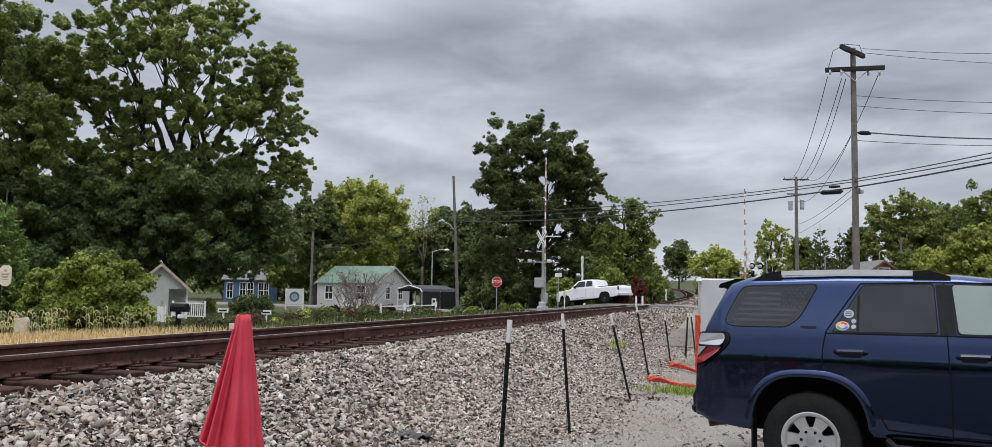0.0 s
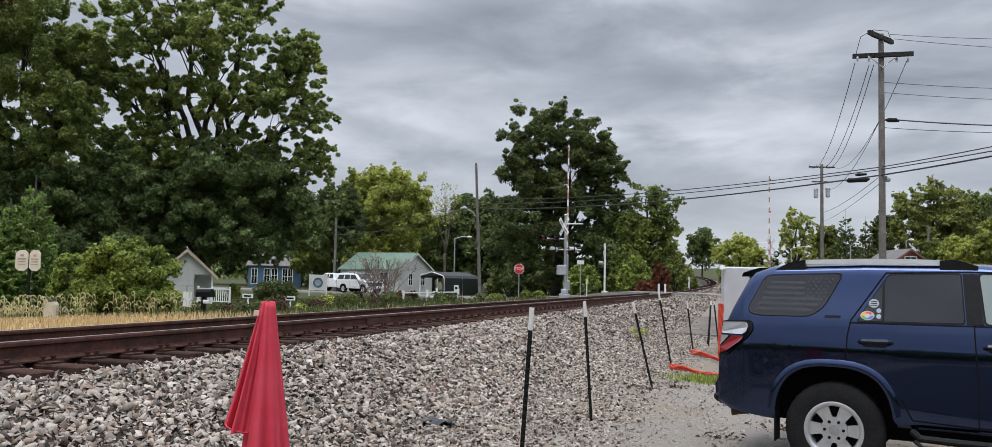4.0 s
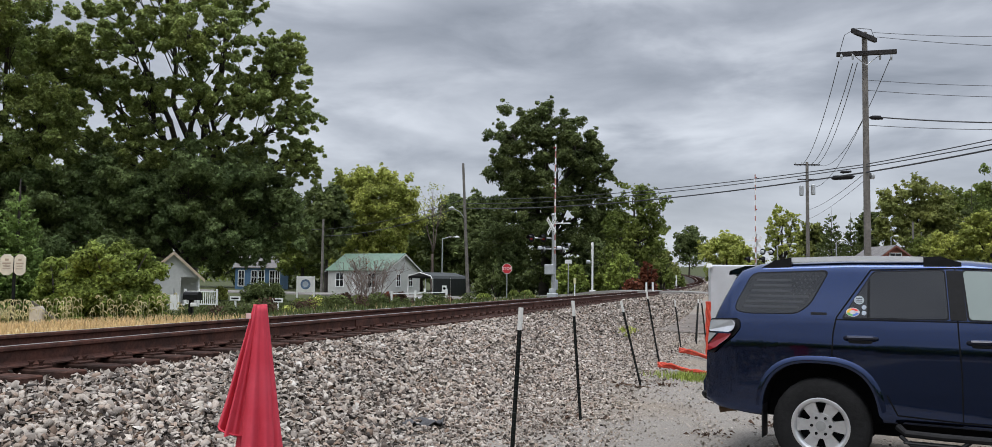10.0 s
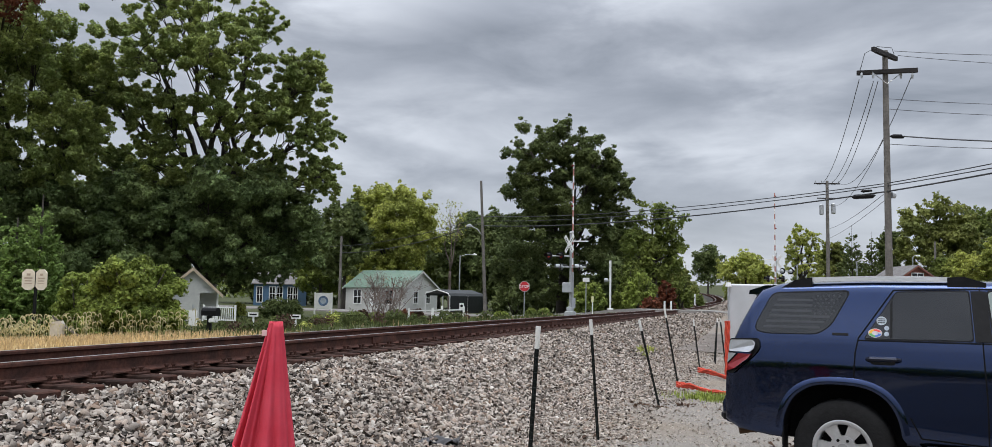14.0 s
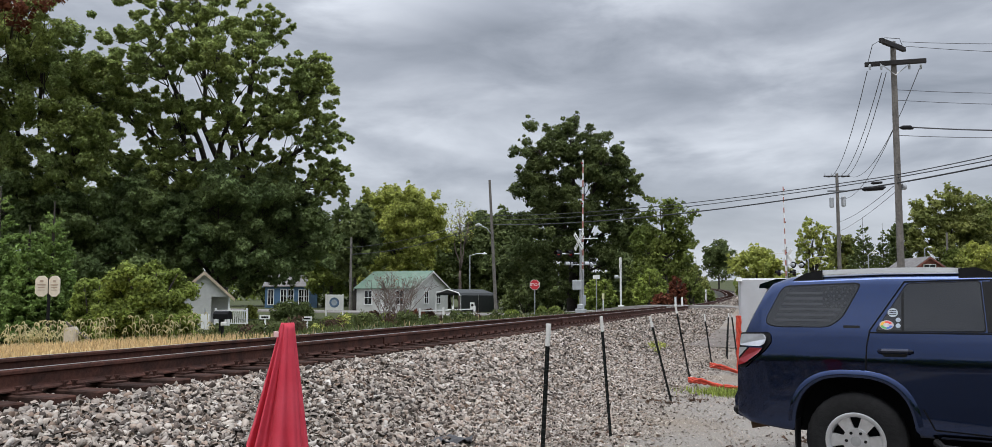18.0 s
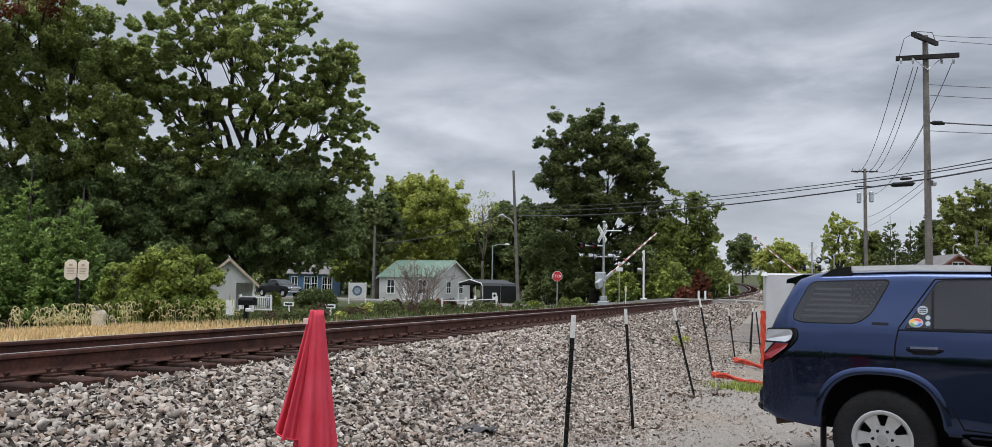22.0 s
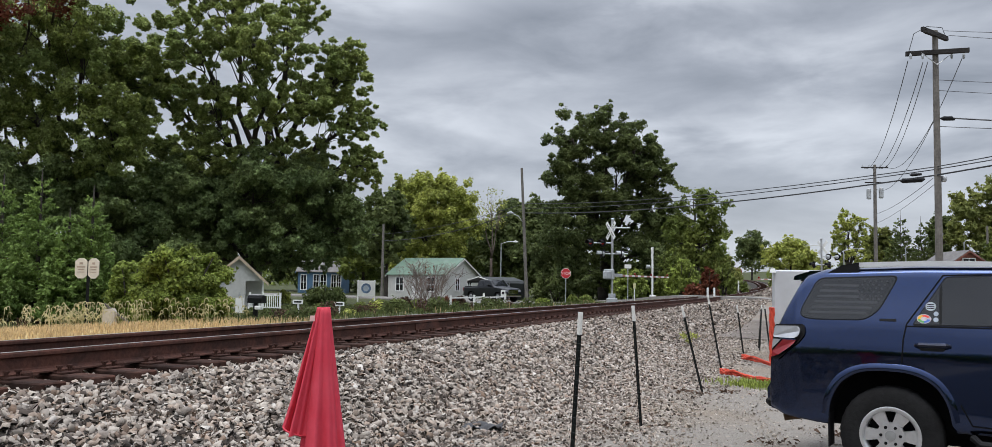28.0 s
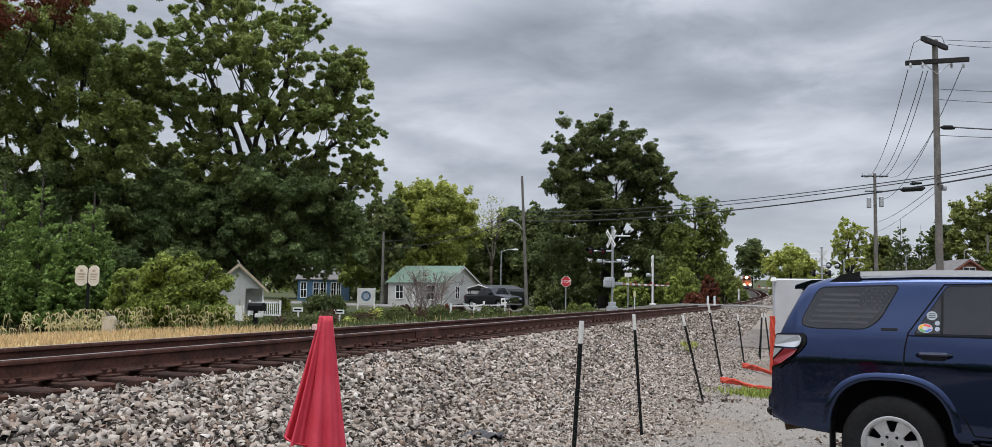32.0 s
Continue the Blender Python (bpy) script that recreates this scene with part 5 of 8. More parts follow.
def conifer(name, label, x, y, height, radius, count, leaf, leaves, seed):
    rng = np.random.default_rng(seed)
    t = root(name, put(x, y), label, "tree", "conifers beside the gardens")
    part("trunk", rod([(0, 0, -0.2), (0, 0, height * 0.95)], [0.13, 0.02], 8), M["bark"], t)
    # upswept branches in whorls, each a flat feathery spray
    k = 420
    z = height * (0.97 - 0.97 * np.sqrt(1 - rng.random(k) * 0.995)) * 0.97
    reach = radius * (1 - z / height) ** 0.92 * rng.uniform(0.72, 1.10, k) + 0.06
    a = rng.uniform(0, 2 * np.pi, k)
    pick = rng.choice(k, count, p=(reach + 0.12) / (reach + 0.12).sum())
    u = 1 - 0.75 * rng.random(count) ** 1.6
    r = reach[pick] * u
    side = rng.normal(0, 0.10, count) * (0.5 + reach[pick]) * (1.15 - u)
    c = np.stack([np.cos(a[pick]) * r - np.sin(a[pick]) * side, np.sin(a[pick]) * r + np.cos(a[pick]) * side, z[pick] + r * (0.05 + 0.30 * u)], 1)
    q = leaf_cloud(c, np.full(count, 0.035), count, leaf, rng, 1.0)
    ob = new("sprays", leaf_mesh("sprays", q, M[leaves]))
    ob.parent = t


def bush(name, label, x, y, rx, ry, h, count, leaf, leaves, seed, group=""):
    """A dense rounded shrub: short stems and a leafy shell with an uneven outline."""
    rng = np.random.default_rng(seed)
    t = root(name, put(x, y), label, "shrub", group)
    for k in range(7):
        a = k * 0.9
        bm = bmesh.new()
        limb(bm, (0.1 * math.cos(a), 0.1 * math.sin(a), -0.1), (rx * 0.6 * math.cos(a), ry * 0.6 * math.sin(a), h * 0.75), 0.05, 0.012, rng, 0.08, 3, 5)
        part("stem", bm, M["bark"], t)
    n = 170
    d = rng.normal(size=(n, 3))
    d /= np.linalg.norm(d, axis=1)[:, None]
    d[:, 2] = np.abs(d[:, 2]) * 1.1 - 0.08
    d = np.sign(d) * np.abs(d) ** 0.72
    rad = rng.uniform(0.52, 0.86, n)[:, None]
    c = d * rad * np.array([rx, ry, h])
    c[:, 2] = np.maximum(c[:, 2], 0.05)
    q = crown_leaves(c, rng.uniform(0.09, 0.19, n) * min(rx, h), count, leaf, rng, 0.9)
    q = q[q[:, :, 2].min(1) > -0.1]
    ob = new("foliage", leaf_mesh("foliage", q, M[leaves]))
    ob.parent = t
    return t


tree("broadleaf_tree", "tall old broadleaf tree with an olive green crown and open limbs", -23.47, 64.5, [(-1.87, -8.66, 18.31, 4.36, 2.62), (2.9, -8.27, 17.75, 4.4, 2.7), (7.05, -5.67, 15.53, 3.27, 2.4), (8.55, -4.97, 12.98, 2.4, 1.83), (4.12, -6.51, 13.79, 3.49, 2.4), (-1.64, -5.63, 13.75, 3.05, 2.62), (-5.75, -6.34, 15.4, 3.05, 3.05), (9.05, -4.06, 9.88, 1.83, 1.74), (0.0, -6.77, 21.6, 4.6, 2.5), (-6.3, -2.82, 10.54, 3.71, 2.62), (-1.29, -4.48, 10.55, 3.49, 2.18), (4.44, -4.31, 10.37, 3.05, 1.96), (-2.2, -3.86, 9.48, 3.05, 2.18), (8.2, -6.0, 17.2, 1.8, 1.4), (5.05, -7.0, 19.84, 2.1, 1.5)], leaf=0.135, count=400000, leaves='leaf_dark', trunk=0.6, seed=3, fork=0.34, lumps=88, twigs=1.3, gaps=0.30, clump=0.14)
# low part of the crown above, split off to carry its shade as colour
tree("broadleaf_tree", "dense lower crown overhanging the cottage, its shade put into darker leaves", -23.47, 62.6, [(5.35, -2.44, 8.32, 3.05, 2.4), (1.79, -3.72, 7.69, 4.14, 3.05), (-3.05, -2.77, 7.28, 3.93, 2.84), (-0.58, -1.46, 4.35, 3.93, 1.96), (4.28, -1.67, 4.87, 3.93, 2.09), (8.04, -1.6, 5.62, 1.83, 2.18), (5.39, -1.24, 3.5, 2.7, 1.05), (2.74, -1.17, 3.14, 2.62, 0.96), (-3.8, -2.89, 3.55, 4.36, 1.96), (7.07, -1.71, 7.24, 2.27, 1.96), (1.15, -2.41, 5.96, 3.93, 1.96)], leaf=0.155, count=210000, leaves='leaf_shade', trunk=0.35, seed=4, fork=0.3, lumps=44, twigs=1.2, gaps=0.35, clump=0.25)
tree("broadleaf_tree", "tall old broadleaf tree with an olive green crown beside the conifers", -33.96, 61, [(-1.34, -6.31, 17.6, 3.52, 3.32), (2.28, -5.51, 15.64, 3.52, 3.32), (-2.38, -4.57, 12.37, 3.52, 3.32), (2.73, -4.25, 10.68, 3.32, 2.69), (-4.98, -6.55, 14.12, 3.32, 4.56), (2.25, -7.29, 18.99, 3.94, 2.49), (-7.03, -5.94, 18.62, 3.32, 3.73), (-9.54, -3.04, 9.93, 3.73, 3.73), (4.52, -5.29, 12.67, 2.9, 2.49), (-0.57, -2.36, 9.62, 3.32, 2.49)], leaf=0.14, count=270000, leaves='leaf_dark', trunk=0.5, seed=5, fork=0.3, lumps=64, twigs=1.3, gaps=0.30, clump=0.18)
# second crown's low part, likewise split off and coloured as shaded
tree("broadleaf_tree", "dense lower crown behind the conifers, its shade put into darker leaves", -33.96, 59.5, [(2.64, -1.99, 6.54, 3.32, 2.49), (5.63, -2.21, 3.88, 4.14, 2.07), (-1.66, -3.48, 7.69, 3.73, 2.49), (4.0, -1.94, 6.55, 3.32, 2.49), (2.14, 0.13, 3.48, 3.73, 1.86), (-2.53, -0.18, 4.33, 3.73, 2.07), (-5.61, -1.46, 5.14, 3.73, 2.49)], leaf=0.16, count=120000, leaves='leaf_shade', trunk=0.35, seed=7, fork=0.3, lumps=40, twigs=1.2, gaps=0.35, clump=0.25)
tree("broadleaf_tree", "tall tree with reddish autumn leaves at its top", -42.5, 66, [(9.45, -15.94, 18.64, 2.54, 1.38), (5.79, -16.33, 19.34, 3.27, 2.18), (11.96, -16.18, 19.92, 2.18, 1.45), (5.51, -16.18, 15.43, 2.18, 1.82)], leaf=0.18, count=9000, leaves='leaf_red', trunk=0.3, seed=6, fork=0.5)
tree("broadleaf_tree", "dark broadleaf tree in the woods behind the gardens", -101.1, 138, [(-0.44, -0.84, 17.46, 6.02, 3.41), (-6.0, 1.58, 14.47, 6.02, 3.81), (2.77, 1.23, 13.97, 6.02, 3.81), (0.27, -1.13, 9.5, 8.53, 4.21), (-0.52, 1.83, 5.39, 8.53, 3.51)], leaf=0.5, count=14000, leaves='leaf_deep', trunk=0.4, seed=91, gaps=0.4)
tree("broadleaf_tree", "dark broadleaf tree in the woods behind the gardens", -88.95, 138, [(-1.14, 0.39, 16.62, 6.02, 3.41), (-3.48, -1.63, 13.23, 6.02, 3.81), (4.08, -0.58, 12.86, 6.02, 3.81), (0.14, -0.91, 8.6, 8.53, 4.21), (2.5, -2.52, 4.41, 8.53, 3.51)], leaf=0.5, count=14000, leaves='leaf_deep', trunk=0.4, seed=92, gaps=0.4)
tree("broadleaf_tree", "dark broadleaf tree in the woods behind the gardens", -76.96, 138, [(-1.84, 1.87, 16.87, 6.02, 3.41), (-4.55, 0.17, 13.49, 6.02, 3.81), (3.83, -0.16, 13.01, 6.02, 3.81), (-0.2, -0.36, 8.77, 8.53, 4.21), (0.41, 0.89, 4.64, 8.53, 3.51)], leaf=0.5, count=14000, leaves='leaf_deep', trunk=0.4, seed=93, gaps=0.4)
tree("broadleaf_tree", "dark broadleaf tree in the woods behind the gardens", -64.05, 138, [(-0.3, -1.0, 18.74, 6.02, 3.41), (-4.96, 1.11, 15.8, 6.02, 3.81), (3.31, 0.86, 15.31, 6.02, 3.81), (0.73, -2.48, 10.85, 8.53, 4.21), (1.25, -0.93, 6.84, 8.53, 3.51)], leaf=0.5, count=14000, leaves='leaf_deep', trunk=0.4, seed=94, gaps=0.4)
tree("broadleaf_tree", "dark broadleaf tree in the woods behind the gardens", -51.85, 138, [(-0.7, 0.16, 18.44, 6.02, 3.41), (-4.89, 1.59, 15.42, 6.02, 3.81), (4.1, -1.06, 14.71, 6.02, 3.81), (-0.1, -0.65, 10.59, 8.53, 4.21), (1.04, -0.49, 6.5, 8.53, 3.51)], leaf=0.5, count=14000, leaves='leaf_deep', trunk=0.4, seed=95, gaps=0.4)
tree("broadleaf_tree", "dark broadleaf tree in the woods behind the gardens", -41.89, 138, [(-0.72, 0.88, 15.46, 6.02, 3.41), (-4.33, 0.9, 12.31, 6.02, 3.81), (3.8, 0.19, 11.82, 6.02, 3.81), (-0.18, -0.06, 7.65, 8.53, 4.21), (0.92, 0.17, 3.58, 8.53, 3.51)], leaf=0.5, count=14000, leaves='leaf_deep', trunk=0.4, seed=96, gaps=0.4)
tree("broadleaf_tree", "dark broadleaf tree in the woods behind the gardens", -34.62, 138, [(-0.37, 0.67, 8.79, 6.02, 3.41), (-3.68, -0.26, 5.63, 6.02, 3.81), (4.02, 0.08, 5.24, 6.02, 3.81), (-0.64, 2.61, 1.1, 8.53, 4.21), (1.58, -1.75, -2.86, 8.53, 3.51)], leaf=0.5, count=14000, leaves='leaf_deep', trunk=0.4, seed=97, gaps=0.4)
tree("broadleaf_tree", "large dark broadleaf tree behind the crossing signal", 3.69, 82, [(-0.6, -2.0, 7.96, 2.4, 1.9), (-3.15, -4.75, 14.48, 2.3, 2.41), (-0.29, -4.07, 15.49, 2.18, 1.95), (2.54, -4.53, 13.72, 2.41, 2.41), (4.66, -3.31, 11.62, 1.49, 1.61), (0.96, -2.68, 11.37, 3.45, 2.99), (-3.38, -3.44, 10.36, 2.76, 3.16), (4.28, -2.67, 8.2, 2.07, 2.07), (-0.46, -2.73, 7.28, 4.88, 3.16), (-3.32, -2.45, 4.66, 3.45, 2.58), (2.54, -1.47, 4.17, 4.14, 2.58), (-0.97, -1.76, 2.67, 4.59, 1.72)], leaf=0.165, count=190000, leaves='leaf_deep', trunk=0.5, seed=8, fork=0.3, lumps=40, gaps=0.45, clump=0.25)
tree("broadleaf_tree", "slender tree with a thin open top beside the track", 11.41, 76, [(-0.22, 0.42, 8.72, 1.77, 1.11), (1.18, -0.2, 7.29, 1.44, 1.55), (-0.82, 0.12, 6.46, 1.77, 1.88), (1.96, 0.18, 5.1, 0.99, 1.66), (-1.63, 0.23, 4.79, 1.66, 2.21), (0.63, 0.53, 4.27, 1.99, 1.88)], leaf=0.24, count=8000, leaves='leaf_mid', trunk=0.25, seed=9, fork=0.5, gaps=0.55)
tree("broadleaf_tree", "yellow-green broadleaf tree behind the houses", -16.3, 108, [(0.2, 0.0, 10.6, 4.0, 3.0), (-1.59, 0.96, 13.9, 3.3, 2.2), (1.84, -0.62, 12.18, 3.3, 3.14), (-3.03, 0.59, 9.86, 2.83, 3.14), (3.62, -0.56, 8.67, 2.51, 2.98), (0.28, 0.04, 7.09, 4.4, 3.14), (-3.69, -0.46, 12.53, 1.96, 2.51), (-1.32, 0.57, 4.34, 4.71, 2.36)], leaf=0.24, count=80000, leaves='leaf_yellow', trunk=0.4, seed=10, fork=0.35, lumps=48, gaps=0.25, clump=0.30)
tree("broadleaf_tree", "green broadleaf tree in the woods behind the houses", -7.96, 118, [(-0.01, -0.98, 6.36, 4.12, 3.72), (-1.75, -0.0, 8.25, 2.47, 2.66), (1.55, 0.16, 7.49, 2.47, 2.66), (0.05, -1.24, 3.72, 4.12, 2.13)], leaf=0.42, count=7000, leaves='leaf_deep', trunk=0.3, seed=11)
tree("broadleaf_tree", "green broadleaf tree in the woods behind the houses", -11.77, 122, [(-0.04, -0.51, 6.5, 3.19, 3.23), (-1.46, 0.55, 8.16, 1.92, 2.31), (1.21, -0.38, 7.44, 1.92, 2.31), (0.01, -0.66, 4.21, 3.19, 1.84)], leaf=0.42, count=7000, leaves='leaf_mid', trunk=0.3, seed=12)
tree("broadleaf_tree", "green broadleaf tree in the woods behind the houses", -7.02, 124, [(-0.17, 0.51, 11.22, 2.16, 2.15), (-1.04, 0.3, 12.27, 1.3, 1.53), (0.7, 0.26, 11.83, 1.3, 1.53), (-0.1, -0.33, 9.62, 2.16, 1.23)], leaf=0.42, count=7000, leaves='leaf_deep', trunk=0.3, seed=13)
tree("broadleaf_tree", "green broadleaf tree in the woods behind the houses", -26.08, 112, [(-0.3, 0.72, 6.0, 3.42, 3.53), (-1.5, -0.18, 7.71, 2.05, 2.52), (1.16, 0.27, 7.01, 2.05, 2.52), (-0.25, 0.79, 3.46, 3.42, 2.02)], leaf=0.42, count=7000, leaves='leaf_mid', trunk=0.3, seed=14)
tree("broadleaf_tree", "green broadleaf tree in the woods behind the houses", -20.53, 100, [(-0.24, 0.32, 8.48, 2.62, 3.56), (-1.34, 0.32, 10.26, 1.57, 2.54), (0.88, -0.16, 9.48, 1.57, 2.54), (0.04, -0.76, 5.87, 2.62, 2.04)], leaf=0.42, count=7000, leaves='leaf_deep', trunk=0.3, seed=15)
tree("broadleaf_tree", "green broadleaf tree in the woods behind the houses", -3.5, 112, [(-0.05, 0.14, 4.58, 3.26, 2.56), (-1.36, -0.09, 5.84, 1.95, 1.83), (1.26, -0.51, 5.31, 1.95, 1.83), (-0.01, -0.32, 2.74, 3.26, 1.47)], leaf=0.42, count=7000, leaves='leaf_deep', trunk=0.3, seed=16)
tree("broadleaf_tree", "green broadleaf tree in the woods behind the houses", -4.88, 116, [(-0.1, 0.32, 8.06, 3.37, 3.54), (-1.47, 0.13, 9.82, 2.02, 2.53), (1.25, 0.04, 9.08, 2.02, 2.53), (-0.02, -0.76, 5.48, 3.37, 2.02)], leaf=0.42, count=7000, leaves='leaf_deep', trunk=0.3, seed=131)
tree("broadleaf_tree", "green broadleaf tree in the woods behind the houses", -2.4, 118, [(-0.08, -0.67, 9.43, 2.92, 3.6), (-1.3, 0.34, 11.3, 1.75, 2.57), (1.06, 0.27, 10.54, 1.75, 2.57), (-0.08, 0.71, 6.92, 2.92, 2.06)], leaf=0.42, count=7000, leaves='leaf_deep', trunk=0.3, seed=132)
tree("broadleaf_tree", "green broadleaf tree in the woods behind the houses", 12.69, 108, [(0.08, 0.81, 7.03, 2.67, 3.3), (-1.09, 0.01, 8.63, 1.6, 2.36), (1.03, -0.14, 7.94, 1.6, 2.36), (0.0, 0.13, 4.64, 2.67, 1.88)], leaf=0.42, count=7000, leaves='leaf_deep', trunk=0.3, seed=133)
tree("broadleaf_tree", "green broadleaf tree in the woods behind the houses", -33.7, 128, [(-0.23, 0.44, 5.15, 5.12, 3.91), (-2.11, -0.4, 7.06, 3.07, 2.79), (1.74, 0.64, 6.3, 3.07, 2.79), (-0.11, 0.26, 2.36, 5.12, 2.23)], leaf=0.42, count=7000, leaves='leaf_deep', trunk=0.3, seed=121)
tree("broadleaf_tree", "green broadleaf tree in the woods behind the houses", -22.21, 126, [(-0.26, 0.95, 5.05, 4.58, 3.33), (-1.85, -0.57, 6.65, 2.75, 2.38), (1.76, -0.22, 5.98, 2.75, 2.38), (0.11, -0.85, 2.64, 4.58, 1.91)], leaf=0.42, count=7000, leaves='leaf_deep', trunk=0.3, seed=122)
tree("broadleaf_tree", "green broadleaf tree in the woods behind the houses", -16.99, 128, [(-0.15, 0.6, 4.59, 5.12, 3.0), (-2.01, -0.88, 6.02, 3.07, 2.14), (2.03, -0.55, 5.44, 3.07, 2.14), (0.11, -1.03, 2.43, 5.12, 1.71)], leaf=0.42, count=7000, leaves='leaf_mid', trunk=0.3, seed=123)
tree("broadleaf_tree", "green broadleaf tree in the woods behind the houses", -12.61, 126, [(-0.14, 0.84, 4.22, 4.58, 2.56), (-1.96, 0.5, 5.48, 2.75, 1.83), (1.69, 0.83, 4.98, 2.75, 1.83), (-0.1, 0.73, 2.38, 4.58, 1.47)], leaf=0.42, count=7000, leaves='leaf_deep', trunk=0.3, seed=124)
tree("broadleaf_tree", "green broadleaf tree in the woods behind the houses", -0.24, 110, [(-0.04, 0.9, 4.82, 4.0, 3.08), (-1.65, -0.01, 6.32, 2.4, 2.2), (1.55, -0.17, 5.69, 2.4, 2.2), (-0.01, -0.82, 2.6, 4.0, 1.76)], leaf=0.42, count=7000, leaves='leaf_deep', trunk=0.3, seed=125)
tree("broadleaf_tree", "green broadleaf tree in the woods behind the houses", 11.58, 105, [(-0.14, -1.21, 4.14, 3.82, 2.46), (-1.48, 0.65, 5.41, 2.29, 1.76), (1.44, -0.64, 4.87, 2.29, 1.76), (0.12, 1.17, 2.43, 3.82, 1.4)], leaf=0.42, count=7000, leaves='leaf_deep', trunk=0.3, seed=126)
tree("broadleaf_tree", "green broadleaf tree in the woods behind the houses", 16.53, 105, [(-0.14, -0.9, 3.43, 3.21, 1.82), (-1.34, -0.36, 4.33, 1.92, 1.3), (1.24, -0.25, 3.97, 1.92, 1.3), (0.13, 0.84, 2.16, 3.21, 1.04)], leaf=0.42, count=7000, leaves='leaf_mid', trunk=0.3, seed=127)
tree("bare_tree", "nearly leafless grey tree behind the houses", -9.35, 112, [(-0.2, 0.43, 12.32, 1.95, 1.95), (-1.16, -0.35, 10.19, 1.63, 1.95), (1.0, 0.05, 10.66, 1.47, 1.95)], leaf=0.2, count=500, leaves='leaf_yellow', trunk=0.22, seed=17, fork=0.4, lumps=40, twigs=6.0, bark='twig')
tree("broadleaf_tree", "broad olive green tree with a domed crown beyond the lot", 60.51, 128, [(0.22, 0.34, 14.53, 3.23, 2.28), (-3.03, 0.77, 12.72, 3.1, 2.74), (2.66, 0.73, 12.48, 2.97, 2.74), (0.14, 0.28, 10.5, 4.01, 2.97), (-3.37, 0.57, 8.91, 2.72, 2.74), (3.9, -0.5, 9.15, 2.72, 2.74), (-1.26, -0.09, 6.97, 3.56, 2.28), (2.06, -0.8, 6.84, 3.56, 2.28)], leaf=0.34, count=26000, leaves='leaf_olive', trunk=0.3, seed=21, lumps=30, gaps=0.3, clump=0.3)
tree("broadleaf_tree", "green broadleaf tree beyond the lot", 72.17, 138, [(-0.1, -0.66, 14.03, 3.03, 2.16), (-2.43, 0.78, 12.53, 2.91, 2.59), (2.8, -0.72, 13.07, 2.79, 2.59), (0.04, -0.72, 10.93, 3.76, 2.81), (-3.53, -0.45, 9.18, 2.54, 2.59), (3.73, -0.63, 9.47, 2.54, 2.59), (-1.61, -0.18, 7.74, 3.33, 2.16), (1.59, 0.02, 6.79, 3.33, 2.16)], leaf=0.36, count=16000, leaves='leaf_mid', trunk=0.3, seed=22, lumps=30, gaps=0.3, clump=0.3)
tree("broadleaf_tree", "tall green broadleaf tree beyond the lot", 69.89, 120, [(0.12, -0.59, 15.93, 2.64, 2.62), (-2.46, 0.57, 13.85, 2.53, 3.14), (2.03, 0.35, 13.65, 2.43, 3.14), (-0.02, -0.24, 11.5, 3.27, 3.41), (-3.34, -0.32, 9.71, 2.22, 3.14), (2.99, 0.29, 10.06, 2.22, 3.14), (-1.24, -0.77, 7.65, 2.9, 2.62), (1.68, 0.56, 7.18, 2.9, 2.62)], leaf=0.34, count=22000, leaves='leaf_mid', trunk=0.3, seed=23, lumps=30, gaps=0.3, clump=0.3)
tree("broadleaf_tree", "tall olive green broadleaf tree beyond the lot", 76.84, 122, [(-0.1, 0.12, 15.35, 2.46, 2.5), (-2.06, 0.11, 13.5, 2.36, 3.0), (2.29, 0.39, 13.28, 2.26, 3.0), (0.19, -0.14, 11.65, 3.05, 3.25), (-2.59, 0.48, 9.22, 2.07, 3.0), (2.91, -0.27, 9.48, 2.07, 3.0), (-1.3, 0.23, 7.11, 2.71, 2.5), (1.44, -0.21, 7.4, 2.71, 2.5)], leaf=0.34, count=16000, leaves='leaf_olive', trunk=0.3, seed=24, lumps=30, gaps=0.3, clump=0.3)
tree("broadleaf_tree", "dark green broadleaf tree beyond the lot", 58.05, 140, [(-0.09, -0.45, 11.07, 1.15, 1.49), (-1.0, -0.49, 9.88, 1.1, 1.79), (1.1, -0.61, 10.49, 1.06, 1.79), (-0.08, 0.67, 9.14, 1.43, 1.94), (-1.37, -0.57, 8.11, 0.97, 1.79), (1.35, 0.46, 8.14, 0.97, 1.79), (-0.64, -0.2, 6.54, 1.26, 1.49), (0.59, 0.09, 6.55, 1.26, 1.49)], leaf=0.36, count=7000, leaves='leaf_deep', trunk=0.3, seed=25, lumps=30, gaps=0.3, clump=0.3)
tree("broadleaf_tree", "thin yellow-green tree beyond the lot", 44.42, 140, [(-0.18, 0.03, 11.39, 1.69, 1.76), (-1.51, -0.77, 9.72, 1.62, 2.11), (1.37, -0.76, 10.08, 1.55, 2.11), (-0.11, 0.19, 8.78, 2.09, 2.28), (-1.76, 0.21, 7.6, 1.42, 2.11), (1.83, -0.13, 7.77, 1.42, 2.11), (-1.03, 0.71, 6.09, 1.86, 1.76), (0.94, -0.36, 5.59, 1.86, 1.76)], leaf=0.3, count=5000, leaves='leaf_yellow', trunk=0.3, seed=29, lumps=30, gaps=0.5, clump=0.2)
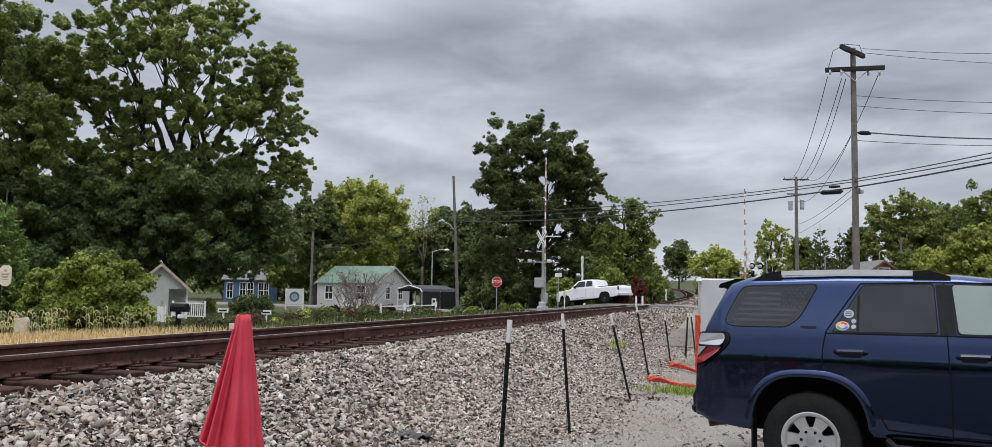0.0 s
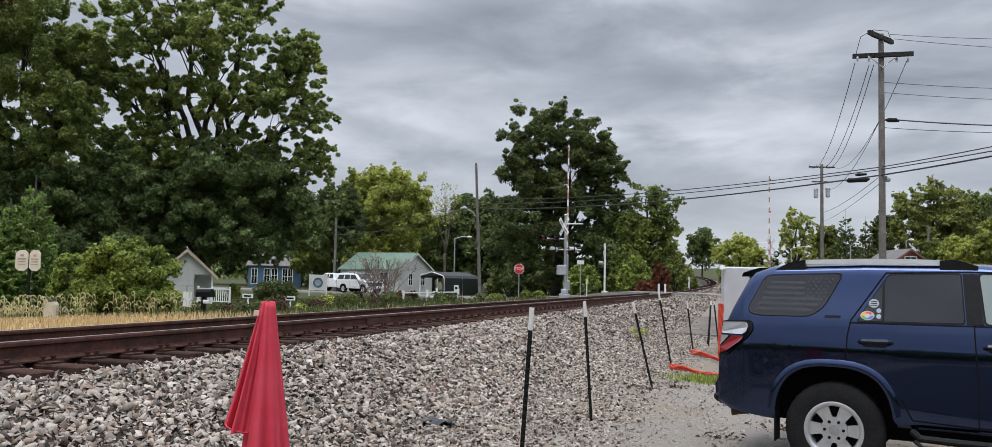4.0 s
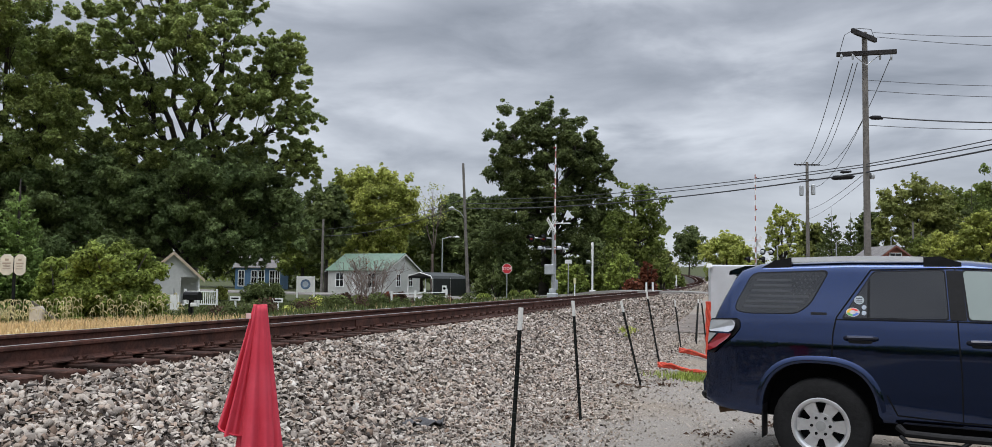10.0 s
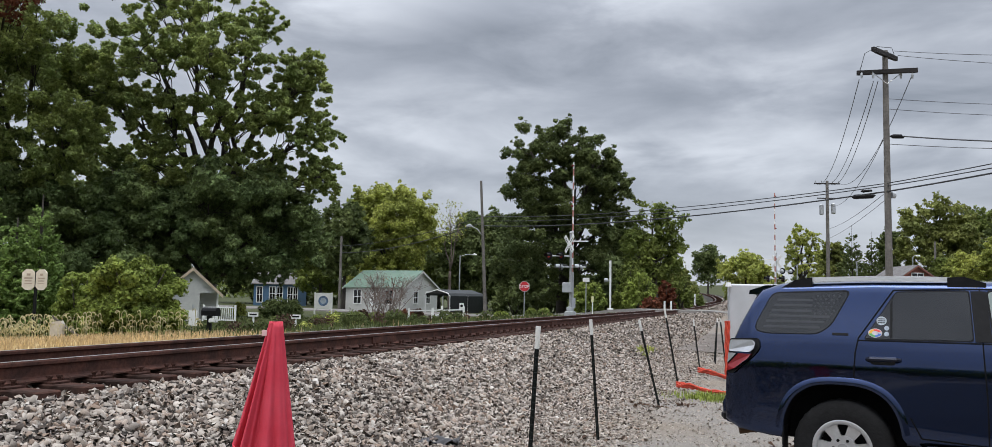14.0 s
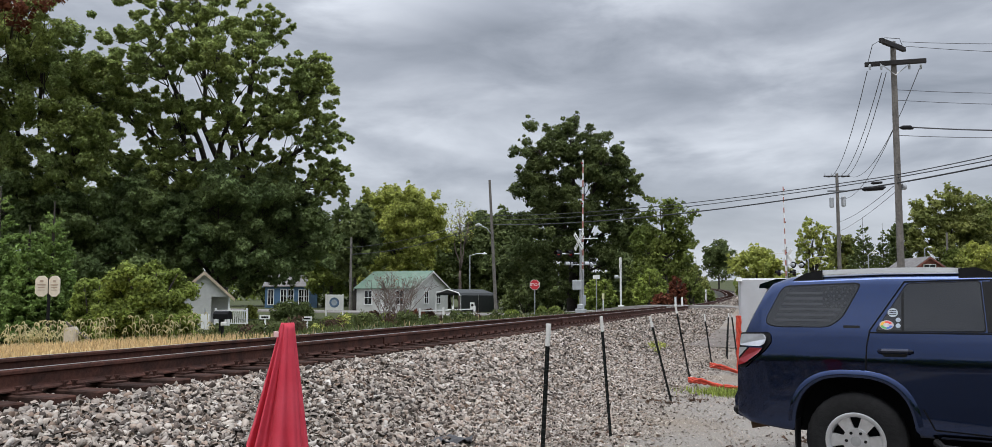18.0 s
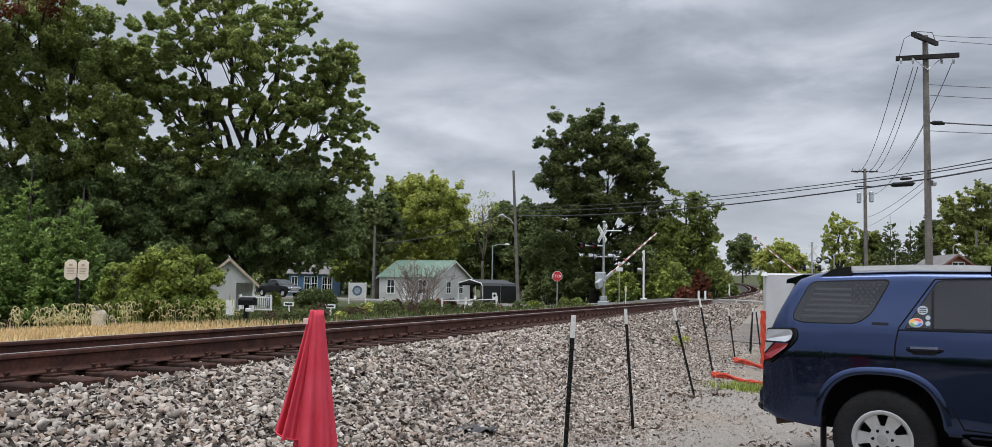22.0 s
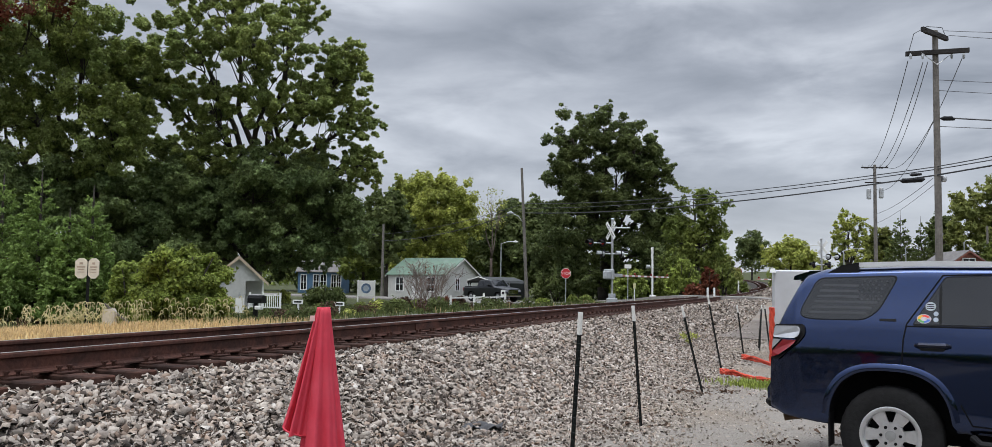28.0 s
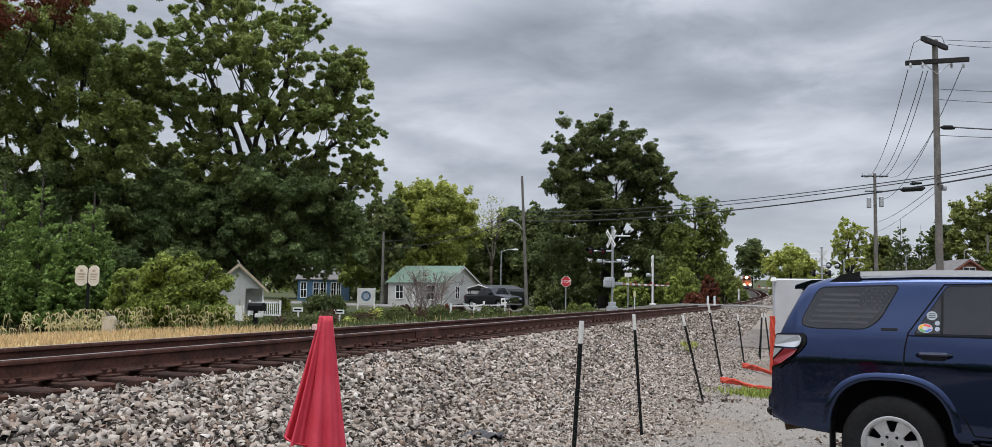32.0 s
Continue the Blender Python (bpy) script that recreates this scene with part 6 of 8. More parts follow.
tree("broadleaf_tree", "yellow-green broadleaf tree beyond the lot", 52.38, 150, [(-0.09, -0.65, 9.87, 1.48, 1.31), (-1.21, 0.59, 9.0, 1.42, 1.57), (1.18, -0.16, 8.78, 1.36, 1.57), (0.03, 0.23, 7.68, 1.83, 1.7), (-1.57, -0.03, 6.83, 1.24, 1.57), (1.81, 0.39, 7.08, 1.24, 1.57), (-0.74, -0.55, 5.91, 1.62, 1.31), (0.92, 0.74, 5.37, 1.62, 1.31)], leaf=0.36, count=7000, leaves='leaf_olive', trunk=0.3, seed=30, lumps=30, gaps=0.3, clump=0.3)
tree("broadleaf_tree", "light yellow-green leafy shrub tree at the edge of the lot", 46.38, 92, [(-0.02, 0.65, 5.81, 1.47, 0.8), (-1.33, -0.23, 5.34, 1.42, 0.8), (1.33, -0.48, 5.39, 1.36, 0.8), (0.01, -0.72, 4.77, 1.83, 0.8), (-1.85, -0.78, 4.38, 1.24, 0.8), (1.81, -0.77, 4.55, 1.24, 0.8), (-0.73, -0.16, 3.85, 1.62, 0.8), (0.73, -0.33, 3.92, 1.62, 0.8)], leaf=0.22, count=12000, leaves='leaf_yellow', trunk=0.3, seed=33, lumps=30, gaps=0.3, clump=0.3)
tree("broadleaf_tree", "light yellow-green leafy shrub tree at the edge of the lot", 49.96, 90, [(-0.22, -0.41, 7.77, 1.81, 1.04), (-1.45, 0.46, 6.78, 1.73, 1.24), (1.68, 0.03, 7.05, 1.66, 1.24), (0.2, 0.28, 6.12, 2.24, 1.35), (-1.98, 0.59, 5.09, 1.52, 1.24), (2.31, -0.61, 5.5, 1.52, 1.24), (-0.95, -0.65, 4.47, 1.99, 1.04), (1.0, 0.2, 4.26, 1.99, 1.04)], leaf=0.22, count=20000, leaves='leaf_yellow', trunk=0.3, seed=34, lumps=30, gaps=0.3, clump=0.3)
tree("broadleaf_tree", "green leafy shrub tree at the edge of the lot", 52.16, 110, [(-0.04, 0.7, 6.24, 1.0, 0.8), (-0.73, -0.8, 5.73, 0.96, 0.8), (0.83, 0.5, 5.96, 0.92, 0.8), (0.1, -0.54, 5.45, 1.24, 0.8), (-1.05, -0.8, 4.97, 0.84, 0.8), (1.05, 0.13, 4.95, 0.84, 0.8), (-0.48, 0.29, 4.42, 1.1, 0.8), (0.52, -0.27, 4.44, 1.1, 0.8)], leaf=0.26, count=6000, leaves='leaf_mid', trunk=0.3, seed=35, lumps=30, gaps=0.3, clump=0.3)
conifer("pine", "dark ragged pine beyond the lot", 49.30, 132, 12.79, 3.3, 9000, 0.34, "leaf_deep", 36)
conifer("pine", "dark ragged pine beyond the lot", 52.97, 134, 12.16, 2.6, 7000, 0.34, "leaf_deep", 37)
conifer("pine", "dark green feathery conifer beyond the lot", 61.96, 116, 14.77, 3.6, 11000, 0.32, "leaf_deep", 38)
tree("broadleaf_tree", "dark green broadleaf tree beyond the far bend", 80.1, 380, [(0.4, 1.63, 13.55, 6.35, 6.42), (-3.02, -1.06, 12.57, 3.81, 5.13), (3.0, 0.43, 13.1, 3.81, 5.13), (0.02, -0.1, 7.51, 5.71, 4.27), (0.78, 0.36, 17.8, 3.17, 4.27)], leaf=0.7, count=9000, leaves='leaf_deep', trunk=0.4, seed=31, lumps=34, gaps=0.35)
tree("broadleaf_tree", "olive yellow broad tree beyond the far bend", 43.0, 170, [(-0.19, -0.91, 6.4, 5.0, 3.0), (-2.4, 0.12, 5.6, 3.2, 2.6), (2.6, -0.2, 5.8, 3.2, 2.6), (0, -0.43, 3.0, 5.0, 2.2), (0.5, 0.25, 8.3, 2.6, 2.0), (3.4, 0, 2.5, 3, 2)], leaf=0.4, count=12000, leaves='leaf_yellow', trunk=0.3, seed=32, lumps=36, gaps=0.3, clump=0.3)
bush("shrub", "fresh green shrub beside the crossing", 9.12, 68, 1.58, 1.27, 3.56, 3500, 0.2, "leaf_hedge", 41)
bush("shrub", "russet red leafy shrub beside the crossing", 11.31, 69, 0.85, 0.68, 2.61, 1800, 0.2, "leaf_red", 42)
bush("shrub", "green shrub beside the track", 12.90, 72, 1.15, 0.92, 3.14, 2200, 0.22, "leaf_mid", 43)
bush("shrub", "brownish low shrub beside the crossing", 9.67, 66, 0.86, 0.69, 1.25, 1200, 0.18, "leaf_red", 44)
bush("shrub", "light green shrub beside the track", 18.74, 95, 0.97, 0.77, 1.52, 900, 0.25, "leaf_mid", 45)
bush("shrub", "dark green undergrowth below the trees", -0.80, 86, 2.63, 2.10, 3.75, 3000, 0.26, "leaf_deep", 111)
bush("shrub", "dark green undergrowth below the trees", 2.94, 86, 2.63, 2.10, 3.25, 3000, 0.26, "leaf_deep", 112)
bush("shrub", "dark green undergrowth below the trees", 6.83, 84, 2.20, 1.76, 3.42, 2600, 0.26, "leaf_deep", 113)
bush("shrub", "dark green undergrowth below the trees", 9.22, 82, 1.55, 1.24, 2.98, 2000, 0.26, "leaf_mid", 114)
bush("shrub", "tall brownish weeds in the garden", -8.61, 47, 0.44, 0.36, 0.89, 1500, 0.11, "litter", 141)
bush("shrub", "tall green weeds in the garden", -8.94, 46, 0.50, 0.40, 0.74, 1600, 0.11, "leaf_mid", 142)
bush("shrub", "tall green weeds in the garden", -7.17, 49, 0.57, 0.46, 0.85, 1600, 0.12, "leaf_mid", 143)
bush("shrub", "tall brownish weeds in the garden", -6.27, 52, 0.45, 0.36, 0.91, 1200, 0.11, "litter", 144)
bush("shrub", "leafy green shrub beside the crossing", 9.23, 74, 1.83, 1.46, 4.73, 4500, 0.2, "leaf_mid", 151)
bush("shrub", "tall green shrub beside the crossing", 12.01, 80, 1.98, 1.58, 6.51, 5500, 0.22, "leaf_mid", 152)
bush("shrub", "olive green shrub beside the track", 14.10, 80, 1.40, 1.12, 4.30, 3200, 0.22, "leaf_olive", 153)
bush("shrub", "tall leafy thicket beside the far track", 24.9, 150, 2.6, 2.27, 6.4, 4500, 0.3, "leaf_mid", 171)
bush("shrub", "tall leafy thicket beside the far track", 37.61, 200, 2.76, 2.21, 6.40, 3600, 0.36, "leaf_olive", 172)
bush("shrub", "tall leafy thicket beside the far track", 41.34, 215, 2.03, 1.63, 5.31, 3200, 0.36, "leaf_mid", 173)
bush("shrub", "green shrub beside the bend of the track", 23.03, 118, 0.77, 0.62, 1.72, 900, 0.25, "leaf_mid", 115)
bush("shrub", "green shrub behind the signal", 5.40, 73, 1.80, 1.44, 2.97, 4200, 0.2, "leaf_hedge", 46)
bush("shrub", "olive undergrowth beside the far bend", 43.05, 172, 4.00, 3.20, 3.75, 2600, 0.4, "leaf_olive", 162)
bush("shrub", "green undergrowth beyond the lot", 42.66, 150, 3.27, 2.62, 2.84, 2400, 0.36, "leaf_mid", 163)
for far_x, far_y, far_h, far_leaf, far_seed in ((47, 178, 6.5, "leaf_mid", 181), (51.5, 182, 7.2, "leaf_olive", 182), (56, 176, 6.8, "leaf_deep", 183), (60.5, 180, 7.5, "leaf_mid", 184), (65, 178, 7.0, "leaf_olive", 185)):
    bush("shrub", "leafy thicket on the skyline beyond the lot", far_x, far_y, 3.4, 2.4, far_h, 3200, 0.42, far_leaf, far_seed)
bush("shrub", "low green shrub at the roadside", -1.47, 62, 0.63, 0.50, 0.45, 900, 0.14, "leaf_hedge", 47)
bush("shrub", "grey-green tall roadside weeds", 1.06, 58, 1.10, 0.88, 0.59, 1500, 0.14, "leaf_mid", 48)
bush("shrub", "dark clipped hedge before the blue house", -16.07, 58, 1.69, 1.35, 1.52, 6500, 0.14, "leaf_deep", 49)
bush("shrub", "rusty brown shrub in the garden", -6.84, 52, 0.57, 0.45, 0.83, 1400, 0.14, "leaf_red", 50)
bush("shrub", "green shrub beside the porch", -20.27, 62, 0.63, 0.50, 1.08, 1200, 0.15, "leaf_yellow", 51)
bush("shrub", "low green garden shrub beside the track", -10.65, 50, 0.58, 0.47, 0.73, 1500, 0.14, "leaf_mid", 52)
bush("shrub", "low green garden shrub beside the track", -11.29, 48, 0.49, 0.39, 0.56, 1200, 0.14, "leaf_mid", 53)
bush("shrub", "low leafy garden shrub beside the track", -8.42, 50, 0.51, 0.41, 0.73, 1200, 0.14, "leaf_mid", 54)
bush("shrub", "large rounded green hedge shrub beside the dry grass", -10.39, 23, 1.42, 1.25, 2.42, 64000, 0.072, "leaf_hedge", 60)
bush("shrub", "loose green shrub behind the sign", -13.85, 27, 0.88, 0.71, 2.45, 12000, 0.10, "leaf_hedge", 61)
conifer("conifer", "dense green conifer with feathery sprays and a pointed top", -19.24, 30.5, 5.90, 1.55, 24000, 0.105, "leaf_conifer", 71)
conifer("conifer", "dense green conifer with feathery sprays and a pointed top", -16.66, 29.5, 5.20, 1.3, 20000, 0.105, "leaf_conifer", 72)
conifer("conifer", "dense green conifer with feathery sprays and a pointed top", -21.05, 31, 5.82, 1.6, 20000, 0.105, "leaf_conifer", 73)
conifer("conifer", "dense green conifer with feathery sprays and a pointed top", -23.02, 31, 6.10, 1.7, 15000, 0.12, "leaf_conifer", 74)
conifer("conifer", "dense green conifer with feathery sprays and a pointed top", -24.79, 31, 5.97, 1.7, 12000, 0.12, "leaf_conifer", 75)
conifer("conifer", "dense green conifer with feathery sprays and a pointed top", -16.97, 28.6, 4.27, 0.95, 14000, 0.12, "leaf_conifer", 76)


def bare_shrub(label, x, y, h, spread, stems, seed):
    """A leafless shrub: a fan of thin stems, each with forking twigs and a few withered leaves."""
    rng = np.random.default_rng(seed)
    t = root("bare_shrub", put(x, y), label, "shrub")
    tips = []
    for k in range(stems):
        bm = bmesh.new()
        a, out = rng.uniform(0, 2 * np.pi), spread * rng.uniform(0.1, 1.0)
        foot = Vector((rng.normal() * 0.35, rng.normal() * 0.2, -0.1))
        tip = foot + Vector((math.cos(a) * out, math.sin(a) * out * 0.6, h * rng.uniform(0.65, 1.0) * (1 - 0.12 * out / spread)))
        limb(bm, foot, tip, 0.028, 0.010, rng, 0.06, 4, 4)
        for _ in range(7):
            u = rng.uniform(0.3, 0.95)
            p = foot.lerp(tip, u)
            e = p + Vector((rng.normal() * 0.35, rng.normal() * 0.25, rng.uniform(0.25, 0.7)))
            limb(bm, p, e, 0.012, 0.006, rng, 0.06, 2, 3)
            tips.append(e[:])
            for _ in range(2):
                f = p.lerp(e, rng.uniform(0.3, 0.9))
                limb(bm, f, f + Vector((rng.normal() * 0.22, rng.normal() * 0.15, rng.uniform(0.1, 0.4))), 0.007, 0.004, rng, 0.05, 2, 3)
        part("stem", bm, M["twig"], t)
    q = leaf_cloud(np.array(tips), np.full(len(tips), 0.10), 260, 0.07, rng)
    ob = new("withered_leaves", leaf_mesh("withered_leaves", q, M["leaf_red"]))
    ob.parent = t


bare_shrub("leafless many-stemmed shrub in the garden", -7.45, 47, 2.9, 1.9, 30, 81)


def far_woods():
    rng = np.random.default_rng(77)
    cs, sp = [], []
    for k in range(640):
        # from 420 on: unseen near ring, added to darken the car's reflections
        a = rng.uniform(-0.75, 0.95) if k < 420 else rng.uniform(0.95, 2 * math.pi - 0.75)
        d = rng.uniform(230, 420) if k < 420 else rng.uniform(32, 46)
        x, y = math.sin(a) * d, math.cos(a) * d
        # the railway's cutting stays open
        if k < 420 and 0.16 < a < 0.235:
            continue
        h = rng.uniform(4, 9) if a < 0.1 or a > 0.36 else rng.uniform(2, 5)
        for _ in range(5):
            cs.append((x + rng.normal() * 3, y + rng.normal() * 3, gz(x, y) + rng.uniform(0.2, 1) * h))
            sp.append(1.6 if k < 420 else 1.1)
    q = leaf_cloud(np.array(cs), np.array(sp), 56000, 1.2, rng)
    tagged(new("far_woods", leaf_mesh("far_woods", q, M["leaf_mid"])), "distant wooded skyline, and an unseen ring of foliage added behind the camera", "woods", kind="stuff")


far_woods()


# ---- grasses and weeds ----
def blades(name, X, Y, h, width, material, rng, label, lean=0.5, heads=0.0, Z=None):
    n = len(X)
    z = ground_z(X, Y) - 0.02 if Z is None else Z
    a = rng.uniform(0, 2 * np.pi, n)
    d = np.stack([np.cos(a), np.sin(a), np.zeros(n)], 1)
    w = np.stack([-np.sin(a), np.cos(a), np.zeros(n)], 1) * (width * rng.uniform(0.6, 1.4, n))[:, None]
    hh = (h * rng.uniform(0.5, 1.2, n))[:, None]
    ln = (lean * rng.uniform(0.1, 1.0, n))[:, None]
    p = np.stack([X, Y, z], 1)
    up = np.array([0, 0, 1.0])
    mid = p + up * hh * 0.6 + d * hh * ln * 0.3
    tip = p + up * hh * (1 - 0.3 * ln) + d * hh * ln
    q1 = np.stack([p - w, p + w, mid + w * 0.7, mid - w * 0.7], 1)
    q2 = np.stack([mid - w * 0.7, mid + w * 0.7, tip + w * 0.1, tip - w * 0.1], 1)
    me = leaf_mesh(name, np.concatenate([q1, q2]), material)
    return tagged(new(name, me), label, "grass", kind="stuff")


def area(rng, k, s0, s1, n0, n1):
    s, n = rng.uniform(s0, s1, k), rng.uniform(n0, n1, k)
    return T0[0] + s * TD[0] + n * TN[0], T0[1] + s * TD[1] + n * TN[1]


def build_grass():
    rng = np.random.default_rng(21)
    X, Y = area(rng, 26000, -14, 13, -14, -3.2)
    blades("dry_grass", X, Y, 0.20, 0.010, M["straw"], rng, "dry straw-coloured grass beside the track")
    X, Y = area(rng, 12000, 10, 46, -30, -3.6)
    blades("weed_strip", X, Y, 0.20, 0.02, M["weed"], rng, "green and yellow weeds in the gardens behind the track")
    X, Y = area(rng, 160, 14, 46, -8, -3.6)
    blades("pale_weeds", X, Y, 0.26, 0.014, M["straw"], rng, "dry pale weeds among the green ones")
    # ragged clumps of garden plants between the track and the houses
    for nm, mt, k, leaf, label in (("garden_weeds", "weed", 80, 0.09, "tall ragged green weeds in the gardens"), ("garden_flowers", "leaf_yellow", 14, 0.06, "yellow-green flowering weeds in the gardens"),
                                   ("dry_stalks", "litter", 36, 0.07, "dry brown stalks in the gardens")):
        X, Y = area(rng, k, 13, 36, -18, -7.0)
        r = rng.uniform(0.08, 0.22, k) * (1 + 0.012 * Y)
        h2 = r * rng.uniform(0.5, 1.4, k)
        c = np.stack([X, Y, ground_z(X, Y) + h2 * 0.8], 1)
        q = crown_leaves(c, r, k * 110, leaf, rng, 0.9)
        tagged(new(nm, leaf_mesh(nm, q, M[mt])), label, "plants", kind="stuff")
    # foxtail heads, arching, before the hedge
    k = 330
    X, Y = rng.normal(rng.uniform(-17.5, -8.2, 26)[rng.integers(0, 26, k)], 0.22), rng.normal(21.3, 0.35, k)
    z = ground_z(X, Y)
    a = rng.uniform(-0.6, 0.6, k) + np.where(rng.random(k) < 0.5, 0, np.pi)
    d = np.stack([np.cos(a), np.sin(a), np.zeros(k)], 1)
    h = (0.28 + 0.42 * rng.random(k) ** 1.5)[:, None]
    p = np.stack([X, Y, z], 1)
    up = np.array([0, 0, 1.0])
    seq = [p, p + up * h * 0.6, p + up * h * 0.94 + d * 0.03, p + up * h + d * 0.07, p + up * (h - 0.02) + d * 0.12, p + up * (h - 0.07) + d * 0.15]
    wid = [0.004, 0.004, 0.014, 0.018, 0.017, 0.008]
    side = np.stack([-np.sin(a), np.cos(a), np.zeros(k)], 1)
    quads = []
    for i in range(5):
        for s2 in (side, d * 0.6 + up * 0.6):
            quads.append(np.stack([seq[i] - s2 * wid[i], seq[i] + s2 * wid[i], seq[i + 1] + s2 * wid[i + 1], seq[i + 1] - s2 * wid[i + 1]], 1))
    me = leaf_mesh("foxtail_grass", np.concatenate(quads), leaf_mat("pale_seed_heads", (0.62, 0.57, 0.36), (0.50, 0.46, 0.26), 0.2))
    tagged(new("foxtail_grass", me), "arching pale foxtail seed heads before the hedge", "grass", kind="stuff")
    # a green tuft and a stray sapling on the lot
    X, Y = rng.normal(3.14, 0.33, 900), rng.normal(14.50, 0.22, 900)
    blades("grass_tuft", X, Y, 0.13, 0.008, M["leaf_hedge"], rng, "short green grass tuft beside the orange mesh")
    k = 160
    c = np.array([[3.21, 23.79, gz(3.21, 23.79) + 0.20], [3.46, 23.79, gz(3.46, 23.79) + 0.24], [3.33, 23.79, gz(3.33, 23.79) + 0.08]])
    q = leaf_cloud(c, np.array([0.06, 0.06, 0.05]), k, 0.06, rng)
    tagged(new("sapling_weed", leaf_mesh("sapling_weed", q, M["leaf_yellow"])), "small yellow-green weed growing in the stones", "plant", kind="stuff")
    # leaf litter at the foot of the posts
    X = np.concatenate([rng.normal(a, 0.20, 26) for a, b in ((0.75, 10.0), (1.85, 13.1), (2.5, 13.3), (2.3, 9.3), (3.2, 9.9))])
    Y = np.concatenate([rng.normal(b, 0.14, 26) for a, b in ((0.75, 10.0), (1.85, 13.1), (2.5, 13.3), (2.3, 9.3), (3.2, 9.9))])
    c = np.stack([X, Y, ground_z(X, Y) + 0.02], 1)
    q = leaf_cloud(c, np.full(len(c), 0.02), len(c), 0.07, rng, 2.5)
    tagged(new("leaf_litter", leaf_mesh("leaf_litter", q, M["litter"])), "dry brown leaf litter lying on the gravel", "leaves", kind="stuff")


build_grass()


# ---- road and crossing ----
ROAD = [(60, 50), (40, 55), (24, 58.5), (14, 60.8), (8.5, 63.6), (3, 68.5), (-2, 74.0), (-8, 80), (-16, 87), (-26, 94), (-40, 102), (-70, 112), (-130, 120)]


def road_point(i, t):
    """Smooth curve through the road's points."""
    P = [Vector((*p, 0)) for p in ROAD]
    p0, p1, p2, p3 = P[max(i - 1, 0)], P[i], P[i + 1], P[min(i + 2, len(P) - 1)]
    return 0.5 * ((2 * p1) + (p2 - p0) * t + (2 * p0 - 5 * p1 + 4 * p2 - p3) * t * t + (3 * p1 - p0 - 3 * p2 + p3) * t ** 3)


ROAD_LINE = [road_point(i, k / 24) for i in range(len(ROAD) - 1) for k in range(24)]


def road_z(x, y):
    s, n = to_track(x, y)
    return float(max(gz(x, y) + 0.05, 0.95 * (1 - smooth01((abs(n + 0.75) - 2.2) / 9))))


def build_road():
    bm = bmesh.new()
    rows = []
    for i, p in enumerate(ROAD_LINE):
        q = ROAD_LINE[min(i + 1, len(ROAD_LINE) - 1)] - ROAD_LINE[max(i - 1, 0)]
        side = Vector((q.y, -q.x, 0)).normalized()
        row = []
        for j in range(9):
            w = -3.4 + 6.8 * j / 8
            v = p + side * w
            row.append(bm.verts.new((v.x, v.y, road_z(v.x, v.y))))
        for w in (-3.5, 3.5):
            v = p + side * w
            e = bm.verts.new((v.x, v.y, gz(v.x, v.y) - 0.1))
            row = [e] + row if w < 0 else row + [e]
        rows.append(row)
    for a, b in zip(rows, rows[1:]):
        for j in range(len(a) - 1):
            bm.faces.new((a[j], a[j + 1], b[j + 1], b[j]))
    bmesh.ops.recalc_face_normals(bm, faces=bm.faces)
    tagged(part("road", bm, M["asphalt"]), "worn grey asphalt road over the railway crossing", "road", kind="structure")
    # paved yard before the carport, and the grey patch beside the lot
    for name, pts, label in (("driveway", [(-19, 84), (-6, 76.5), (-3, 82), (-8, 92), (-18, 92)], "pale worn driveway before the carport"),
                             ("pavement", [(4.8, 28), (6.2, 26.5), (13, 31), (12, 36), (8, 38)], "dark asphalt patch at the edge of the lot"),
                             # last one is added out of view, to darken the car's mirrored side
                             ("parking_lot", [(-1.2, 4.3), (-3.5, -6), (-6, -26), (26, -26), (26, 0), (10, 4.4), (5, 5.6), (1.5, 5.0)], "unseen dark ground sheet, added to darken the parked car's reflections")):
        bm = bmesh.new()
        cx, cy = sum(p[0] for p in pts) / len(pts), sum(p[1] for p in pts) / len(pts)
        c = bm.verts.new((cx, cy, gz(cx, cy) + 0.035))
        rim = []
        for (ax, ay), (bx, by) in zip(pts, pts[1:] + pts[:1]):
            for k in range(6):
                x, y = ax + (bx - ax) * k / 6, ay + (by - ay) * k / 6
                rim.append(bm.verts.new((x, y, gz(x, y) + 0.035)))
        for k in range(len(rim)):
            bm.faces.new((c, rim[k], rim[(k + 1) % len(rim)]))
        bmesh.ops.recalc_face_normals(bm, faces=bm.faces)
        tagged(part(name, bm, M["asphalt"] if name == "driveway" else M["patch"] if name == "pavement" else M["dark_sheet"]), label, "pavement", kind="structure")


build_road()


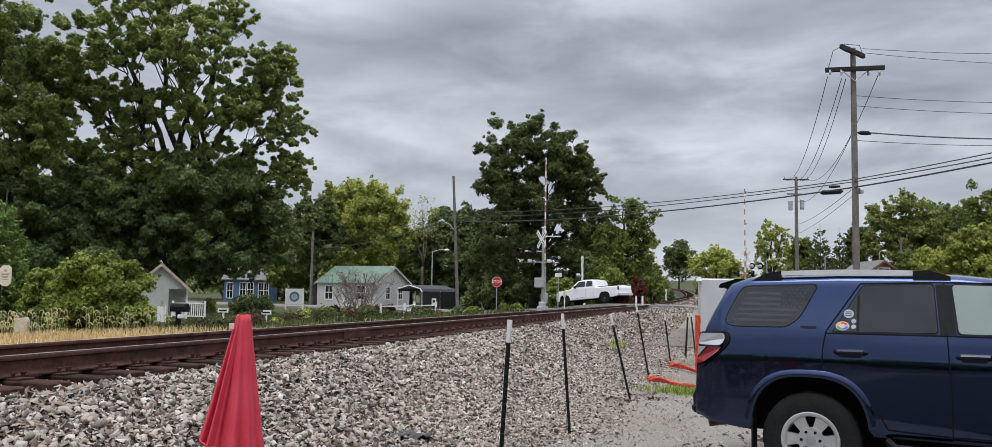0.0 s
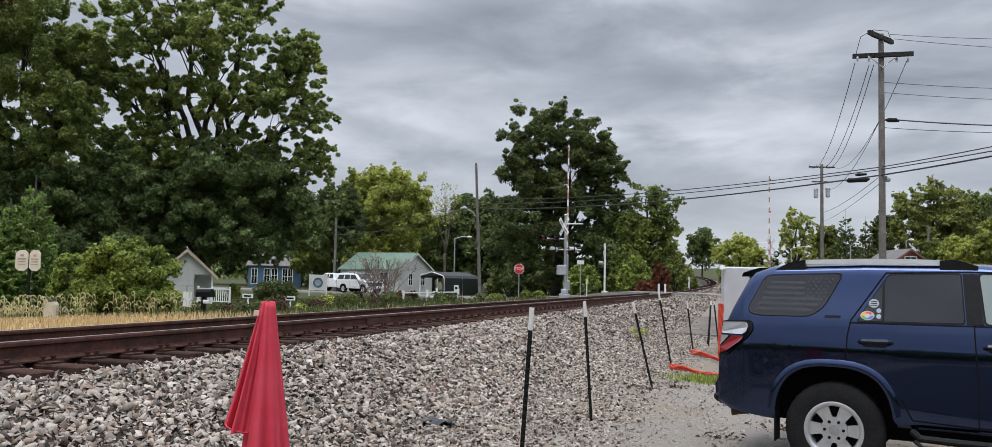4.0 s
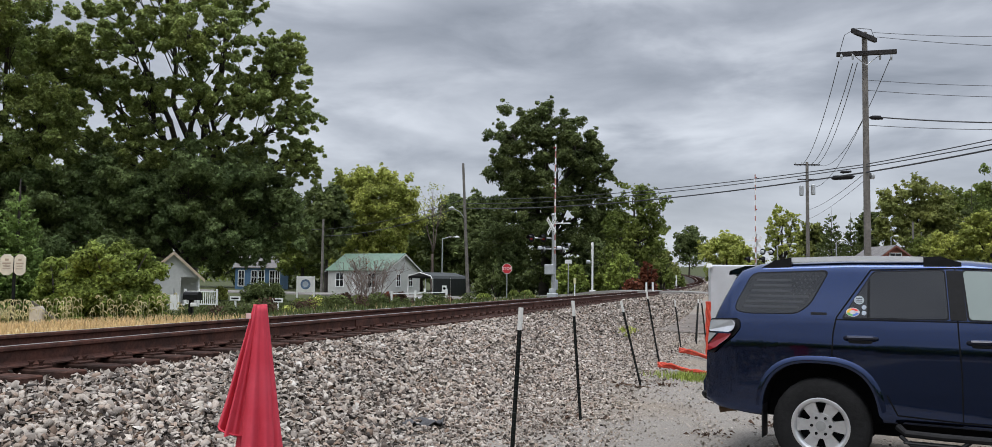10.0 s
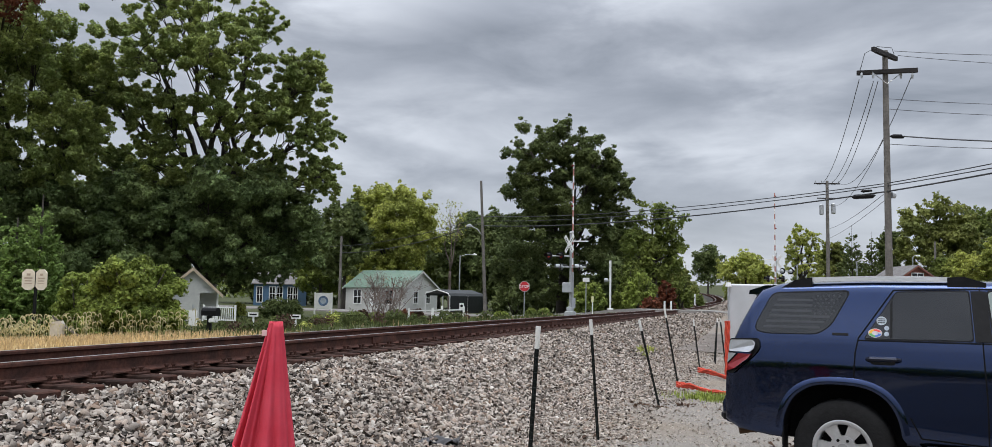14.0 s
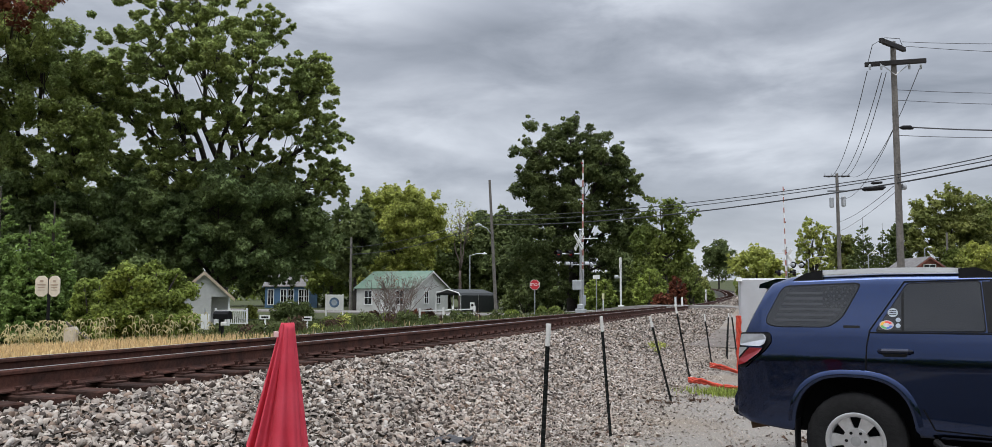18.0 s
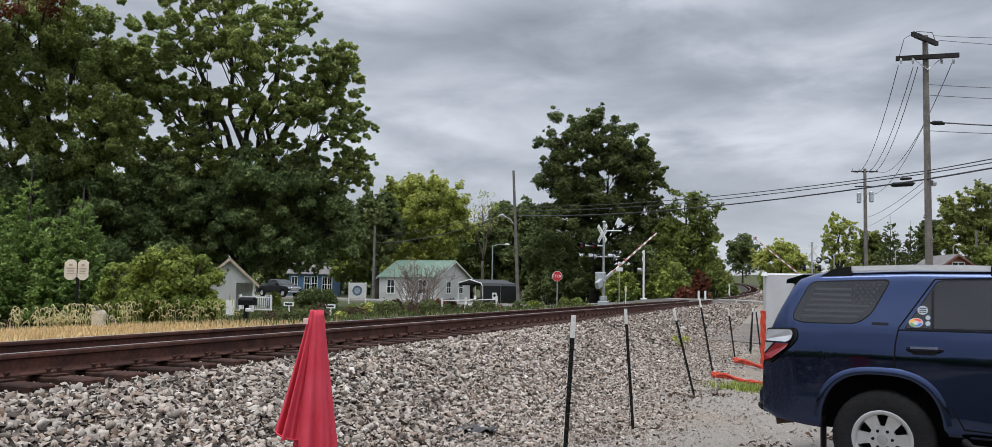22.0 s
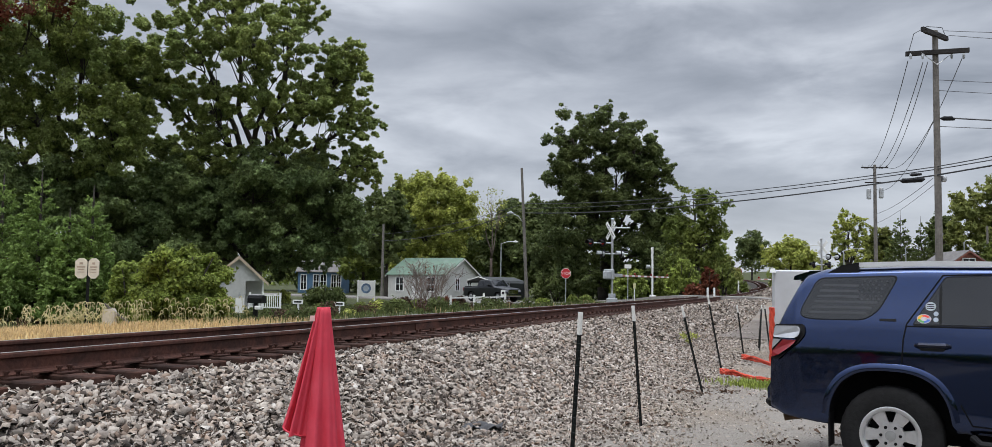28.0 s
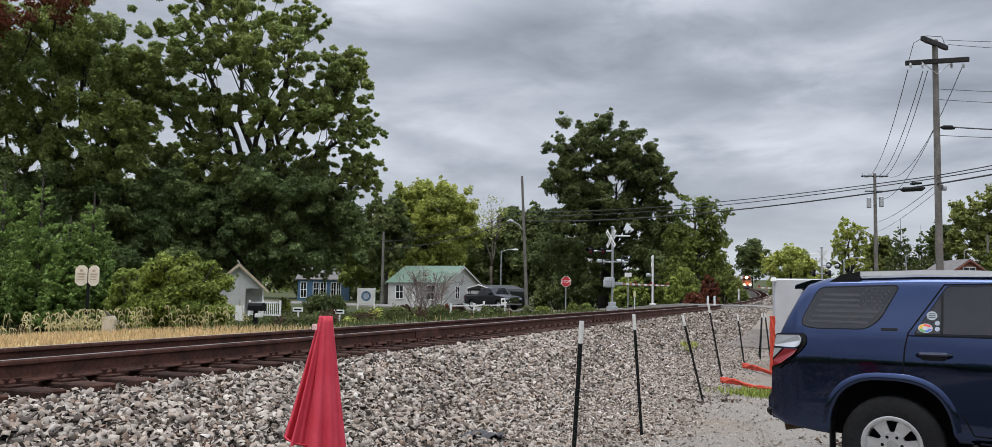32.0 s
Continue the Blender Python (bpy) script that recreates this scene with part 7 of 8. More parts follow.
# ---- buildings ----
def gable_house(name, label, m, L, D, wall_h, roof_h, wall_mat, roof_mat, windows=(), over=0.35, ridge="x", boards=0.0):
    """A house with pitched roof. Walls along x (length L) and y (depth D); windows: (side, along, sill, width, height, kind)."""
    t = root(name, m, label, "house")
    bm = bmesh.new()
    box(bm, -L / 2, L / 2, -D / 2, D / 2, -0.4, wall_h)
    if boards:
        k = 0.1
        while k < wall_h:
            part("clapboard", boxes((-L / 2 - 0.014, L / 2 + 0.014, -D / 2 - 0.014, D / 2 + 0.014, k, k + boards * 0.14)), wall_mat, t)
            k += boards
    part("wall", bm, wall_mat, t)
    half, run = (D / 2, L / 2) if ridge == "x" else (L / 2, D / 2)
    ax = "x" if ridge == "x" else "y"
    bm = bmesh.new()
    prism(bm, [(-half, wall_h), (half, wall_h), (0, wall_h + roof_h)], -run, run, ax)
    part("gable", bm, wall_mat, t)
    for sgn in (-1, 1):
        bm = bmesh.new()
        e = half + over
        drop = roof_h / half * over
        prism(bm, [(0, wall_h + roof_h + 0.02), (sgn * e, wall_h - drop + 0.02), (sgn * e, wall_h - drop + 0.12), (0, wall_h + roof_h + 0.14)], -run - over, run + over, ax)
        part("roof", bm, roof_mat, t)
    for end in (-1, 1):
        for sgn in (-1, 1):
            bm = bmesh.new()
            e = half + over
            drop = roof_h / half * over
            y0 = end * (run + over)
            prism(bm, [(0, wall_h + roof_h - 0.14), (sgn * e, wall_h - drop - 0.14), (sgn * e, wall_h - drop + 0.03), (0, wall_h + roof_h + 0.05)], min(y0, y0 + end * 0.05), max(y0, y0 + end * 0.05), ax)
            part("bargeboard", bm, wall_mat, t)
    for side, u, z, w, h, kind in windows:
        def place(bm, inset=0.0):
            r = {"front": pose(u, -D / 2, z), "back": pose(u, D / 2, z, 0, 0, 180), "left": pose(-L / 2, u, z, 0, 0, -90), "right": pose(L / 2, u, z, 0, 0, 90)}[side]
            bm.transform(r)
            return bm
        f = part("window_frame" if kind != "door" else "door_frame", place(boxes((-w / 2 - 0.09, -w / 2, -0.06, 0.02, -0.08, h + 0.1), (w / 2, w / 2 + 0.09, -0.06, 0.02, -0.08, h + 0.1), (-w / 2, w / 2, -0.06, 0.02, h, h + 0.1), (-w / 2, w / 2, -0.09, 0.02, -0.1, 0))), M["white"], t)
        if kind == "door":
            part("door", place(boxes((-w / 2, w / 2, -0.02, 0.02, 0, h))), M["white"], t)
        else:
            part("pane", place(boxes((-w / 2, w / 2, -0.025, -0.015, 0, h))), M["tint"], f)
            part("glazing_bar", place(boxes((-w / 2, w / 2, -0.045, -0.027, h / 2 - 0.03, h / 2 + 0.03), (-0.025, 0.025, -0.045, -0.027, 0, h / 2 - 0.03), (-0.025, 0.025, -0.045, -0.027, h / 2 + 0.03, h))), M["white"], f)
    return t


def build_houses():
    green = mat("pale_green_metal_roof", (0.105, 0.175, 0.125), 0.6, 0.1, 6, 0.2, 0.1, (0.145, 0.205, 0.162))
    grey_roof = mat("grey_shingle_roof", (0.17, 0.16, 0.155), 0.9, 0, 10, 0.3, 0.5)
    blue = mat("blue_clapboard", (0.075, 0.155, 0.26), 0.7, 0, 4, 0.12, 0.1)
    brick = mat("red_brick_wall", (0.27, 0.10, 0.075), 0.9, 0, 6, 0.25, 0.3)
    M["tan_trim"] = mat("tan_painted_trim", (0.46, 0.37, 0.26), 0.7, 0, 6, 0.2, 0.1)
    M["black_cover"] = mat("black_tarpaulin", (0.02, 0.024, 0.024), 0.6, 0, 4, 0.3, 0.2)
    t = root("white_cottage", put(-19.12, 50, 20), "small white clapboard cottage with an open corner porch", "house")
    part("wall", boxes((-1.5, 0.42, 0, 4.4, -0.3, 1.62), (0.42, 1.42, 1.9, 4.4, -0.3, 1.62)), M["siding"], t)
    k = 0.0
    while k < 1.6:
        part("clapboard", boxes((-1.515, 0.435, -0.012, 0.0, k, k + 0.02)), M["siding"], t)
        k += 0.14
    part("gable", prism(bmesh.new(), [(-1.5, 1.62), (1.5, 1.62), (0, 3.0)], 0.0, 4.4), M["siding"], t)
    for sgn in (-1, 1):
        part("roof", prism(bmesh.new(), [(0, 3.03), (sgn * 1.72, 1.45), (sgn * 1.72, 1.53), (0, 3.13)], -0.25, 4.6), grey_roof, t)
        part("bargeboard", prism(bmesh.new(), [(0, 2.90), (sgn * 1.72, 1.34), (sgn * 1.72, 1.52), (0, 3.10)], -0.30, -0.25), M["tan_trim"], t)
    part("porch_post", boxes((1.36, 1.46, 0.02, 0.12, -0.1, 1.62)), M["white"], t)
    part("porch_floor", boxes((0.42, 1.5, 0, 1.9, -0.1, 0.05)), M["white"], t)
    t = root("porch_railing", put(-17.84, 48.5, 3), "white wooden porch railing with upright balusters", "railing")
    for z in (0.10, 0.80):
        part("rail", boxes((0, 1.75, -0.03, 0.03, z, z + 0.07)), M["white"], t)
    for k in range(15):
        part("baluster", boxes((0.08 + k * 0.115, 0.12 + k * 0.115, -0.015, 0.015, 0.17, 0.80)), M["white"], t)
    for k in (0, 0.75, 1.75):
        part("rail_post", boxes((k - 0.05, k + 0.05, -0.05, 0.05, -0.1, 0.98)), M["white"], t)
    t = gable_house("green_roofed_house", "long white house with a pale green metal roof", put(-14.4, 96, -27), 7.6, 6.6, 2.55, 1.75, M["siding"], green, (("front", -2.2, 0.8, 0.95, 1.4, "win"), ("front", 0.1, 0.0, 0.95, 2.0, "door"), ("front", 2.0, 0.8, 0.95, 1.4, "win"), ("right", -1.0, 0.9, 0.7, 1.2, "win"), ("right", 1.4, 0.9, 0.7, 1.2, "win")), 0.25, "x", 0.2)

    t = gable_house("blue_house", "blue clapboard house with white window frames", put(-33.49, 120, 4), 6.0, 6.0, 3.0, 1.6, blue, grey_roof, (("front", -2.2, 0.5, 0.7, 2.0, "win"), ("front", -0.5, 0.8, 0.7, 1.7, "win"), ("front", 0.5, 0.8, 0.7, 1.7, "win"), ("front", 1.9, 0.6, 0.6, 1.9, "win"), ("front", 2.6, 0.6, 0.5, 1.9, "win")), 0.3, "x", 0.2)
    t = root("carport", put(-6.29, 86, -40), "dark metal carport with white frame and black sides", "carport")
    arch = [(-1.7, 1.75), (-1.5, 2.0), (0, 2.35), (1.5, 2.0), (1.7, 1.75)]
    cover = bmesh.new()
    prism(cover, arch + [(1.62, 1.75), (1.45, 1.95), (0, 2.27), (-1.45, 1.95), (-1.62, 1.75)], -3.0, 1.9, "y")
    part("canopy", cover, M["black_cover"], t)
    for x in (-1.68, 1.68):
        for y in (-2.9, -0.5, 1.8):
            part("leg", boxes((x - 0.04, x + 0.04, y - 0.04, y + 0.04, -0.1, 1.78)), M["white"], t)
    part("side_sheet", boxes((1.70, 1.72, -2.95, 1.85, 0.1, 1.75)), M["black_cover"], t)
    # black sheet added at the back to stand for the dim interior's shade
    part("back_sheet", boxes((-1.66, 1.66, 1.86, 1.88, 0.1, 1.95)), M["black_cover"], t)
    part("front_hoop", rod([(-1.7, -3.0, 1.7), (-1.5, -3.0, 1.98), (0, -3.0, 2.32), (1.5, -3.0, 1.98), (1.7, -3.0, 1.7)], 0.05, 6), M["white"], t)
    gable_house("brick_house", "red brick house with a white gable window beyond the lot", put(47.3, 110, 0), 5.6, 8.0, 3.4, 1.95, brick, grey_roof, (("front", 0.0, 3.7, 1.3, 0.75, "win"),), 0.3, "y")


build_houses()


# ---- utility poles and wires ----
def wire(name, a, b, sag, r, label="thin black overhead utility cable"):
    a, b = Vector(a), Vector(b)
    pts = [a.lerp(b, k / 14) - Vector((0, 0, 4 * sag * (k / 14) * (1 - k / 14))) for k in range(15)]
    return tagged(part(name, rod(pts, r, 5), M["wire"]), label, "cable", "overhead wires")



def build_poles():
    t = root("utility_pole", put(15.87, 38.28), "tall weathered wooden utility pole with two crossarms", "utility pole", "utility poles")
    z0 = gz(15.87, 38.28)
    part("shaft", rod([(0, 0, -0.5), (0, 0, 12.78 - z0)], [0.165, 0.115], 14), M["wood_pole"], t)
    for z, half, turn, off in ((11.80, 1.24, -14, -0.17), (12.58, 0.98, 42, -0.1), (12.58 + 0.14, 0.98, 42, 0.16)):
        b = boxes((-half, half, -0.075, 0.075, -0.10, 0.10), bevel=0.012)
        b.transform(pose(0, off, z - z0, 0, 0, turn))
        arm = part("crossarm", b, M["dark_wood"], t, "dark creosoted crossarm")
    for sx in (-1, 1):
        part("brace", rod([(sx * 0.65, -0.17, 11.80 - z0 - 0.03), (0, -0.17, 11.80 - z0 - 0.55)], 0.018, 6), M["grey_metal"], t)
    for x in (-1.1, -0.6, 0.6, 1.1):
        part("insulator", rod([(x, -0.17, 11.80 - z0 - 0.06), (x, -0.17, 11.80 - z0 - 0.16), (x, -0.17, 11.80 - z0 - 0.30)], [0.03, 0.06, 0.04], 8), M["grey_paint"], t)
    part("guy_loop", rod([(-1.1, 0.0, 11.80 - z0 + 0.1), (-0.85, 0.1, 12.58 - z0 + 0.1), (-0.3, 0.1, 12.58 - z0 + 0.42), (0.3, 0.0, 12.58 - z0 + 0.34), (0.4, 0.0, 12.58 - z0 + 0.05)], 0.016, 5), M["wire"], t)
    part("splice_case", rod([(0.15, 0, 8.95 - z0), (0.3, 0, 8.95 - z0), (0.62, 0, 8.95 - z0), (0.75, 0, 8.89 - z0)], [0.03, 0.10, 0.10, 0.03], 10), M["black"], t)
    part("meter_disc", rod([(0.16, -0.05, 6.34 - z0), (0.30, -0.05, 6.34 - z0)], 0.14, 12), M["grey_paint"], t)
    t = root("utility_pole", put(28.37, 81.9), "wooden utility pole with transformers beyond the lot", "utility pole", "utility poles")
    z0 = gz(28.37, 81.9)
    h = 13.05 - z0
    part("shaft", rod([(0, 0, -0.5), (0, 0, h)], [0.2, 0.13], 12), M["wood_pole"], t)
    part("crossarm", boxes((-1.2, 1.2, -0.07, 0.07, h - 0.32, h - 0.2), bevel=0.01), M["dark_wood"], t)
    for x in (-1.1, -0.5, 0.5, 1.1):
        part("insulator", rod([(x, 0, h - 0.2), (x, 0, h)], 0.04, 6), M["grey_paint"], t)
    for x, z in ((-0.55, h - 2.7), (0.55, h - 2.6)):
        part("transformer", rod([(x, 0, z - 0.5), (x, 0, z - 0.45), (x, 0, z + 0.4), (x, 0, z + 0.5)], [0.14, 0.2, 0.2, 0.1], 12), M["grey_metal"], t, "grey transformer can")
    part("lower_arm", boxes((-0.9, 0.9, -0.05, 0.05, h - 1.7, h - 1.6)), M["dark_wood"], t)
    # roadside pole with a street lamp
    t = root("street_lamp_pole", put(-3.0, 71.8), "leaning wooden pole with a street lamp arm", "street lamp", "utility poles")
    z0 = gz(-3.0, 71.8)
    part("shaft", rod([(0, 0, -0.5), (-0.60, 0, 11.2 - z0)], [0.16, 0.10], 12), M["wood_pole"], t)
    z = 6.81 - z0
    part("lamp_arm", rod([(-0.4, 0, z - 0.2), (-0.8, -0.1, z + 0.35), (-1.4, -0.2, z + 0.62)], 0.04, 6), M["grey_metal"], t)
    part("lamp_head", rod([(-1.25, -0.2, z + 0.60), (-1.45, -0.2, z + 0.66), (-1.75, -0.2, z + 0.60)], [0.06, 0.14, 0.05], 8), M["grey_metal"], t)
    # thin poles farther off
    for x, y, top in ((-20.01, 95, 7.99), (51.31, 110, 9.55), (49.26, 190, 9.81), (54.62, 200, 11.00)):
        t = root("utility_pole", put(x, y), "plain wooden pole far off", "utility pole", "utility poles")
        part("shaft", rod([(0, 0, -0.5), (0, 0, top - gz(x, y))], [0.17, 0.12], 8), M["wood_pole"], t)
    for x, y, top, arm in ((39.76, 105, 6.64, 0.6), (31.16, 100, 5.96, 1.8), (49.43, 112, 7.70, 0.5), (-7.26, 100, 6.29, 1.5)):
        t = root("street_lamp", put(x, y), "grey street lamp with a curved arm", "street lamp", "street lamps")
        h = top - gz(x, y)
        part("column", rod([(0, 0, -0.3), (0, 0, h)], [0.09, 0.06], 8), M["grey_metal"], t)
        part("arm", rod([(0, 0, h - 0.1), (arm * 0.5, 0, h + 0.15), (arm, 0, h + 0.15)], 0.035, 6), M["grey_metal"], t)
        part("lamp_head", rod([(arm - 0.1, 0, h + 0.15), (arm + 0.15, 0, h + 0.17), (arm + 0.45, 0, h + 0.12)], [0.06, 0.13, 0.05], 8), M["white"], t)


build_poles()


def build_wires():
    for a, b, sag, r in (
        ((-3.27, 71.80, 8.23), (15.80, 38.28, 6.86), 0.45, 0.022),
        ((15.80, 38.28, 6.86), (18.14, 27.00, 6.82), 0.05, 0.022),
        ((-3.27, 71.80, 7.86), (15.80, 38.28, 6.75), 0.45, 0.022),
        ((15.80, 38.28, 6.75), (18.13, 27.00, 6.62), 0.05, 0.022),
        ((-3.26, 71.80, 7.46), (15.79, 38.28, 6.50), 0.5, 0.035),
        ((15.79, 38.28, 6.50), (18.13, 27.00, 6.48), 0.05, 0.035),
        ((16.26, 38.28, 12.78), (24.96, 37.00, 12.37), 0.12, 0.012),
        ((16.43, 38.28, 12.58), (24.95, 37.00, 11.81), 0.12, 0.012),
        ((15.95, 38.28, 10.63), (24.89, 37.00, 10.18), 0.12, 0.012),
        ((15.94, 38.28, 10.17), (24.88, 37.00, 9.68), 0.12, 0.012),
        ((16.57, 38.28, 8.96), (24.84, 37.00, 8.61), 0.12, 0.03),
        ((15.91, 38.28, 8.61), (24.83, 37.00, 8.34), 0.12, 0.014),
        ((14.72, 38.28, 11.47), (27.27, 81.90, 12.80), 1.6, 0.017),
        ((15.34, 38.28, 11.39), (27.99, 81.90, 12.81), 1.6, 0.017),
        ((15.54, 38.28, 11.40), (28.59, 81.90, 12.82), 1.6, 0.017),
        ((16.98, 38.28, 11.58), (29.43, 81.90, 12.82), 1.6, 0.017),
        ((15.72, 38.28, 8.78), (28.33, 81.90, 10.89), 1.2, 0.014),
        ((15.68, 38.28, 6.37), (28.30, 81.90, 8.48), 0.25, 0.014),
        ((15.71, 38.28, 6.09), (28.29, 81.90, 7.58), 0.2, 0.012),
        ((-3.38, 71.80, 8.23), (-21.71, 95.00, 6.80), 0.6, 0.02),
        ((-3.37, 71.80, 7.75), (-19.97, 95.00, 6.12), 0.6, 0.03)):
        wire("overhead_wire", a, b, sag, r)
    t = root("splice_case", pose(15.41, 39.7, 6.42), "black cable splice case hung on the overhead cables", "cable box")
    part("case", rod([(-0.55, 0, -0.03), (-0.45, 0, 0), (0.35, 0, 0.05), (0.5, 0, 0.09)], [0.03, 0.11, 0.11, 0.03], 10), M["black"], t)
    part("upper_case", rod([(-0.15, 0, 0.26), (-0.05, 0, 0.27), (0.35, 0, 0.30)], [0.03, 0.07, 0.05], 8), M["black"], t)


build_wires()


# ---- railway crossing signals ----
def flasher(parent, x, y, z, turn=0.0, lit=False, hood="black"):
    """A round crossing light on its bar: housing, background disc, lens and hood; it faces -y, turned."""
    m = pose(x, y, z, 0, 0, turn)

    def turned(bm):
        bm.transform(m)
        return bm
    h = part("flashing_light", turned(rod([(0, 0.16, 0), (0, 0.10, 0), (0, -0.03, 0)], [0.06, 0.12, 0.14], 14)), M["grey_paint"], parent)
    part("background_disc", turned(prism(bmesh.new(), disc_outline(0.23, 20), -0.045, -0.03)), M["black"], h)
    part("lens", turned(prism(bmesh.new(), disc_outline(0.10, 18), -0.065, -0.046)), M["signal_red"] if lit else M["lamp_dull"], h, "red signal lens")
    bm = bmesh.new()
    arc = [radians(a) for a in range(-10, 191, 20)]
    for a, b in zip(arc, arc[1:]):
        bm.faces.new([bm.verts.new((0.15 * math.cos(t), d, 0.15 * math.sin(t))) for t, d in ((a, -0.05), (b, -0.05), (b, -0.30), (a, -0.30))])
    part("visor", turned(bm), M[hood], h)
    return h


M["signal_red"] = mat("glowing_red_lens", (0.22, 0.012, 0.014), 0.2, 0, 20, 0.1, emit=((1.0, 0.05, 0.03), 0.08))
M["lamp_dull"] = mat("dull_red_lens", (0.09, 0.012, 0.014), 0.3, 0, 30, 0.1)


def crossing_signal(x, y, turn, label, arm_len, front=True):
    """Mast with crossbuck, flashing lights, gate mechanism. Returns its root, and the pivot's height."""
    t = root("crossing_signal", pose(x, y, 0.78 if front else road_z(x, y) + 0.02, 0, 0, turn), label, "railway signal", "crossing signals")
    part("mast", rod([(0, 0, 0.3), (0, 0, 4.30)], 0.065, 14), M["grey_metal"], t, "aluminium mast")
    part("base", boxes((-0.26, 0.26, -0.26, 0.26, -0.3, 0.12), (-0.17, 0.17, -0.17, 0.17, 0.12, 0.36), bevel=0.03), M["grey_paint"], t)
    for a in (-45, 45):
        b = boxes((-0.61, 0.61, -0.012, 0.012, -0.115, 0.115), bevel=0.004)
        b.transform(pose(0, 0, 3.74, 0, 0, -48) @ pose(0, -0.10 - (0.014 if a > 0 else -0.014), 0) @ Matrix.Rotation(radians(a), 4, "Y"))
        bl = part("crossbuck_blade", b, M["white"], t, "white crossbuck blade")
        for k in (-0.42, -0.30, -0.18, 0.18, 0.30, 0.42):
            bm = boxes((k - 0.022, k + 0.022, -0.02, -0.013, -0.045, 0.045))
            bm.transform(pose(0, 0, 3.74, 0, 0, -48) @ pose(0, -0.10 - (0.014 if a > 0 else -0.014), 0) @ Matrix.Rotation(radians(a), 4, "Y"))
            part("lettering_bar", bm, M["black"], bl)
    part("cantilever", boxes((-0.05, 0.95, -0.035, 0.035, 3.86, 3.92), bevel=0.01), M["white"], t)
    part("light_bar", rod([(-0.85, 0, 2.49), (0.85, 0, 2.49)], 0.035, 8), M["grey_metal"], t)
    for sx in (-0.52, 0.52):
        flasher(t, sx, -0.16, 2.49, -62, False, "grey_paint")
        flasher(t, sx, 0.16, 2.49, 118)
    part("upper_light_bar", rod([(-1.1, -0.5, 3.07), (0, 0, 3.07)], 0.04, 8), M["grey_metal"], t)
    for sx, sy in ((-1.05, -0.50), (-0.45, -0.22)):
        flasher(t, sx, sy, 3.07, -34, True)
    part("bell", rod([(0, 0, 4.28), (0, 0, 4.36), (0, 0, 4.42)], [0.065, 0.11, 0.05], 14), M["grey_metal"], t)
    part("gate_mechanism", boxes((-0.42, 0.10, -0.20, 0.20, 1.12, 1.66), bevel=0.03), M["grey_paint"], t, "grey gate mechanism housing")
    part("counterweight_arm", boxes((-0.05, 0.02, 0.20, 0.25, 0.95, 1.6), bevel=0.01), M["grey_paint"], t)
    return t


def gate_arm(parent, length):
    """Striped arm that turns about the pivot; it lies along its own x."""
    hub = new("gate_arm")
    hub.empty_display_size = 0.2
    hub.parent = parent
    part("arm_root", boxes((-0.55, 0.9, -0.05, 0.05, -0.09, 0.09), bevel=0.02), M["grey_metal"], hub)
    part("counterweight", boxes((-1.05, -0.5, -0.11, 0.11, -0.20, 0.20), bevel=0.03), M["grey_paint"], hub)
    n = int(length / 0.42)
    for k in range(n):
        x0 = 0.9 + (length - 0.9) * k / n
        x1 = 0.9 + (length - 0.9) * (k + 1) / n
        h = 0.055 - 0.02 * k / n
        part("arm_stripe", boxes((x0, x1, -0.022, 0.022, -h, h)), M["white"] if k % 2 else M["gate_red"], hub)
    for f in (0.35, 0.65, 0.97):
        part("arm_lamp", boxes((length * f - 0.05, length * f + 0.05, -0.05, 0.05, 0.05, 0.17), bevel=0.02), M["lamp_red"], hub)
    return hub


M["gate_red"] = mat("faded_red_reflective", (0.45, 0.20, 0.16), 0.5, 0, 20, 0.2)
near_signal = crossing_signal(2.56, 47.0, -14, "aluminium railway crossing signal with crossbuck, lights and gate", 6.9)
near_arm = gate_arm(near_signal, 6.9)
far_signal = crossing_signal(18.39, 64.0, 166, "railway crossing signal with gate on the far side of the road", 6.9, False)
far_arm = gate_arm(far_signal, 7.4)
GATE_TURN = 58.4 + 14


# ---- signs, boxes and small things ----
def sign_post(name, label, x, y, h, r=0.03, material=None, category="sign"):
    t = root(name, put(x, y), label, category)
    part("post", rod([(0, 0, -0.2), (0, 0, h)], r, 8), material or M["grey_metal"], t)
    return t



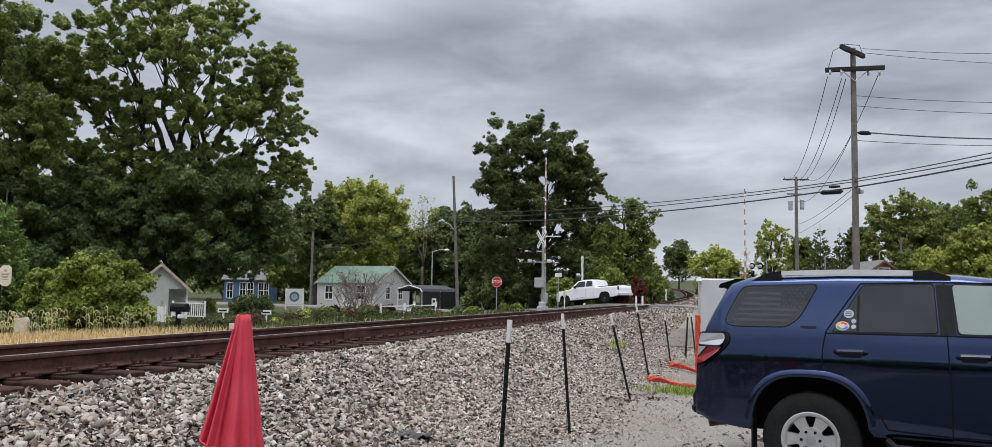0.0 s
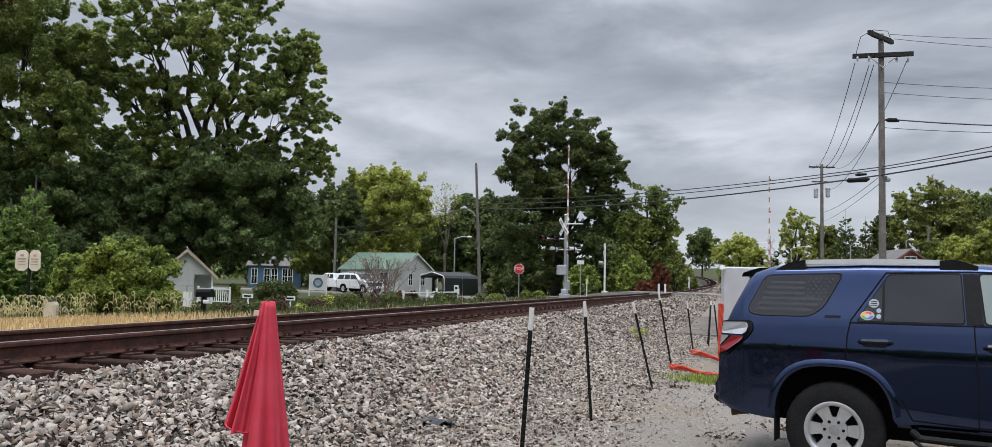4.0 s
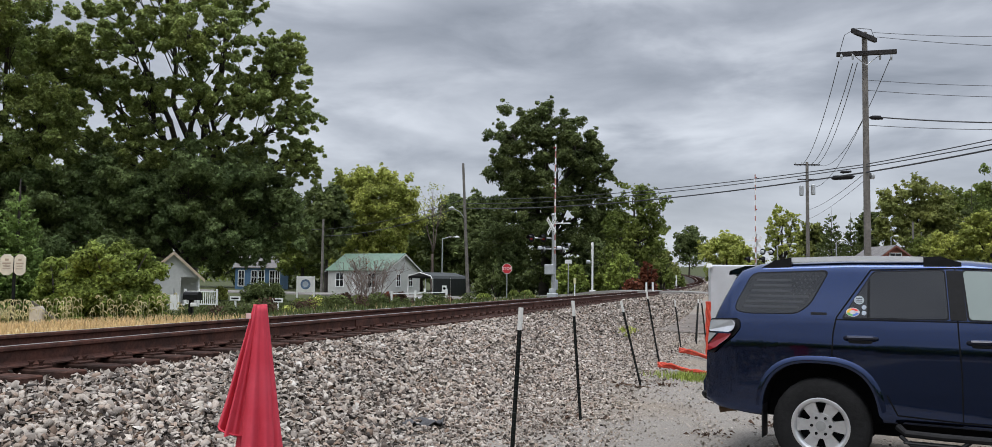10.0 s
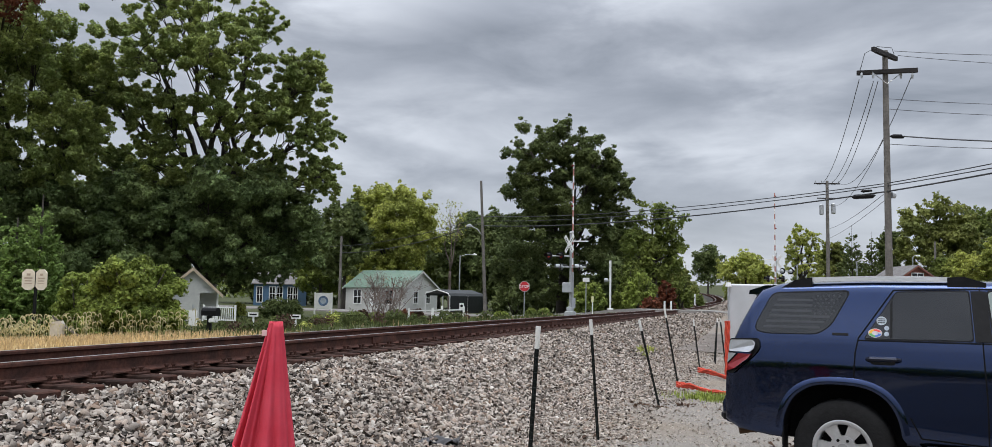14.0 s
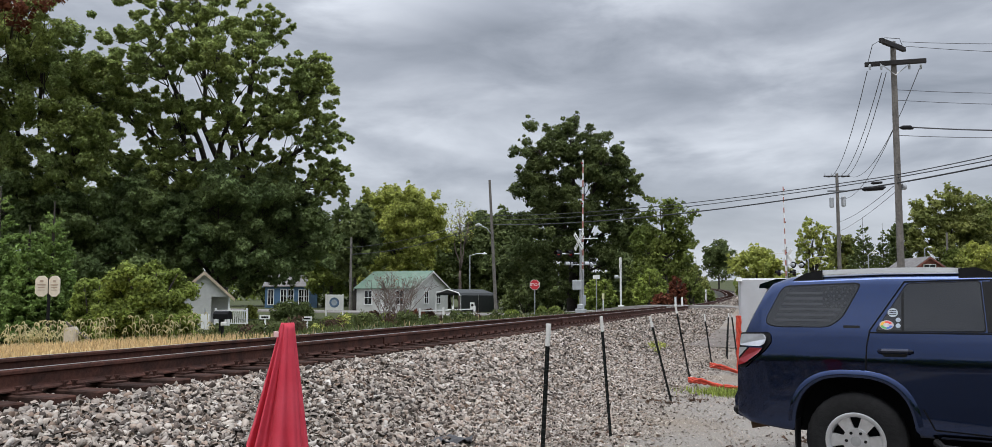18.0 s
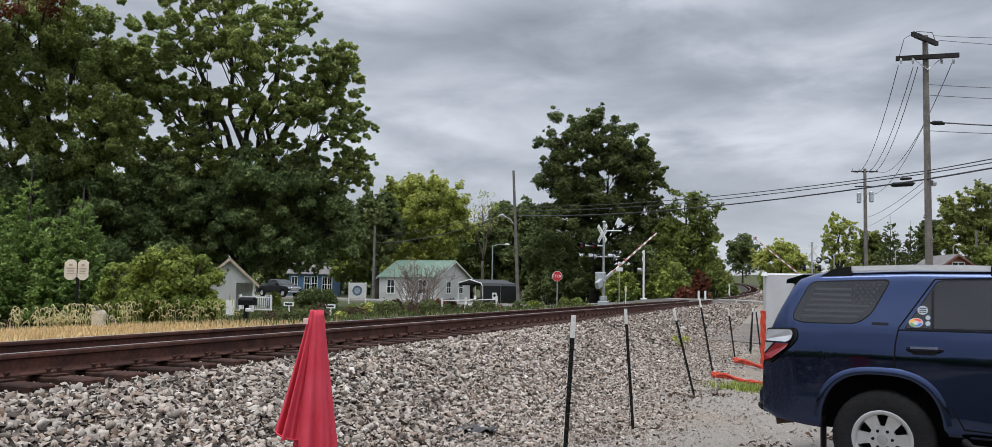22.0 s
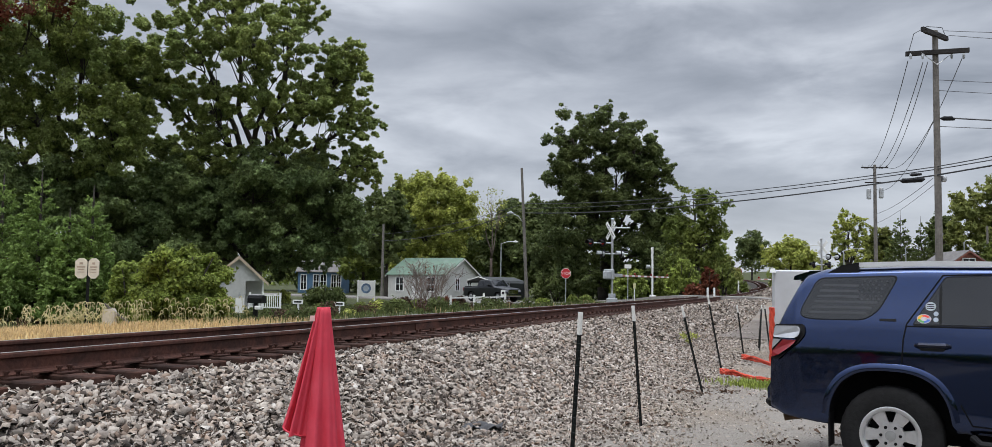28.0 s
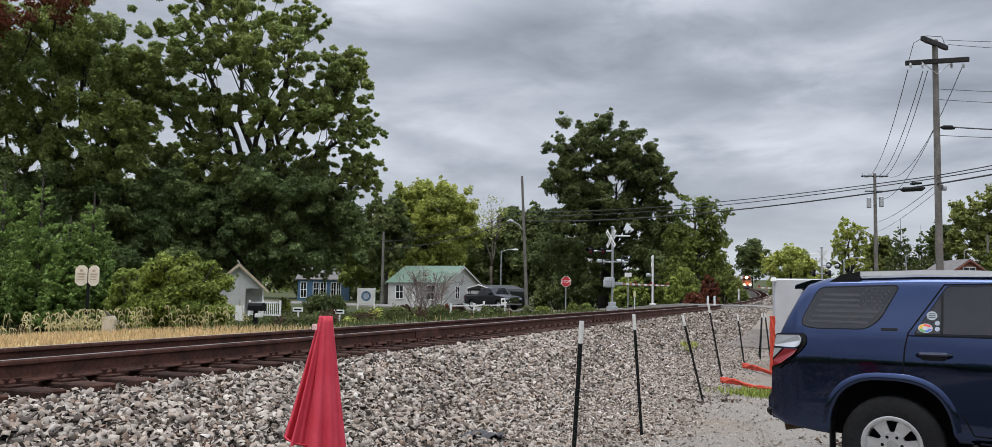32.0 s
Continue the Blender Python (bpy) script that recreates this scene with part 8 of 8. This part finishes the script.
def build_small():
    # twin cream signs on a dark post
    x, y = -13.61, 24.0
    t = sign_post("twin_sign", "pair of cream hexagonal signs on a dark post", x, y, 2.07 - gz(x, y), 0.045, M["black"])
    cream = mat("cream_sign_paint", (0.72, 0.64, 0.53), 0.6, 0, 8, 0.12)
    ink = mat("faded_sign_print", (0.45, 0.34, 0.27), 0.6, 0, 20, 0.15)
    zc = 1.82 - gz(x, y)
    for dx, turn in ((-0.185, 8), (0.185, -8)):
        o = [(-0.17, -0.20), (-0.07, -0.29), (0.07, -0.29), (0.17, -0.20), (0.17, 0.20), (0.07, 0.29), (-0.07, 0.29), (-0.17, 0.20)]
        b = prism(bmesh.new(), o, -0.015, 0.015)
        b.transform(pose(dx, -0.06, zc, 0, 0, turn))
        pl = part("sign_plate", b, cream, t, "cream hexagonal plate")
        for bar in ((-0.11, 0.11, -0.02, -0.016, 0.02, 0.06), (-0.09, 0.09, -0.02, -0.016, -0.05, -0.02), (-0.10, 0.10, -0.02, -0.016, -0.12, -0.10), (-0.05, 0.05, -0.02, -0.016, 0.11, 0.17)):
            b = boxes(bar)
            b.transform(pose(dx, -0.06, zc, 0, 0, turn))
            part("lettering_bar", b, ink, pl)
    # pale stone marker in the dry grass
    x, y = -11.31, 21.0
    t = root("stone_marker", put(x, y), "pale weathered stone marker in dry grass", "marker stone")
    part("stone", prism(bmesh.new(), [(-0.14, -0.1), (0.14, -0.1), (0.15, 0.42), (0.10, 0.50), (-0.12, 0.47), (-0.15, 0.40)], -0.07, 0.07), mat("pale_concrete", (0.55, 0.50, 0.43), 0.9, 0, 12, 0.25, 0.4), t)
    # leaning board in the hedge
    x, y = -11.75, 22.0
    t = root("leaning_board", put(x, y), "weathered grey board leaning in the grass", "board")
    part("board", rod([(-0.25, 0, 0.62), (0.60, 0, 0.02)], 0.035, 4), M["wood_pole"], t)
    # black mailbox
    x, y = -9.38, 26.0
    t = root("mailbox", put(x, y), "black metal mailbox on a black post", "mailbox")
    h = 0.98 - gz(x, y)
    part("post", boxes((-0.06, 0.06, -0.06, 0.06, -0.2, h - 0.1)), M["black"], t)
    o = [(-0.11, -0.12), (0.11, -0.12), (0.11, 0.03), (0.08, 0.10), (0, 0.13), (-0.08, 0.10), (-0.11, 0.03)]
    b = prism(bmesh.new(), o, -0.27, 0.27, "x")
    b.transform(pose(0.03, 0, h, 0, 0, -20))
    part("box", b, M["black"], t)
    part("paper_tube", boxes((0.02, 0.22, -0.16, -0.02, h - 0.32, h - 0.20), bevel=0.02), M["white"], t)
    # white panel on a post
    x, y = -10.28, 27.0
    t = sign_post("notice_board", "plain white panel on a steel post", x, y, 1.17 - gz(x, y), 0.03)
    part("panel", boxes((-0.10, 0.16, -0.05, -0.03, 0.51 - gz(x, y), 0.99 - gz(x, y))), M["white"], t)
    # small white address plates, plain bars only
    for x, y, z in ((-10.22, 33.0, 0.70), (-8.60, 33.0, 0.65)):
        t = sign_post("small_sign", "small white sign with a dark bar on a post", x, y, z - gz(x, y) + 0.05, 0.04, M["white"])
        pl = part("plate", boxes((-0.20, 0.20, -0.06, -0.045, z - gz(x, y) - 0.03, z - gz(x, y) + 0.13)), M["white"], t)
        part("lettering_bar", boxes((-0.14, 0.14, -0.066, -0.061, z - gz(x, y) + 0.02, z - gz(x, y) + 0.08)), M["dark"], pl)
    # white board with a round blue badge
    x, y = -16.50, 72.0
    t = root("white_board", put(x, y, -4), "white signboard with a round blue emblem", "sign")
    zb, zt = 0.36 - gz(x, y), 1.66 - gz(x, y)
    for sx in (-0.72, 0.72):
        part("post", boxes((sx - 0.05, sx + 0.05, -0.05, 0.05, -0.2, zt + 0.05)), M["white"], t)
    pl = part("board", boxes((-0.67, 0.67, -0.03, 0.03, zb, zt), bevel=0.01), M["white"], t)
    zc = (zb + zt) / 2
    part("round_emblem", prism(bmesh.new(), [(p, zc + q) for p, q in disc_outline(0.42, 24)], -0.045, -0.032), mat("blue_emblem", (0.14, 0.22, 0.36), 0.5, 0, 9, 0.5), pl)
    part("emblem_centre", prism(bmesh.new(), [(p, zc + q) for p, q in disc_outline(0.25, 20)], -0.055, -0.047), mat("pale_emblem", (0.42, 0.48, 0.55), 0.5, 0, 9, 0.3), pl)
    # stop sign
    x, y = 0.12, 60.0
    zc = 2.35 - gz(x, y)
    t = sign_post("stop_sign", "red octagonal stop sign on a steel post", x, y, zc + 0.3, 0.035)
    red = mat("stop_sign_red", (0.55, 0.03, 0.04), 0.45, 0, 20, 0.08)
    o = [(p, zc + q) for p, q in disc_outline(0.37, 8, math.pi / 8)]
    part("border", prism(bmesh.new(), o, -0.045, -0.035), M["white"], t)
    pl = part("face", prism(bmesh.new(), [(p * 0.93, zc + (q - zc) * 0.93) for p, q in o], -0.052, -0.046), red, t)
    cu = bpy.data.curves.new("stop_word", "FONT")
    cu.body, cu.size, cu.align_x, cu.align_y, cu.extrude = "STOP", 0.27, "CENTER", "CENTER", 0.002
    tmp = new("word", cu)
    me = bpy.data.meshes.new_from_object(tmp)
    bpy.data.objects.remove(tmp)
    me.materials.append(M["white"])
    wd = share("word", me, pose(0, -0.056, zc, 90, 0, 0), pl)
    # small regulation sign by the carport
    x, y = -4.59, 66.0
    zc = 0.85 - gz(x, y)
    t = sign_post("small_sign", "small white roadside sign with a dark mark", x, y, zc + 0.1, 0.03, M["black"])
    pl = part("plate", boxes((-0.17, 0.17, -0.05, -0.035, zc - 0.25, zc + 0.25)), M["white"], t)
    part("mark", prism(bmesh.new(), [(p, zc + 0.03 + q) for p, q in disc_outline(0.10, 14)], -0.06, -0.052), M["dark"], pl)
    # white rail fence round the garden corner
    x, y = -6.12, 47.0
    t = root("white_rail_fence", put(x, y, 8), "low white wooden rail fence", "fence")
    run = [(0, 0), (1.3, 0.5), (2.0, 4.2), (3.3, 4.6)]
    tops = [0.62, 0.66, 0.72, 0.72]
    for (px, py), h in zip(run, tops):
        part("post", boxes((px - 0.06, px + 0.06, py - 0.06, py + 0.06, -0.2, h + 0.12)), M["white"], t)
    for (ax, ay), (bx, by) in zip(run, run[1:]):
        for z in (0.60,) if ax < 1 else (0.34, 0.60):
            part("rail", rod([(ax, ay, z), (bx, by, z + 0.04)], 0.045, 4), M["white"], t)
    # signs by the crossing
    x, y = 3.76, 52.0
    zc = 2.67 - gz(x, y)
    t = sign_post("small_sign", "small white sign on a steel post", x, y, zc, 0.03)
    part("plate", boxes((-0.20, 0.20, -0.05, -0.03, zc - 0.07, zc + 0.16)), M["white"], t)
    x, y = 3.99, 50.0
    zc = 1.54 - gz(x, y)
    t = sign_post("marker_post", "white marker post with a pale yellow tag", x, y, zc + 0.2, 0.03, M["white"])
    part("tag", boxes((-0.07, 0.07, -0.05, -0.03, zc - 0.12, zc + 0.2)), mat("pale_yellow_tag", (0.68, 0.66, 0.36), 0.6, 0, 20, 0.1), t)
    # signal seen edge on behind the crossing
    x, y = 7.20, 72.0
    z0 = gz(x, y)
    t = root("edge_on_signal", put(x, y), "white signal mast seen edge on", "railway signal", "crossing signals")
    zt = 4.78 - z0
    part("mast", rod([(0, 0, -0.4), (0, 0, zt)], 0.085, 10), M["white"], t)
    part("base", boxes((-0.25, 0.25, -0.25, 0.25, -0.4, 0.35), bevel=0.03), M["white"], t)
    for a in (-45, 45):
        b = boxes((-0.55, 0.55, -0.012, 0.012, -0.1, 0.1))
        b.transform(pose(-0.09, 0, zt - 0.55, 0, 0, 82) @ Matrix.Rotation(radians(a), 4, "Y"))
        part("crossbuck_blade", b, M["white"], t)
    part("light_bar", boxes((-0.45, 0.1, -0.05, 0.05, zt - 1.72, zt - 1.6)), M["grey_metal"], t)
    part("flashing_light", rod([(-0.5, 0, zt - 1.62), (-0.2, 0, zt - 1.62)], 0.16, 12), M["grey_paint"], t)
    # white-tipped crossing bollards
    for x, y, zt in ((9.62, 59.5, 1.54), (10.11, 59.8, 1.54)):
        t = root("marker_post", put(x, y), "short white marker post beside the crossing", "marker post", "crossing markers")
        part("post", rod([(0, 0, -0.2), (0, 0, zt - gz(x, y))], 0.07, 10), M["white"], t)
    x, y = 18.02, 92.0
    t = root("marker_post", put(x, y), "white trackside marker with a red mark", "marker post")
    part("post", boxes((-0.07, 0.07, -0.05, 0.05, -0.2, 2.29 - gz(x, y))), M["white"], t)
    # white cabinet behind the parked car
    x0, x1, y = 4.45, 4.45 + 2.6, 19.0
    t = root("white_cabinet", pose(x0, y, gz(x0, y), 0, 0, -12), "large white sheet metal box standing on the lot", "container")
    h = 1.96 - gz(x0, y)
    part("body", boxes((0, 2.6, 0, 1.6, 0.12, h), bevel=0.03), mat("dull_white_sheet_metal", (0.52, 0.53, 0.55), 0.5, 0.1, 3, 0.1), t)
    part("skid", boxes((0.05, 2.55, 0.1, 0.3, -0.02, 0.12), (0.05, 2.55, 1.3, 1.5, -0.02, 0.12)), M["grey_paint"], t)
    part("corner_cap", rod([(-0.01, -0.01, h - 0.06), (-0.01, -0.01, h + 0.03)], [0.07, 0.045], 10), M["white"], t)
    # orange safety mesh, fallen in ropes on the ground and hung at the box
    for pts in (((2.76, 15.8, 0.13), (2.95, 15.5, 0.15), (3.1, 15.25, 0.09), (3.5, 15.0, 0.08), (4.4, 15.1, 0.08)), ((3.80, 19.1, 0.15), (3.95, 18.7, 0.16), (4.15, 18.0, 0.09), (5.2, 18.0, 0.08))):
        rng = np.random.default_rng(int(pts[0][1]))
        bm = bmesh.new()
        for k in range(4):
            line = []
            for i in range(25):
                u = i / 24 * (len(pts) - 1)
                j = min(int(u), len(pts) - 2)
                p = Vector(pts[j]).lerp(Vector(pts[j + 1]), u - j)
                line.append((p.x + 0.02 * math.sin(3 * u + k), p.y + 0.04 * math.sin(5 * u + 2.1 * k), gz(p.x, p.y) + p.z * (0.5 + 0.25 * math.sin(4 * u + 1.3 * k)) + 0.02))
            tube(bm, line, [0.014 + 0.009 * abs(math.sin(i * 0.9 + k)) for i in range(25)], 6)
        tagged(part("orange_mesh", bm, M["orange"]), "bunched orange safety mesh lying on the gravel", "safety fence")
    t = root("orange_mesh_roll", put(4.32, 18.6), "orange safety mesh hung upright beside the white box", "safety fence")
    bm = bmesh.new()
    for k in range(4):
        tube(bm, [(0.03 * math.sin(k * 2 + i), 0.03 * math.cos(k * 2.3 + i), 0.02 + i * 0.13) for i in range(10)], 0.03, 6)
    part("roll", bm, M["orange"], t)


build_small()


def build_scrap():
    """A crumpled dark grey rag lying among the stones."""
    x, y = -0.86, 9.18
    t = root("crumpled_rag", put(x, y), "crumpled dark grey rag lying on the stones", "rag")
    bm = bmesh.new()
    n = 15
    grid = [[bm.verts.new((u * 0.22, v * 0.13, 0.035 + 0.022 * math.sin(5 * u + 3 * v) + 0.016 * math.sin(9 * v - 4 * u) + 0.012 * math.sin(17 * u * v + 2))) for v in np.linspace(-1 + 0.2 * math.sin(4 * u), 1 + 0.15 * math.cos(6 * u), n)] for u in np.linspace(-1, 1, n)]
    for i in range(n - 1):
        for j in range(n - 1):
            bm.faces.new((grid[i][j], grid[i + 1][j], grid[i + 1][j + 1], grid[i][j + 1])).smooth = True
    ob = part("rag", bm, mat("dark_grey_cloth", (0.075, 0.075, 0.08), 0.9, 0, 30, 0.25, 0.3), t)
    ob.modifiers.new("thickness", "SOLIDIFY").thickness = 0.006


build_scrap()


# ---- locomotive ----
def build_locomotive():
    t = root("locomotive", pose(0, 0, 0), "dark and orange diesel locomotive with lit headlights", "locomotive")
    orange = mat("orange_locomotive_paint", (0.25, 0.07, 0.03), 0.5, 0, 5, 0.2, 0.1)
    dark = mat("dark_locomotive_paint", (0.05, 0.045, 0.05), 0.5, 0, 5, 0.2, 0.1)
    bm = bmesh.new()
    # y runs back from the nose, which faces -y
    prism(bm, [(-1.5, 1.25), (1.5, 1.25), (1.5, 3.9), (0.9, 4.55), (-0.9, 4.55), (-1.5, 3.9)], 2.6, 5.0, "y")
    part("cab", bm, orange, t)
    part("nose", prism(bmesh.new(), [(-0.95, 1.25), (0.95, 1.25), (0.95, 2.7), (0.6, 3.0), (-0.6, 3.0), (-0.95, 2.7)], 0.5, 2.6, "y"), orange, t)
    part("hood", prism(bmesh.new(), [(-1.0, 1.25), (1.0, 1.25), (1.0, 3.9), (0.7, 4.3), (-0.7, 4.3), (-1.0, 3.9)], 5.0, 19.0, "y"), dark, t)
    part("walkway", boxes((-1.55, 1.55, 0.0, 20.0, 1.0, 1.25), bevel=0.03), dark, t)
    part("pilot", boxes((-1.45, 1.45, -0.15, 0.1, 0.15, 1.2), bevel=0.03), dark, t)
    for sx in (-0.75, 0.75):
        part("cab_window", boxes((sx - 0.5, sx + 0.5, 2.56, 2.6, 3.15, 3.8)), M["tint"], t)
    for x, y, z, r in ((-0.16, 2.55, 4.12, 0.13), (0.16, 2.55, 4.12, 0.13), (-1.05, -0.18, 1.38, 0.12), (1.05, -0.18, 1.38, 0.12)):
        part("headlight", prism(bmesh.new(), [(x + p, z + q) for p, q in disc_outline(r * 1.8, 14)], y - 0.06, y), M["headlight"], t, "glowing headlight")
    for y0 in (2.2, 14.2):
        part("truck_frame", boxes((-1.2, 1.2, y0, y0 + 4.0, 0.35, 0.95), bevel=0.05), dark, t)
        for k in range(3):
            part("wheelset", rod([(-0.8, y0 + 0.6 + 1.4 * k, 0.5), (0.8, y0 + 0.6 + 1.4 * k, 0.5)], 0.5, 20), M["rust"], t)
    for sx in (-1.5, 1.5):
        part("handrail", rod([(sx, 0.1, 1.25), (sx, 0.1, 2.2), (sx, 2.4, 2.25)], 0.025, 6), M["white"], t)
    return t


M["headlight"] = mat("burning_headlight", (1, 0.9, 0.75), 0.3, 0, 5, 0.0, emit=((1.0, 0.80, 0.56), 120.0))
loco = build_locomotive()
white_pickup = traffic_vehicle("white_pickup_truck", "white crew cab pickup truck driving on the road", M["white_paint"], "pickup", pose(0, 0, 0))
white_wagon = traffic_vehicle("white_suv", "white large sport utility vehicle driving over the crossing", M["white_paint"], "wagon", pose(0, 0, 0))
black_pickup = traffic_vehicle("black_pickup_truck", "black crew cab pickup truck waiting at the closed crossing", M["black_paint"], "pickup", pose(0, 0, 0))


# ---- motion ----
LINE_LEN = [0.0]
for _a, _b in zip(ROAD_LINE, ROAD_LINE[1:]):
    LINE_LEN.append(LINE_LEN[-1] + (_b - _a).length)
LINE_X, LINE_Y = [p.x for p in ROAD_LINE], [p.y for p in ROAD_LINE]


def on_road(d, way, lane, length):
    """Pose of a vehicle d metres along the road's line (from its right-hand end), driving way +1 (leftwards) or -1."""
    def at(q):
        x, y = float(np.interp(q, LINE_LEN, LINE_X)), float(np.interp(q, LINE_LEN, LINE_Y))
        x2, y2 = float(np.interp(q + 0.5, LINE_LEN, LINE_X)), float(np.interp(q + 0.5, LINE_LEN, LINE_Y))
        f = Vector((x2 - x, y2 - y, 0)).normalized() * way
        side = Vector((f.y, -f.x, 0)) * lane
        return Vector((x + side.x, y + side.y, 0))
    rear, front = at(d), at(d + way * length)
    rear.z, front.z = road_z(rear.x, rear.y) + 0.01, road_z(front.x, front.y) + 0.01
    f = front - rear
    pitch, head = math.atan2(f.z, math.hypot(f.x, f.y)), math.atan2(f.y, f.x)
    return Matrix.Translation(rear) @ Matrix.Rotation(head, 4, "Z") @ Matrix.Rotation(-pitch, 4, "Y")


def drive(vehicle, rows, way, lane, length):
    car, wheels, r = vehicle
    ts = [r0[0] for r0 in rows]
    ds = [r0[1] for r0 in rows]
    times = sorted(set(np.round(np.arange(0, 32.01, 0.25), 3)) | {0.0, 32.0})
    walk(car, [(t, on_road(float(np.interp(t, ts, ds)), way, lane, length)) for t in times])
    for w in wheels:
        base = w.matrix_basis.copy()
        out, last = [], None
        fine = np.arange(0, 32.001, 1 / 15)
        for t in fine:
            a = way * (float(np.interp(t, ts, ds)) - ds[0]) / r
            if last is None or abs(a - last[1]) > 0.6 or t > 31.95:
                if last is not None and abs(a - last[1]) > 1.4:
                    out.append((t - 1 / 30, base @ Matrix.Rotation((a + last[1]) / 2, 4, "Y")))
                out.append((t, base @ Matrix.Rotation(a, 4, "Y")))
                last = (t, a)
        walk(w, out if len(out) > 1 else [(0, base), (32, base)])


def motions():
    gate = [(0, 90), (17.6, 90), (18.0, 89), (18.5, 87), (19, 80), (19.5, 70), (20, 60), (20.5, 50), (21, 42), (21.5, 33), (22, 24), (22.5, 15), (23, 8.5), (23.5, 4), (24, 0), (32, 0)]
    for arm, turn in ((near_arm, GATE_TURN), (far_arm, GATE_TURN - 17)):
        walk(arm, [(t, pose(0.05, 0.30, 1.34, 0, 0, turn) @ Matrix.Rotation(-radians(a), 4, "Y")) for t, a in gate])
    drive(white_pickup, [(0.0, 54.33), (0.5, 57.42), (1.0, 61.18), (1.5, 65.68), (2.0, 69.52), (2.5, 74.89), (3.0, 79.3), (3.5, 85.46), (5.0, 101.4), (9.0, 143.9), (32.0, 144.4)], 1, 1.6, 3.6)
    drive(white_wagon, [(0.0, 148.6), (2.5, 108.85), (3.0, 101.24), (3.5, 92.96), (5.5, 67.1), (6.0, 62.73), (6.5, 59.28), (7.0, 56.51), (7.5, 54.36), (8.0, 52.1), (8.5, 49.9), (9.0, 47.7), (10.0, 40.6), (11.5, 28.8), (32.0, 28.5)], -1, 1.6, 2.9)
    drive(black_pickup, [(0.0, 151.2), (18.5, 140.2), (23.5, 91.19), (24.0, 86.18), (24.3, 83.35), (24.6, 80.33), (24.9, 78.91), (25.2, 77.51), (25.5, 76.71), (27.5, 75.08), (28.0, 74.51), (28.5, 74.4), (29.0, 74.4), (32.0, 74.4)], -1, 1.6, 3.6)
    run = [(0.0, 640.0), (8.0, 570.0), (16.0, 500.0), (24.0, 420.0), (28.0, 374.0), (29.0, 360.0), (30.0, 347.0), (32.0, 326.0)]
    def at(s):
        x, y = track_xy(s, -0.75)
        return pose(x, y, float(rail_top(s)), 0, 0, track_heading(s + 8))
    walk(loco, [(t, at(s)) for t, s in run])


motions()
